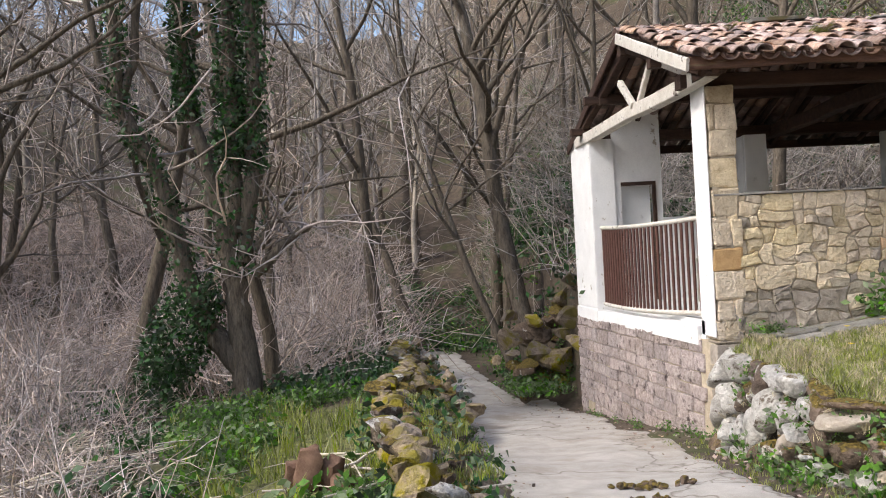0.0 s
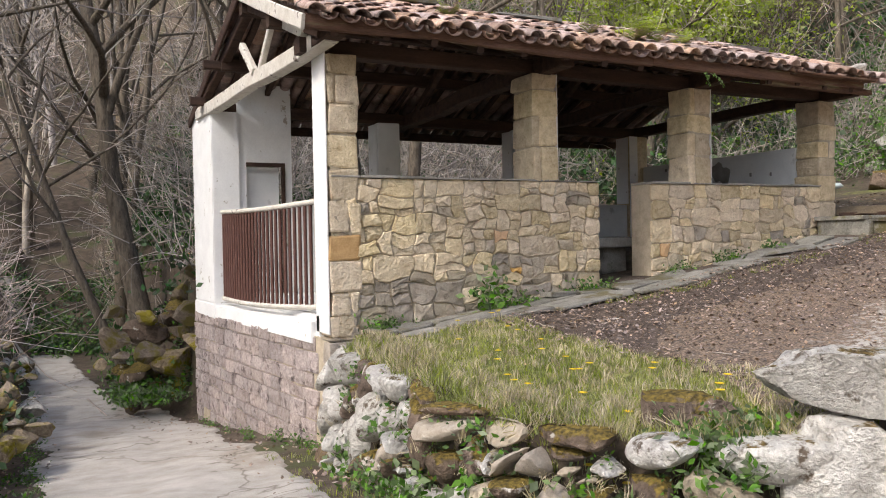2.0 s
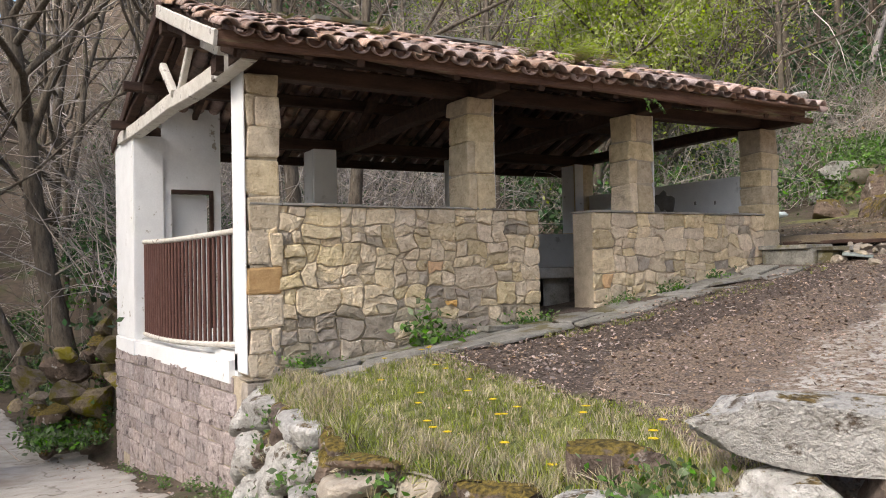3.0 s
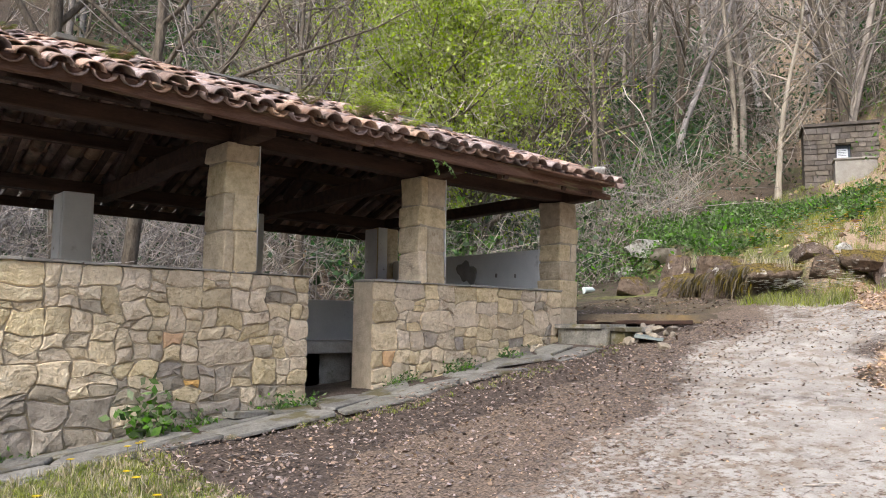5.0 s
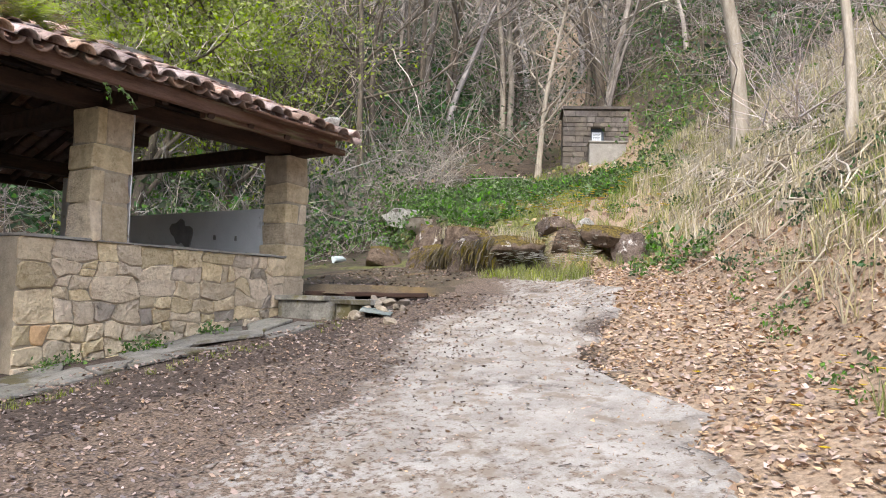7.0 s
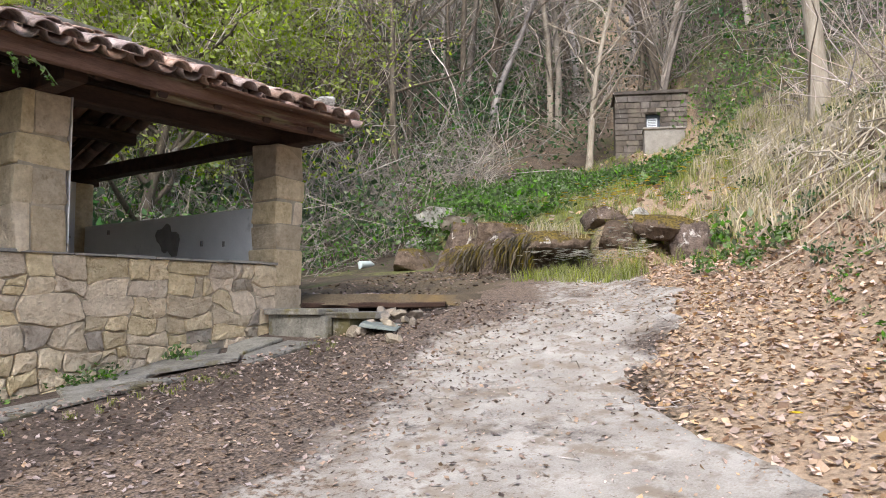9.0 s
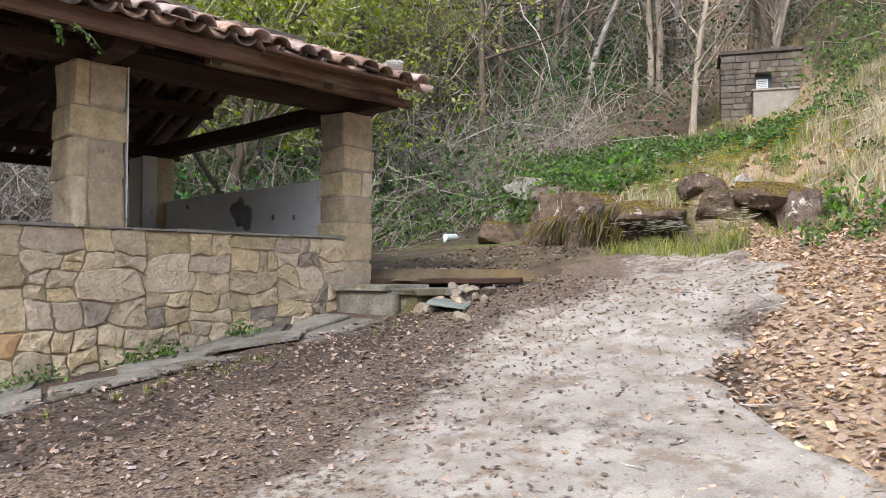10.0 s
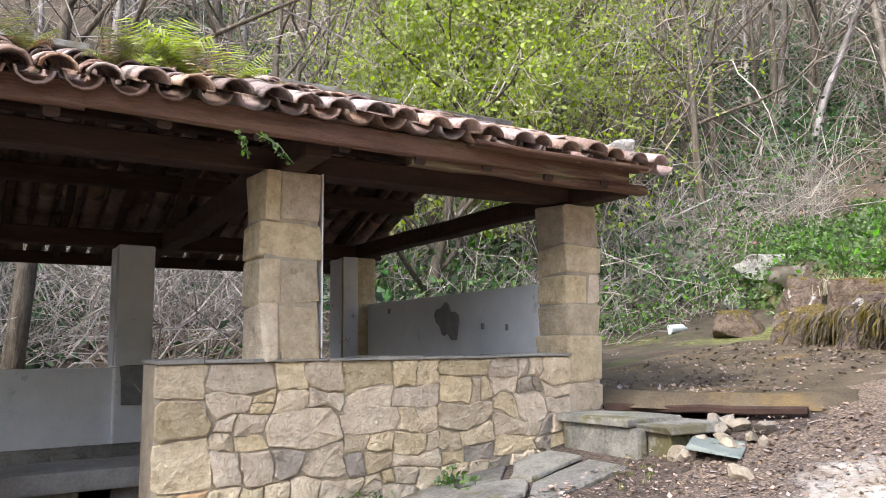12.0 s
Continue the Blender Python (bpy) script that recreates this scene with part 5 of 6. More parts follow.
def tree(name, label, seed, at, height, r0, bark="bark", twig="grey_twig", leaves=0, leaf="spring_leaf", group="", leaf_size=0.05, leaf_spread=0.16, leaf_low=0.0, **kw):
    t = thing(name, label, "tree", group, at=at)
    wood, fine, ends, trunk = tree_arrays(seed, height, r0, **kw)
    part("trunk", fast_mesh("trunk", *wood, bark, True), None, t)
    part("crown", fast_mesh("crown", *fine, twig), None, t)
    if leaves:
        g = np.random.default_rng(seed + 5)
        e = ends[g.integers(0, len(ends), leaves)]
        part("foliage", fast_mesh("foliage", *leaf_cards(g, e, leaf_size, leaf_spread), leaf), None, t)
    return t


def on_land(x, y, sink=0.0):
    return (x, y, float(land(x, y)) - sink)


# the ivy-clad tree in the meadow: several stems from one base
def ivy_tree():
    t = thing("ivy_tree", "many-stemmed tree with ivy-clad upright trunks", "tree", at=on_land(-0.95, 13.6))
    g = np.random.default_rng(61)
    stems = [([(0.05, 0, -0.3), (0.05, 0, 1.0), (0.0, 0, 2.0), (-0.15, 0, 3.0)], (0.28, 0.21, 0.19, 0.18)),
             ([(-0.12, 0, 2.9), (-0.4, 0.1, 4.0), (-0.75, 0.2, 5.2), (-0.75, 0.2, 7.0), (-0.95, 0.3, 10)], (0.16, 0.12, 0.10, 0.08, 0.04)),
             ([(0.0, 0, 2.9), (0.02, 0, 4.2), (0.05, 0, 5.6), (-0.05, 0.1, 8), (0.05, 0.1, 11.5)], (0.16, 0.14, 0.13, 0.11, 0.05)),
             ([(0.10, 0, 2.4), (0.30, 0, 3.4), (0.42, 0, 5.2), (0.42, 0.05, 8), (0.50, 0.1, 11)], (0.15, 0.13, 0.11, 0.10, 0.04)),
             ([(0.0, 0, 0.7), (-0.5, 0, 1.4), (-0.8, 0, 2.3), (-1.15, 0, 3.8), (-1.75, 0, 5.0), (-1.8, 0, 6.6), (-2.2, 0, 9)], (0.2, 0.17, 0.15, 0.13, 0.12, 0.08, 0.03)),
             ([(-1.75, 0, 5.0), (-2.1, 0.1, 5.8), (-2.3, 0.1, 7.5), (-2.5, 0.1, 9)], (0.09, 0.07, 0.05, 0.02)),
             ([(-1.75, 0, 5.0), (-1.5, 0.1, 5.9), (-1.3, 0.1, 8), (-1.4, 0.1, 10)], (0.09, 0.07, 0.05, 0.02)),
             ([(0.3, 0, 2.2), (0.9, 0, 2.75), (1.25, 0, 2.95)], (0.11, 0.07, 0.04)), ([(0.35, 0, 2.6), (0.6, 0, 3.0), (0.85, 0.1, 3.1)], (0.09, 0.06, 0.03))]
    ivy, fine, ends = [], [], []
    for i, (pts, rs) in enumerate(stems):
        pts = np.array(pts, float)
        k = np.linspace(0, len(pts) - 1, len(pts) * 4)
        line = np.stack([np.interp(k, np.arange(len(pts)), pts[:, j]) for j in range(3)], -1) + g.normal(0, 0.018, (len(k), 3))
        rad = np.interp(k, np.arange(len(pts)), rs) * (1 + g.normal(0, 0.05, len(k)))
        part("stem", fast_mesh("stem", *tube(line, rad, 9), "bark", True), None, t)
        if i in (1, 2, 3, 4):
            lo = {1: 8, 2: 4, 3: 6, 4: 9}[i]
            n = {1: 2200, 2: 3000, 3: 2600, 4: 1300}[i]
            j = g.uniform(lo, len(line) - 1.01, n)
            j0 = j.astype(int)
            c = line[j0] + (line[j0 + 1] - line[j0]) * (j - j0)[:, None]
            a = g.uniform(0, 6.28, n)
            r = rad[j0] + np.abs(g.normal(0, 0.07, n)) + 0.02
            ivy.append(c + np.stack([np.cos(a) * r, np.sin(a) * r, g.normal(0, 0.05, n)], -1))
        for _ in range(9):
            q = int(g.integers(len(line) // 2, len(line) - 1))
            tp, ts = limb(g, line[q], g.normal(0, 1, 3) + np.array((0, 0, 0.4)), g.uniform(0.8, 2.6), min(0.03, rad[q] * 0.5), 0.006, 7, 0.2, 0.03)
            fine.append(tube(tp, ts, 4))
            for _ in range(4):
                m = int(g.integers(2, 7))
                sp, ss = limb(g, tp[m], g.normal(0, 1, 3), g.uniform(0.3, 0.9), 0.01, 0.004, 4, 0.25, 0.0)
                fine.append(tube(sp, ss, 3))
    n = 2600
    d = g.normal(0, 1, (n, 3))
    bush = np.array((-0.95, -0.1, 1.25)) + d / np.linalg.norm(d, axis=1)[:, None] * g.uniform(0.55, 1.05, (n, 1)) * np.array((0.6, 0.5, 1.05))
    bush[:, 0] += 0.35 * (bush[:, 2] - 1.2)
    ivy.append(bush)
    n = 700
    ivy.append(np.stack([g.normal(0.0, 0.22, n), g.normal(-0.1, 0.2, n), g.uniform(2.2, 4.8, n)], -1))
    part("ivy", fast_mesh("ivy", *leaf_cards(g, np.concatenate(ivy), 0.055, 0.03), "ivy"), None, t, "glossy dark green ivy")
    part("crown", fast_mesh("crown", *join(fine), "twig"), None, t)


ivy_tree()
tree("tree", "slender bare tree at the edge of the lane", 71, on_land(1.05, 20.2), 15, 0.17, limbs=14, fork=0.3, lean=(-0.06, 0.0))
tree("tree", "slender bare tree behind the ivy tree", 72, on_land(-0.7, 15.3), 13, 0.14, limbs=12, fork=0.4)
tree("tree", "bare tree leaning over the lane beside the wash house", 73, on_land(4.75, 18.6), 15, 0.24, limbs=15, fork=0.35, lean=(-0.10, 0.05))
tree("tree", "thin bare tree leaning over the lane", 74, on_land(4.4, 18.2), 11, 0.11, limbs=10, fork=0.3, lean=(-0.42, 0.15))
tree("tree", "bare dark tree across the meadow", 75, on_land(-5.6, 14.6), 10, 0.15, limbs=14, fork=0.25, lean=(0.1, 0))
tree("tree", "dark leaning trunk beside the lane", 76, on_land(2.2, 25.5), 11, 0.20, limbs=10, lean=(-0.35, 0))
tree("tree", "pale-barked tree on the cut bank", 77, on_land(20.6, 5.75), 11, 0.15, "pale_bark", limbs=12, fork=0.45, lean=(-0.08, 0.05))
tree("tree", "thin pale tree standing among cut branches", 79, on_land(15.9, 3.7), 8, 0.07, "pale_bark", limbs=8, fork=0.5, lean=(0.08, 0.0))
tree("tree", "bare tree beside the stone hut", 80, on_land(31.0, 14.6), 9, 0.12, "pale_bark", limbs=16, fork=0.2, twigs=6)
tree("tree", "bare tree beside the stone hut", 81, on_land(34.5, 13.5), 13, 0.22, limbs=14, fork=0.3)
for i, (x, y, h, n) in enumerate(((15.7, 16.4, 7.5, 13000), (17.5, 18.5, 9.0, 15000), (18.8, 16.9, 6.5, 9000), (20.5, 19.0, 8.0, 9000), (23.0, 19.5, 7.0, 6000), (24.5, 22.5, 9.0, 6000), (19.0, 23.0, 9.5, 8000), (27.5, 21.0, 7.5, 4500))):
    tree("spring_tree", "small tree breaking into fresh yellow-green leaf", 90 + i, on_land(x, y), h, 0.13, "bark", "twig", n, group="leafing trees", limbs=24, fork=0.12, twigs=6, spread=0.75, leaf_size=0.055, leaf_spread=0.17)

# bare trees of the near woods: a few kinds, copied
g = np.random.default_rng(101)
KINDS = []
for i in range(6):
    k = tree("tree", "bare grey woodland tree", 110 + i, (0, 0, 0), 12 + i, 0.13 + 0.02 * i, "bark", ("grey_twig", "twig")[i % 2], group="bare woodland trees", limbs=13, fork=0.25, twigs=5, sprays=2, twig_r=0.012)
    KINDS.append(k)


def free_place(x, y, r=0.6):
    """Whether a tree may stand here: clear of lanes, house, meadow and the open slope."""
    if 1.2 - np.clip(y - 20, 0, 20) * 0.25 < x < 4.6 and y < 34:
        return False
    if 3.5 < x < 14.8 and y < 15.6:
        return False
    if x >= 14.0 and y < 15.5 + 0.1 * (x - 14) and bank_side(x, y) < 3.5 and x < 33:
        return False
    if -4.0 < x <= 2.5 and y < 15.5:
        return False
    if y < 9 and x < 8:
        return False
    return True


placed, first = 0, True
spots = []
while placed < 96:
    a, r = g.uniform(-0.45, 2.75), 34 * math.sqrt(g.uniform(0.06, 1.0))
    x, y = 6 + r * math.cos(a), 5 + r * math.sin(a)
    if not free_place(x, y) or any(math.hypot(x - p, y - q) < 1.3 for p, q in spots):
        continue
    spots.append((x, y))
    k = KINDS[placed % 6]
    m = Matrix.Translation(on_land(x, y, 0.1)) @ Matrix.Rotation(g.uniform(0, 6.28), 4, "Z") @ Matrix.Rotation(g.normal(0, 0.07), 4, "X")
    if placed < 6:
        k.matrix_basis = m
    else:
        c = copy_thing(k, m)
        s = g.uniform(0.6, 1.1)
        c.scale = (s, s, s)
    placed += 1


def far_woods():
    """The bare woods on the valley sides, as one mesh."""
    g = np.random.default_rng(120)
    kinds = []
    for i in range(5):
        h = 9.0 + i
        w = [tube(*limb(g, (0, 0, -0.3), (0, 0, 1), h, 0.16, 0.03, 6, 0.06, 0.02), 4)]
        for _ in range(46):
            z = h * g.uniform(0.18, 0.95)
            a = g.uniform(0, 6.28)
            pts, rs = limb(g, (0, 0, z), (math.cos(a), math.sin(a), g.uniform(0.3, 1.3)), (h - z) * 0.35 + g.uniform(0.8, 2.2), 0.035, 0.012, 4, 0.22, 0.04)
            w.append(tube(pts, rs, 3))
        kinds.append(join(w))
    out = []
    while len(out) < 480:
        a, r = g.uniform(-0.35, 3.0), g.uniform(30, 78)
        x, y = 5 + r * math.cos(a), 4 + r * math.sin(a)
        if r < 37 and g.random() < 0.5:
            continue
        v, f = kinds[len(out) % 5]
        out.append((turned(v, g.uniform(0.7, 1.25), g.uniform(0, 6.28), on_land(x, y, 0.1), (g.normal(0, 0.06), g.normal(0, 0.06))), f))
    v, f = join(out)
    tagged(new("far_woods", fast_mesh("far_woods", v, f, "grey_twig")), "bare grey woods covering the valley sides", "woods", kind="stuff")


far_woods()


def brush_kind(seed, n, height, spread, r=0.009):
    g = np.random.default_rng(seed)
    out = []
    for _ in range(n):
        a = g.uniform(0, 6.28)
        p = (g.normal(0, spread), g.normal(0, spread), -0.1)
        pts, rs = limb(g, p, (math.cos(a) * 0.95, math.sin(a) * 0.95, g.uniform(0.5, 1.4)), height * g.uniform(0.5, 1.3), r * g.uniform(0.7, 1.6), r * 0.35, 4, 0.34, -0.10)
        out.append(tube(pts, rs, 3))
        for _ in range(2):
            m = int(g.integers(1, 4))
            sp, ss = limb(g, pts[m], g.normal(0, 1, 3), height * g.uniform(0.15, 0.45), r * 0.6, r * 0.3, 3, 0.25, -0.03)
            out.append(tube(sp, ss, 3))
    return join(out)


def scatter(name, label, kinds, places, mat, seed, lo=0.7, hi=1.3, category="plants", lift=0.0, tilt=0.0, z_of=None):
    """Many small plants, sticks or leaves as one mesh."""
    g = np.random.default_rng(seed)
    out = []
    for x, y in places:
        v, f = kinds[int(g.integers(len(kinds)))]
        out.append((turned(v, g.uniform(lo, hi), g.uniform(0, 6.28), (x, y, (z_of(x, y) if z_of else float(land(x, y))) + lift), (g.normal(0, tilt), g.normal(0, tilt)) if tilt else (0.0, 0.0)), f))
    v, f = join(out)
    return tagged(new(name, fast_mesh(name, v, f, mat)), label, category, kind="stuff")


def open_meadow(x, y):
    """The green part of the meadow, beside the tumbled wall."""
    return x > 1.95 - 0.32 * (y - 0.8)


def pick(n, seed, x0, x1, y0, y1, keep):
    g = np.random.default_rng(seed)
    out = []
    for _ in range(n * 40):
        if len(out) >= n:
            break
        x, y = g.uniform(x0, x1), g.uniform(y0, y1)
        if keep(x, y, g):
            out.append((x, y))
    return out


BRUSH = [brush_kind(130 + i, 22, 1.7, 0.35, 0.011) for i in range(4)]
TALL = [brush_kind(135 + i, 16, 3.6, 0.3, 0.013) for i in range(3)]
scatter("saplings", "tall thin bare saplings on the spring hillside", TALL, pick(130, 6, 14.5, 46, 14, 42, lambda x, y, g: y > 13.5 + 0.25 * max(0, x - 18) - 0.6 * (x < 17)), "grey_twig", 145, 0.6, 1.5)
scatter("saplings", "tall thin bare saplings along the valley", TALL, pick(150, 7, -15, 0.5, 16, 36, lambda x, y, g: True), "twig", 146, 0.7, 1.3)
scatter("brush", "tangle of bare pinkish briars across the meadow", BRUSH, pick(260, 1, -16, 1.0, 14.5, 34, lambda x, y, g: not (x > -2.2 and y < 15.4)), "twig", 140, 0.8, 1.6)
scatter("brush", "tangle of bare briars beside the meadow", BRUSH, pick(60, 2, -14, -3.5, 8, 15, lambda x, y, g: True), "twig", 141, 0.7, 1.3)
scatter("brush", "low bleached briars in the near meadow", BRUSH, pick(120, 67, -9, 0.6, 4.5, 14.5, lambda x, y, g: not open_meadow(x + 0.3, y)), "twig", 203, 0.25, 0.7)
scatter("brush", "thicket on the slope at the bend of the lane", BRUSH, pick(110, 68, 4.8, 13, 17.5, 32, lambda x, y, g: True), "grey_twig", 204, 0.8, 1.6)
scatter("brush", "bare undergrowth on the slope behind the wash house", BRUSH, pick(240, 3, 4.8, 27, 15.4, 32, lambda x, y, g: x > 5.2 + np.clip(y - 17, 0, 3) * -0.1), "grey_twig", 142, 0.6, 1.5)
scatter("brush", "bare thicket at the top of the spring slope", BRUSH, pick(45, 4, 14.6, 30, 12.5, 18, lambda x, y, g: y > 13.2 + 0.28 * max(0, x - 18) - 0.8 * (x < 17)), "grey_twig", 143, 0.5, 1.1)
scatter("brush", "dry brush along the top of the cut bank", BRUSH, pick(240, 5, 9, 40, -8, 14, lambda x, y, g: bank_side(x, y) > 2.2), "twig", 144, 0.3, 1.0)
scatter("saplings", "thin bare saplings above the cut bank", TALL, pick(120, 9, 14, 50, -4, 18, lambda x, y, g: bank_side(x, y) > 4.5 or (x > 33 and y > 9)), "grey_twig", 148, 0.5, 1.2)


def leafy_kind(seed, n, size, w, h):
    g = np.random.default_rng(seed)
    p = np.stack([g.normal(0, w, n), g.normal(0, w, n), np.abs(g.normal(0, h, n)) + 0.02], -1)
    return leaf_cards(g, p, size, 0.02)


def tuft_kind(seed, n, h, w=0.05, width=0.006):
    """A tuft of bent grass blades."""
    g = np.random.default_rng(seed)
    vs, fs = [], []
    for i in range(n):
        a, b = g.uniform(0, 6.28), g.uniform(0, 6.28)
        p = np.array((g.normal(0, w), g.normal(0, w), -0.01))
        side = np.array((math.cos(b), math.sin(b), 0)) * width
        hh, out = h * g.uniform(0.5, 1.2), h * g.uniform(0.1, 0.7)
        d = np.array((math.cos(a), math.sin(a), 0)) * out
        mid, tip = p + d * 0.4 + np.array((0, 0, hh * 0.65)), p + d + np.array((0, 0, hh))
        o = len(vs)
        vs += [p - side, p + side, mid + side * 0.8, mid - side * 0.8, tip + side * 0.1, tip - side * 0.1]
        fs += [(o, o + 1, o + 2, o + 3), (o + 3, o + 2, o + 4, o + 5)]
    return np.array(vs), np.array(fs)


scatter("hill_ivy", "dark evergreen undergrowth on the hillside", [leafy_kind(137 + i, 110, 0.06, 0.5, 0.35) for i in range(3)], pick(620, 8, 14, 50, 15, 46, lambda x, y, g: y > 15 + 0.25 * max(0, x - 18) and noise.noise((x * 0.2, y * 0.2, 6)) > -0.2), "ivy", 147, 0.8, 2.0)
scatter("pool_shrubs", "young green shrubs behind the spring pool", [leafy_kind(151 + i, 120, 0.035, 0.4, 0.6) for i in range(3)], pick(60, 58, 14.4, 23, 13.4, 17.5, lambda x, y, g: y > 13.0 + 0.25 * max(0, x - 18)), "green_leaf", 197, 0.7, 1.5)
scatter("brush", "bare thicket above the hut and the bank", BRUSH, pick(110, 69, 24, 48, -4, 20, lambda x, y, g: bank_side(x, y) > 2.0 or x > 34), "grey_twig", 205, 0.6, 1.5)
scatter("hill_herbs", "green herbs and brambles on the slope beside the hut", [leafy_kind(171 + i, 90, 0.05, 0.45, 0.16) for i in range(3)], pick(330, 70, 23, 46, -2, 14, lambda x, y, g: bank_side(x, y) > 0.6 and (x > 27 or bank_side(x, y) > 3.5)), "green_leaf", 206, 0.7, 1.6)
scatter("hill_shrubs", "dark shrubs behind the stone hut", [leafy_kind(147 + i, 150, 0.05, 0.5, 0.5) for i in range(3)], pick(170, 54, 30, 56, 2, 26, lambda x, y, g: x > 34 or y > 15 or y < 9.5), "ivy", 150, 1.0, 2.2)
scatter("hill_shrubs", "green shrubs on the hillside above the spring", [leafy_kind(143 + i, 110, 0.06, 0.45, 0.5) for i in range(3)], pick(230, 53, 15, 44, 15, 38, lambda x, y, g: y > 14.5 + 0.25 * max(0, x - 18)), "green_leaf", 149, 0.8, 1.8)
LEAFY = [leafy_kind(150 + i, 34, 0.045, 0.12, 0.10) for i in range(4)]
NETTLE = [leafy_kind(155 + i, 60, 0.055, 0.11, 0.20) for i in range(3)]
IVYLOW = [leafy_kind(158 + i, 40, 0.035, 0.14, 0.05) for i in range(3)]
TUFT = [tuft_kind(160 + i, 11, 0.12) for i in range(4)]
LONGTUFT = [tuft_kind(165 + i, 12, 0.28, 0.06, 0.007) for i in range(4)]


def fallen(seed, size):
    """A single curled dead leaf."""
    g = np.random.default_rng(seed)
    s = size
    v = np.array([(-s, 0, 0.12 * s), (0, -0.62 * s, 0.005), (s * 0.9, 0, 0.2 * s), (0, 0.62 * s, 0.08 * s)]) + g.normal(0, 0.1 * s, (4, 3))
    v[:, 2] = np.abs(v[:, 2]) * 0.45 + 0.002
    return v, np.array([(0, 1, 2, 3)])


FALLEN_FAR = [fallen(190 + i, 0.04 + 0.008 * i) for i in range(6)]


def terrace(x, y, g):
    s = x - edge_point(y)
    return -0.15 < s < 1.5 and 4.6 < y < 8.9 and x < 7.9


scatter("grass", "short sunlit grass on the terrace", TUFT, pick(3000, 11, 5, 8, 4.6, 8.9, terrace), "grass", 170, 0.22, 0.5, "grass")
def over_edge(x, y):
    """Height of the sod that bulges over the top of the dry stone wall."""
    k = x - edge_point(y)
    return float(land(edge_point(y) + 0.5, y)) - 0.02 - 0.5 * max(0.0, 0.02 - k) ** 1.2


scatter("dry_grass", "dry straw grass hanging over the stone wall", LONGTUFT, pick(520, 12, 4.9, 7, 4.7, 9.2, lambda x, y, g: -0.20 < x - edge_point(y) < 0.3 and noise.noise((x * 2, y * 1.6, 2)) > -0.25), "dry_grass", 171, 0.22, 0.45, "grass", 0.0, 0.35, over_edge)
scatter("sod_grass", "green grass growing over the top of the stone wall", TUFT, pick(1000, 61, 4.9, 7, 4.6, 9.2, lambda x, y, g: -0.20 < x - edge_point(y) < 0.3), "grass", 198, 0.3, 0.7, "grass", 0.0, 0.3, over_edge)
g = np.random.default_rng(62)
joint_spots = [wall_place(g.uniform(0.2, 4.9), g.uniform(0.1, 0.85), 0.08) for _ in range(80)]
joint_z = {(p[0], p[1]): p[2] for p in joint_spots}
scatter("joint_grass", "tufts of dry grass and moss in the wall joints", LONGTUFT, list(joint_z)[:50], "dry_grass", 199, 0.2, 0.5, "grass", 0.0, 0.7, lambda x, y: joint_z[(x, y)])
scatter("joint_weeds", "small green weeds in the wall joints", LEAFY, list(joint_z)[50:], "green_leaf", 200, 0.3, 0.8, "plants", 0.0, 0.5, lambda x, y: joint_z[(x, y)])
scatter("wall_creeper", "green creeper hanging beside the long boulder", LEAFY, pick(34, 63, 5.9, 6.6, 4.7, 5.5, lambda x, y, g: -0.4 < x - edge_point(y) < 0.05), "green_leaf", 201, 0.4, 0.9, "plants", -0.08, 0.5, over_edge)
scatter("straw", "straw-coloured dry grass on the terrace", TUFT, pick(900, 57, 5, 8, 4.6, 8.9, terrace), "dry_grass", 196, 0.3, 0.7, "grass")
scatter("weeds", "low green weeds among the wall stones", LEAFY, pick(40, 13, 4.6, 7, 4.2, 9.5, lambda x, y, g: noise.noise((y * 1.2, 0, 5)) > 0 and -0.6 < x - edge_point(y) < -0.2), "green_leaf", 172, 0.5, 1.1)
scatter("weeds", "green weeds at the foot of the base wall", LEAFY, pick(20, 14, 4.4, 5.4, 9.0, 14.6, lambda x, y, g: -0.28 < x - west_x(y) < -0.06), "green_leaf", 173, 0.25, 0.6)
scatter("meadow_plants", "lush green herbs in the meadow", LEAFY, pick(430, 15, -2.6, 1.7, 4.5, 13.0, lambda x, y, g: open_meadow(x, y) and noise.noise((x * 0.6, y * 0.5, 1)) > -0.1), "green_leaf", 174, 0.5, 1.2)
scatter("meadow_grass", "green meadow grass", LONGTUFT, pick(240, 16, -1.8, 1.9, 3.0, 13, lambda x, y, g: open_meadow(x, y) and noise.noise((x * 0.7, y * 0.7, 2)) > -0.1), "grass", 175, 0.5, 1.1, "grass")
scatter("verge_weeds", "green weeds between the mossy wall and the lane", LEAFY, pick(70, 17, 2.3, 2.75, 4, 18, lambda x, y, g: True), "green_leaf", 176, 0.25, 0.5)
scatter("wall_ivy", "ivy and moss creeping over the tumbled wall", IVYLOW, pick(60, 18, 1.5, 2.2, 4.6, 17, lambda x, y, g: True), "ivy", 177, 0.8, 1.6, lift=0.3)
scatter("wall_moss", "yellow-green moss and grass on the tumbled wall", TUFT, pick(420, 51, 1.75, 2.35, 4.6, 17, lambda x, y, g: noise.noise((x * 2, y * 1.3, 3)) > -0.1), "grass", 191, 0.3, 0.8, "moss", lift=0.42)
scatter("ledge_moss", "wet moss and grass hanging on the spring ledge", LONGTUFT, [(16.9 + k * 0.05 + (k % 3) * 0.1, 8.1 + k * 0.085) for k in range(34)], "dry_grass", 192, 0.6, 1.0, "moss", lift=0.5)
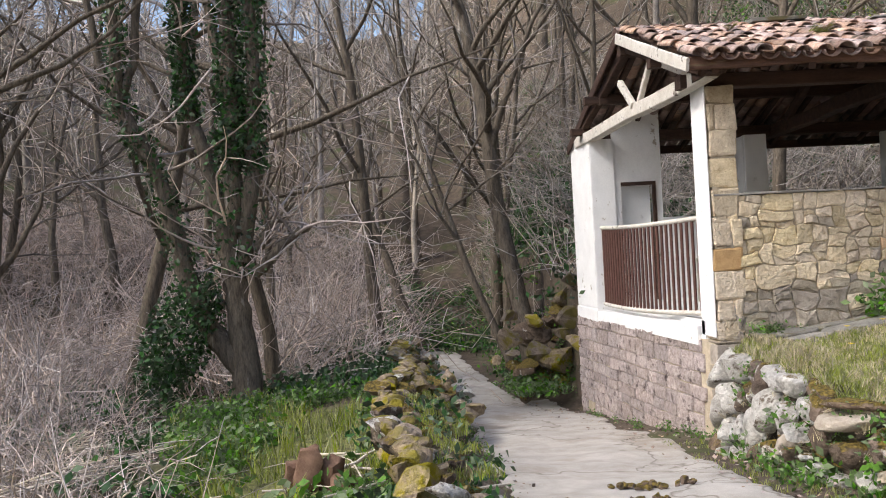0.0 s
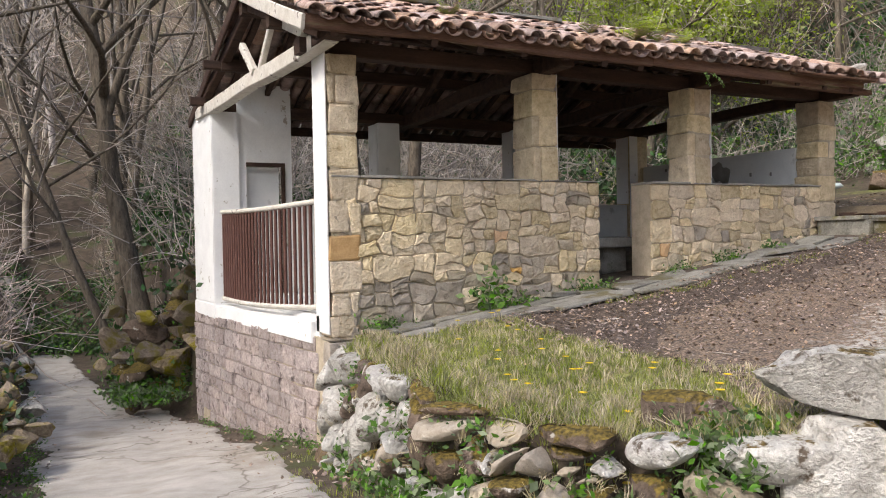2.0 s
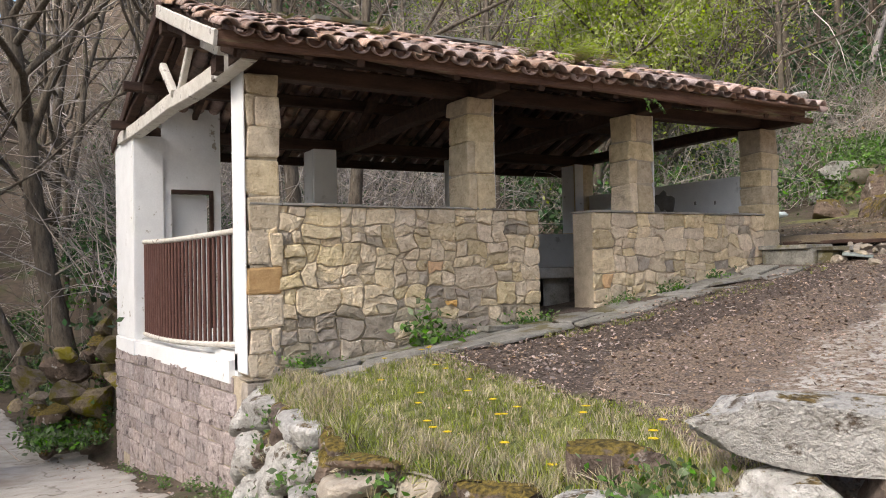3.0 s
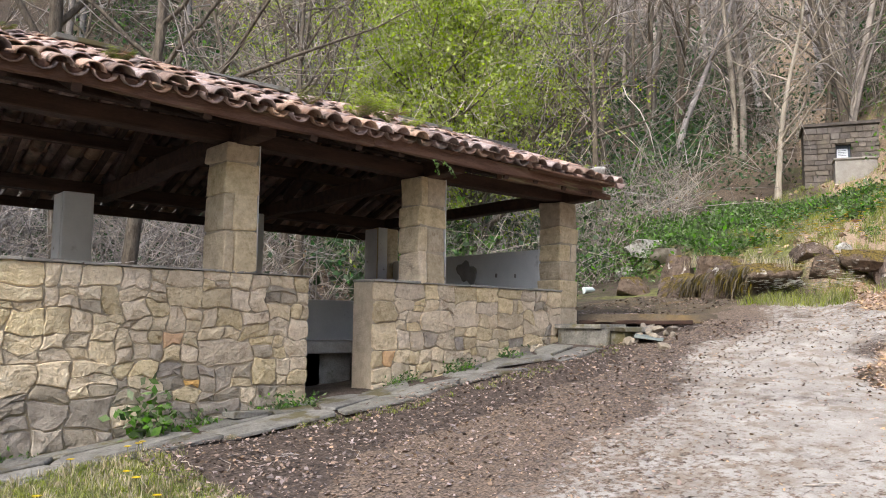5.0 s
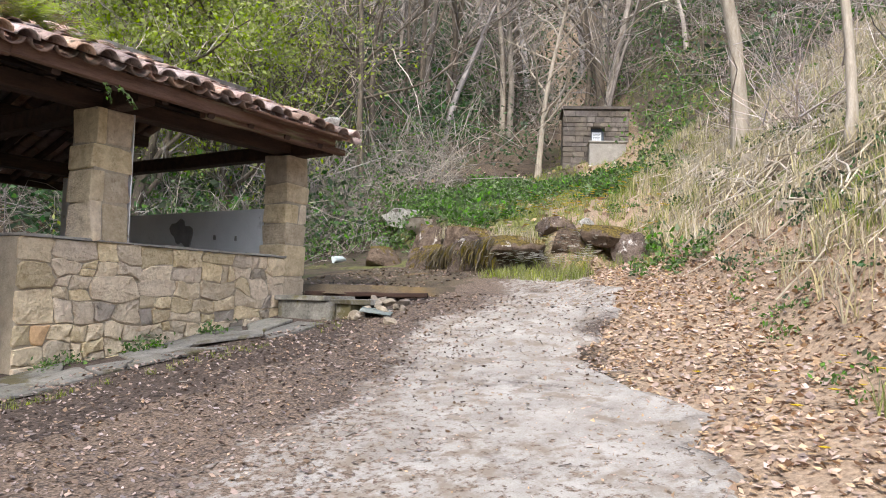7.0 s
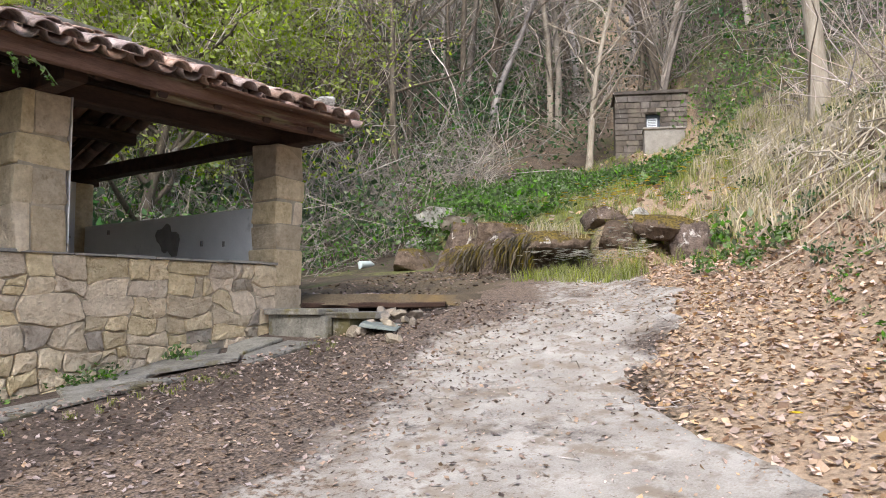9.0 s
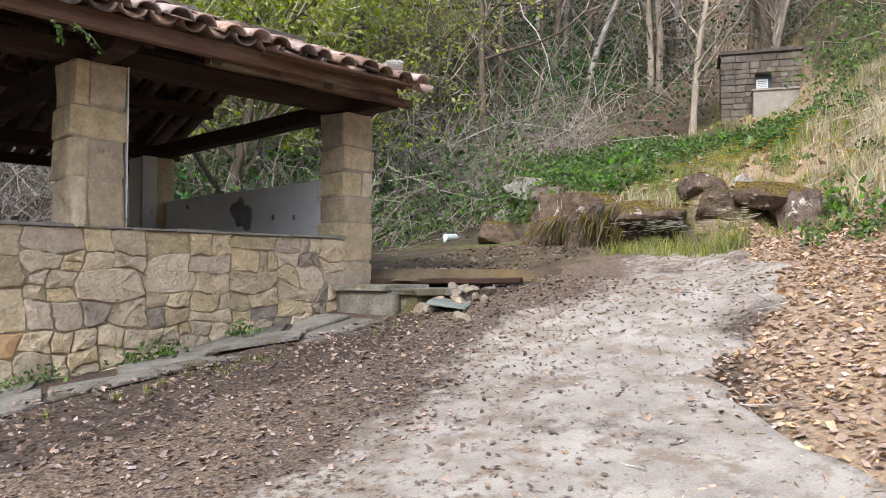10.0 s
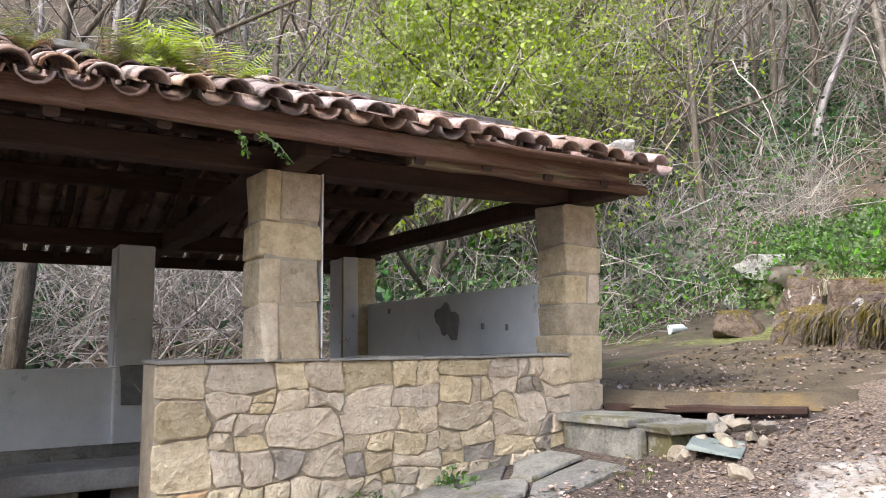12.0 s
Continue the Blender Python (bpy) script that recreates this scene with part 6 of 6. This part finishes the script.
scatter("spring_bush", "bright grass clump beside the pool", LONGTUFT, pick(160, 52, 15.8, 17.2, 6.9, 8.4, lambda x, y, g: bank_side(x, y) < -0.9), "grass", 193, 0.35, 0.75, "grass")
scatter("mound_ivy", "ferns and ivy on the mossy mound", LEAFY, pick(90, 19, 3.8, 5.0, 15.0, 17.8, lambda x, y, g: True), "green_leaf", 178, 0.6, 1.4, lift=0.25)
scatter("slope_herbs", "carpet of green herbs below the hut", LEAFY, pick(900, 20, 15.5, 28.5, 6.5, 15.5, lambda x, y, g: bank_side(x, y) < 1.2 and (x - 16.9) * 0.83 - (y - 8.0) * 0.55 > 0.1 and noise.noise((x * 0.5, y * 0.5, 8)) > 0.0 - 0.08 * (y - 10)), "green_leaf", 179, 0.5, 1.5)
scatter("slope_litter", "dead leaves and stalks among the slope herbs", FALLEN_FAR, pick(1500, 72, 16.5, 32, 4, 17, lambda x, y, g: bank_side(x, y) < 2.5 and (x - 16.9) * 0.83 - (y - 8.0) * 0.55 > 0.3), "litter", 208, 0.8, 1.6, "fallen leaves", 0.02, 0.5)
scatter("slope_grass", "yellow-green grass on the spring slope", LONGTUFT, pick(2600, 21, 16.2, 36, 3.5, 15, lambda x, y, g: -3.4 < bank_side(x, y) < (0.9 if x < 26 else 4) and x > 16.9 and (x - 16.9) * 0.83 - (y - 8.0) * 0.55 > 0.25), "grass", 180, 0.3, 0.7, "grass")
scatter("bank_grass", "dry grass and stalks on the cut bank", LONGTUFT, pick(2600, 22, 7.5, 27, -6, 10, lambda x, y, g: 0.3 < bank_side(x, y) < 6 and noise.noise((x * 0.8, y * 0.8, 4)) > -0.35), "dry_grass", 181, 0.5, 1.3, "grass")
scatter("bank_green", "green grass patches on the cut bank", LONGTUFT, pick(1100, 65, 8, 27, -3, 10, lambda x, y, g: -0.1 < bank_side(x, y) < 4 and noise.noise((x * 0.6, y * 0.6, 12)) > 0.02), "grass", 202, 0.4, 0.9, "grass")
scatter("bank_weeds", "green weeds and ivy on the cut bank", LEAFY, pick(420, 23, 8, 24, -3, 9, lambda x, y, g: -0.2 < bank_side(x, y) < 4 and noise.noise((x * 0.7, y * 0.7, 3)) > -0.05), "green_leaf", 182, 0.25, 0.6)
scatter("bank_ivy", "dark ivy on the cut bank", IVYLOW, pick(170, 24, 9, 20, 0, 7, lambda x, y, g: 0.2 < bank_side(x, y) < 2.5 and noise.noise((x * 0.9, y * 0.9, 9)) > 0.1), "ivy", 183, 0.4, 0.9)
scatter("woodland_ivy", "ivy and brambles on the woodland floor", IVYLOW, pick(700, 25, 5, 22, 15.0, 26, lambda x, y, g: noise.noise((x * 0.4, y * 0.4, 5)) > -0.1), "ivy", 184, 1.2, 3.0)
scatter("meadow_ivy", "dark ivy and brambles under the trees", IVYLOW, pick(500, 26, -12, 1.5, 13.5, 26, lambda x, y, g: noise.noise((x * 0.4, y * 0.4, 7)) > -0.15), "ivy", 185, 1.2, 2.8)
scatter("lane_bank", "ivy and herbs on the slope at the bend of the lane", IVYLOW, pick(320, 55, 0.5, 8, 18, 32, lambda x, y, g: x > 4.4 or y > 26), "ivy", 194, 1.0, 2.6)
scatter("lane_bank", "green herbs on the slope at the bend of the lane", LEAFY, pick(240, 56, 0.5, 8, 17, 32, lambda x, y, g: x > 4.2 or y > 25), "green_leaf", 195, 0.8, 2.0)
scatter("foot_weeds", "green weeds at the foot of the front wall", LEAFY, pick(40, 27, 5.8, 12.6, 9.45, 9.66, lambda x, y, g: noise.noise((x * 1.1, 0, 4)) > 0.0), "green_leaf", 186, 0.3, 0.7)
scatter("nettles", "clump of nettles at the foot of the front wall", NETTLE, [(7.25, 9.33), (7.32, 9.42), (7.2, 9.45)], "green_leaf", 187, 0.8, 1.1)
scatter("bank_plants", "broad green plants at the edge of the leaf litter", NETTLE, pick(10, 28, 15.6, 18, 4.6, 6.6, lambda x, y, g: -0.6 < bank_side(x, y) < 0.7), "green_leaf", 188, 0.5, 0.9)
scatter("mud_grass", "grass along the flagstone edge", TUFT, pick(160, 29, 6, 12.9, 8.45, 8.85, lambda x, y, g: noise.noise((x * 0.8, y, 2)) > 0.05), "grass", 189, 0.25, 0.5, "grass")
scatter("verge_grass", "grass at the foot of the stone wall", TUFT, pick(150, 30, 4.4, 6.6, 4.0, 9.6, lambda x, y, g: -0.95 < x - edge_point(y) < -0.35), "grass", 190, 0.3, 0.6, "grass")


FALLEN = [fallen(200 + i, 0.022 + 0.003 * i) for i in range(8)]
scatter("leaf_litter", "dry tan leaves drifted along the foot of the bank", FALLEN, pick(15000, 31, 6.5, 18, 0.5, 7.5, lambda x, y, g: -1.7 + 0.4 * noise.noise((x, y, 0)) < bank_side(x, y) < 0.9 and g.random() < 1.1 - 0.4 * abs(bank_side(x, y) + 0.4)), "litter", 210, 0.5, 1.1, "fallen leaves", 0.016, 0.4)
scatter("leaf_litter", "dark wet leaves on the mud before the wash house", FALLEN, pick(12000, 32, 6.8, 14.5, 5.2, 8.9, lambda x, y, g: g.random() < 0.25 + 0.75 * step(5.8, 7.0, y - 0.08 * (x - 9))), "dark_litter", 211, 0.25, 0.75, "fallen leaves", 0.034, 0.35)
scatter("leaf_litter", "scattered dry leaves on the track", FALLEN, pick(5200, 33, 5, 15.5, 2.0, 7.5, lambda x, y, g: bank_side(x, y) < -1.0), "litter", 212, 0.14, 0.38, "fallen leaves", 0.034, 0.35)
scatter("leaf_litter", "dead leaves on the woodland floor", FALLEN, pick(3500, 34, 5.0, 22, 14.9, 22, lambda x, y, g: True), "litter", 213, 0.9, 1.9, "fallen leaves", 0.016, 0.4)
def pool_z(x, y):
    return max(1.90, float(land(x, y)) + 0.025) + 0.008


scatter("pool_litter", "wet leaf bits and grit on the spring pool floor", FALLEN, pick(1600, 73, 13.8, 17.4, 8.6, 11.4, lambda x, y, g: np.interp(x, (13.4, 14.5, 16.2, 18), (9.5, 8.1, 8.3, 10.1)) < y < np.interp(x, (13.4, 15, 18), (10.4, 12.0, 11.2))), "dark_litter", 209, 0.3, 0.9, "fallen leaves", 0.0, 0.3, pool_z)
scatter("leaf_litter", "dead leaves along the lane verges", FALLEN, pick(700, 35, 2.2, 5.4, 3.5, 16, lambda x, y, g: x < 2.9 or x > edge_point(y) - 1.2), "dark_litter", 214, 0.4, 1.0, "fallen leaves", 0.034, 0.35)


def sticks(name, label, n, seed, place, mat, lo, hi, r, along=None, high=0.12):
    g = np.random.default_rng(seed)
    out = []
    for x, y in pick(n, seed, *place):
        ln = g.uniform(lo, hi)
        a = g.uniform(0, 6.28) if along is None else along + g.normal(0, 0.75)
        d = np.array((math.cos(a), math.sin(a)))
        k = np.linspace(-0.5, 0.5, 6)
        px, py = x + d[0] * k * ln + g.normal(0, 0.03, 6), y + d[1] * k * ln + 0.06 * ln * np.sin(k * 5 + a) + g.normal(0, 0.03, 6)
        z = land(px, py)
        c = np.polyfit(k, z, 1)
        zz = np.maximum(z, np.polyval(c, k)) + g.uniform(0.01, high) + np.abs(g.normal(0, 0.8 * high)) * (k + 0.5)
        rr = r * g.uniform(0.5, 1.5)
        out.append(tube(np.stack([px, py, zz], -1), np.linspace(rr, rr * 0.4, 6), 5))
    v, f = join(out)
    return tagged(new(name, fast_mesh(name, v, f, mat, True)), label, "branches", kind="stuff")


sticks("cut_branches", "heaps of bleached cut branches on the bank", 1000, 221, (10, 24, -2, 9, lambda x, y, g: 1.0 < bank_side(x, y) < 5.5), "dry_stick", 0.5, 2.2, 0.011, 0.5)
sticks("cut_branches", "bleached branches slipping down the bank", 120, 222, (10, 22, 0, 8, lambda x, y, g: 0.4 < bank_side(x, y) < 4.5), "dry_stick", 0.4, 1.2, 0.009, -1.1)
sticks("twigs", "small twigs lying on the track", 90, 223, (7, 14.5, 3.6, 8.6, lambda x, y, g: bank_side(x, y) < -0.9), "grey_twig", 0.08, 0.36, 0.0035, None, 0.035)
sticks("fallen_branches", "fallen branches lying among the trees", 150, 224, (5, 24, 15, 26, lambda x, y, g: True), "grey_twig", 1.0, 3.5, 0.02)
sticks("fallen_branches", "fallen branches in the meadow brush", 120, 225, (-12, 1, 12.5, 26, lambda x, y, g: True), "grey_twig", 1.0, 4.0, 0.02)
sticks("meadow_sticks", "dead stalks and cut sticks lying in the meadow brush", 260, 227, (-7, 1, 4.0, 12.5, lambda x, y, g: not open_meadow(x + 0.1, y)), "dry_stick", 0.5, 1.8, 0.011, 0.3)
scatter("meadow_brambles", "dull green brambles in the meadow brush", LEAFY, pick(150, 71, -7, 0.5, 5, 14, lambda x, y, g: not open_meadow(x, y) and noise.noise((x * 0.8, y * 0.8, 14)) > 0), "ivy", 207, 0.6, 1.4)
sticks("wall_branches", "bleached branches lying across the mossy wall", 26, 226, (0.9, 2.0, 4.8, 8.5, lambda x, y, g: True), "dry_stick", 0.7, 1.8, 0.016, 1.1)


# flowers
def flower_arrays(petals, r, h):
    v, f = [], []
    for k in range(petals):
        a = 6.283 * k / petals
        o = len(v)
        c, s = math.cos(a), math.sin(a)
        v += [(0, 0, h), (c * r * 0.6 - s * r * 0.3, s * r * 0.6 + c * r * 0.3, h + r * 0.25), (c * r, s * r, h + r * 0.2), (c * r * 0.6 + s * r * 0.3, s * r * 0.6 - c * r * 0.3, h + r * 0.25)]
        f.append((o, o + 1, o + 2, o + 3))
    return np.array(v), np.array(f)


DANDELION, DAISY = flower_arrays(9, 0.033, 0.11), flower_arrays(6, 0.022, 0.14)
g = np.random.default_rng(230)
me = fast_mesh("bloom", *DANDELION, "yellow")
stalk = fast_mesh("stalk", *tube([(0, 0, -0.02), (0.004, 0, 0.06), (0, 0, 0.11)], [0.003] * 3, 4), "grass")
for x, y in pick(30, 36, 5.2, 8, 4.8, 8.8, lambda x, y, g: -0.2 < x - edge_point(y) < 1.1) + [(6.9, 8.75), (6.95, 8.8), (6.8, 8.7)]:
    fl = thing("dandelion", "yellow dandelion in the terrace grass", "flower", "dandelions", at=on_land(x, y))
    part("bloom", me, None, fl)
    part("stalk", stalk, None, fl)
scatter("daisies", "white daisies beside the spring ledge", [DAISY], pick(240, 37, 15.9, 17.4, 6.8, 8.4, lambda x, y, g: bank_side(x, y) < -0.8), "white_petal", 231, 1.2, 2.2, "flowers", 0.06)
scatter("yellow_flowers", "yellow flowers on the sunny slope", [DANDELION], pick(300, 38, 17.5, 28.5, 6.5, 13.5, lambda x, y, g: -2.2 < bank_side(x, y) < 0.8), "yellow", 232, 0.8, 1.7, "flowers", 0.05)
scatter("white_flowers", "white flowers on the sunny slope", [DAISY], pick(200, 39, 17.5, 23, 7.5, 12.5, lambda x, y, g: -3.0 < bank_side(x, y) < -0.5), "white_petal", 233, 0.8, 1.5, "flowers", 0.05)
scatter("bank_flowers", "yellow flowers at the foot of the bank", [DANDELION], pick(22, 40, 10, 16, 2.2, 6, lambda x, y, g: -1.0 < bank_side(x, y) < 0.2), "yellow", 234, 0.7, 1.2, "flowers")

# ferns and grass on the roof
def fern_arrays(seed, fronds, length):
    """Arching fern fronds with pairs of narrow leaflets."""
    g = np.random.default_rng(seed)
    vs, fs = [], []
    for _ in range(fronds):
        a, ln = g.uniform(0, 6.28), length * g.uniform(0.6, 1.15)
        out, up = np.array((math.cos(a), math.sin(a), 0)), np.array((0, 0, 1.0))
        side = np.array((-math.sin(a), math.cos(a), 0))
        bend = g.uniform(0.5, 1.1)
        for k in np.linspace(0.12, 1.0, 15):
            c = out * ln * 0.62 * k ** 1.3 + up * ln * (0.95 * k - bend * 0.55 * k * k)
            half = ln * 0.24 * math.sin(math.pi * min(1.0, 0.22 + 0.8 * (1 - k))) + 0.006
            w = ln * 0.040
            for d in (-1, 1):
                o = len(vs)
                tip = c + side * d * half + out * half * 0.35 - up * half * g.uniform(0.0, 0.35)
                vs += [c - out * w * 0.5, c + out * w * 0.5, tip + out * w * 0.2, tip - out * w * 0.2]
                fs.append((o, o + 1, o + 2, o + 3))
    return np.array(vs), np.array(fs)


for x, y, k, n in ((10.0, 9.72, 1.0, 11), (9.85, 9.95, 1.0, 10), (10.22, 9.55, 0.7, 12), (9.5, 9.6, 0.62, 14), (9.05, 9.9, 0.6, 10), (6.95, 9.8, 0.5, 12), (7.05, 10.0, 0.45, 10), (10.45, 9.5, 0.5, 9), (6.2, 10.7, 0.4, 8), (11.6, 10.2, 0.3, 7)):
    f = thing("roof_fern", "yellow-green fern growing between roof tiles", "fern", "ferns on the roof", at=(x, y, roof_z(y) + 0.16))
    f.scale = (k, k, k)
    part("fronds", fast_mesh("fronds", *fern_arrays(int(x * 100), n, 0.46), "spring_leaf" if k > 0.65 else "grass"), None, f)
    part("dead_fronds", fast_mesh("dead_fronds", *fern_arrays(int(x * 70), 4, 0.40), "litter"), None, f, "withered brown fronds")
for i, x in enumerate((10.08, 10.2)):
    f = thing("hanging_fern", "small fern hanging from the eaves board", "fern", "ferns under the eaves", at=(x, 9.0, 3.53))
    v, q = tube([(0, 0, 0), (0.05 + 0.08 * i, -0.03, -0.06), (0.07 + 0.15 * i, -0.03, -0.16)], [0.004, 0.003, 0.002], 4)
    part("stalk", fast_mesh("stalk", v, q, "green_leaf"), None, f)
    gg = np.random.default_rng(240 + i)
    k = gg.random(26)
    tagged(part("leaflets", fast_mesh("leaflets", *leaf_cards(gg, np.stack([0.01 + k * (0.06 + 0.14 * i), -0.03 + 0 * k, -0.16 * k], -1), 0.02, 0.012), "green_leaf"), None, f), kind="stuff")

# small things
rk = thing("roof_stone", "pale stone weighing down the last roof tiles", "stone", at=(13.28, 9.2, 3.88))
ob = part("rock", ROCKS["limestone"][3], None, rk)
ob.scale = (0.17, 0.14, 0.12)
dung = thing("dung", "dark horse droppings on the lane", "dung")
g = np.random.default_rng(250)
for cx, cy, n, s in ((3.66, 6.85, 16, 0.16), (3.45, 6.35, 3, 0.03), (3.62, 6.38, 3, 0.03), (2.95, 6.6, 1, 0.02)):
    for _ in range(n):
        x, y = cx + g.normal(0, s), cy + g.normal(0, s * 0.5)
        ob = put_rock(g, "dark_rock", (x, y, float(land(x, y)) + 0.045), tuple(g.uniform(0.025, 0.05, 3)), dung, "lump")
pk = thing("pink_cloth", "faded pink plastic sheet lying in the weeds", "rubbish", at=on_land(23.2, 15.0))
ob = part("sheet", rock_mesh(301, "pink", 0.35), None, pk)
ob.scale = (0.45, 0.3, 0.35)
bg = thing("plastic_bottle", "pale plastic bottle in the weeds by the pool", "rubbish", at=on_land(18.5, 13.4))
v, q = tube([(0, 0, 0), (0.02, 0, 0.09), (0.3, 0, 0.1), (0.36, 0, 0.1), (0.4, 0, 0.1)], [0.02, 0.07, 0.07, 0.03, 0.025], 9)
part("bottle", fast_mesh("bottle", v, q, "litter_bag", True), None, bg)
logs = thing("stump", "broken weathered stump with split sides beside the wall", "stump", at=on_land(0.95, 7.3))
for i, (x, y, h, r) in enumerate(((0, 0, 0.20, 0.11), (0.16, 0.03, 0.15, 0.09), (-0.13, 0.05, 0.13, 0.08), (0.28, -0.05, 0.08, 0.08))):
    ob = part("split_piece", block_mesh(500 + i, "rust"), None, logs)
    ob.location, ob.scale, ob.rotation_euler = (x, y, h * 0.8), (r, r, h), (0.05 * i, 0.08, i * 0.9)
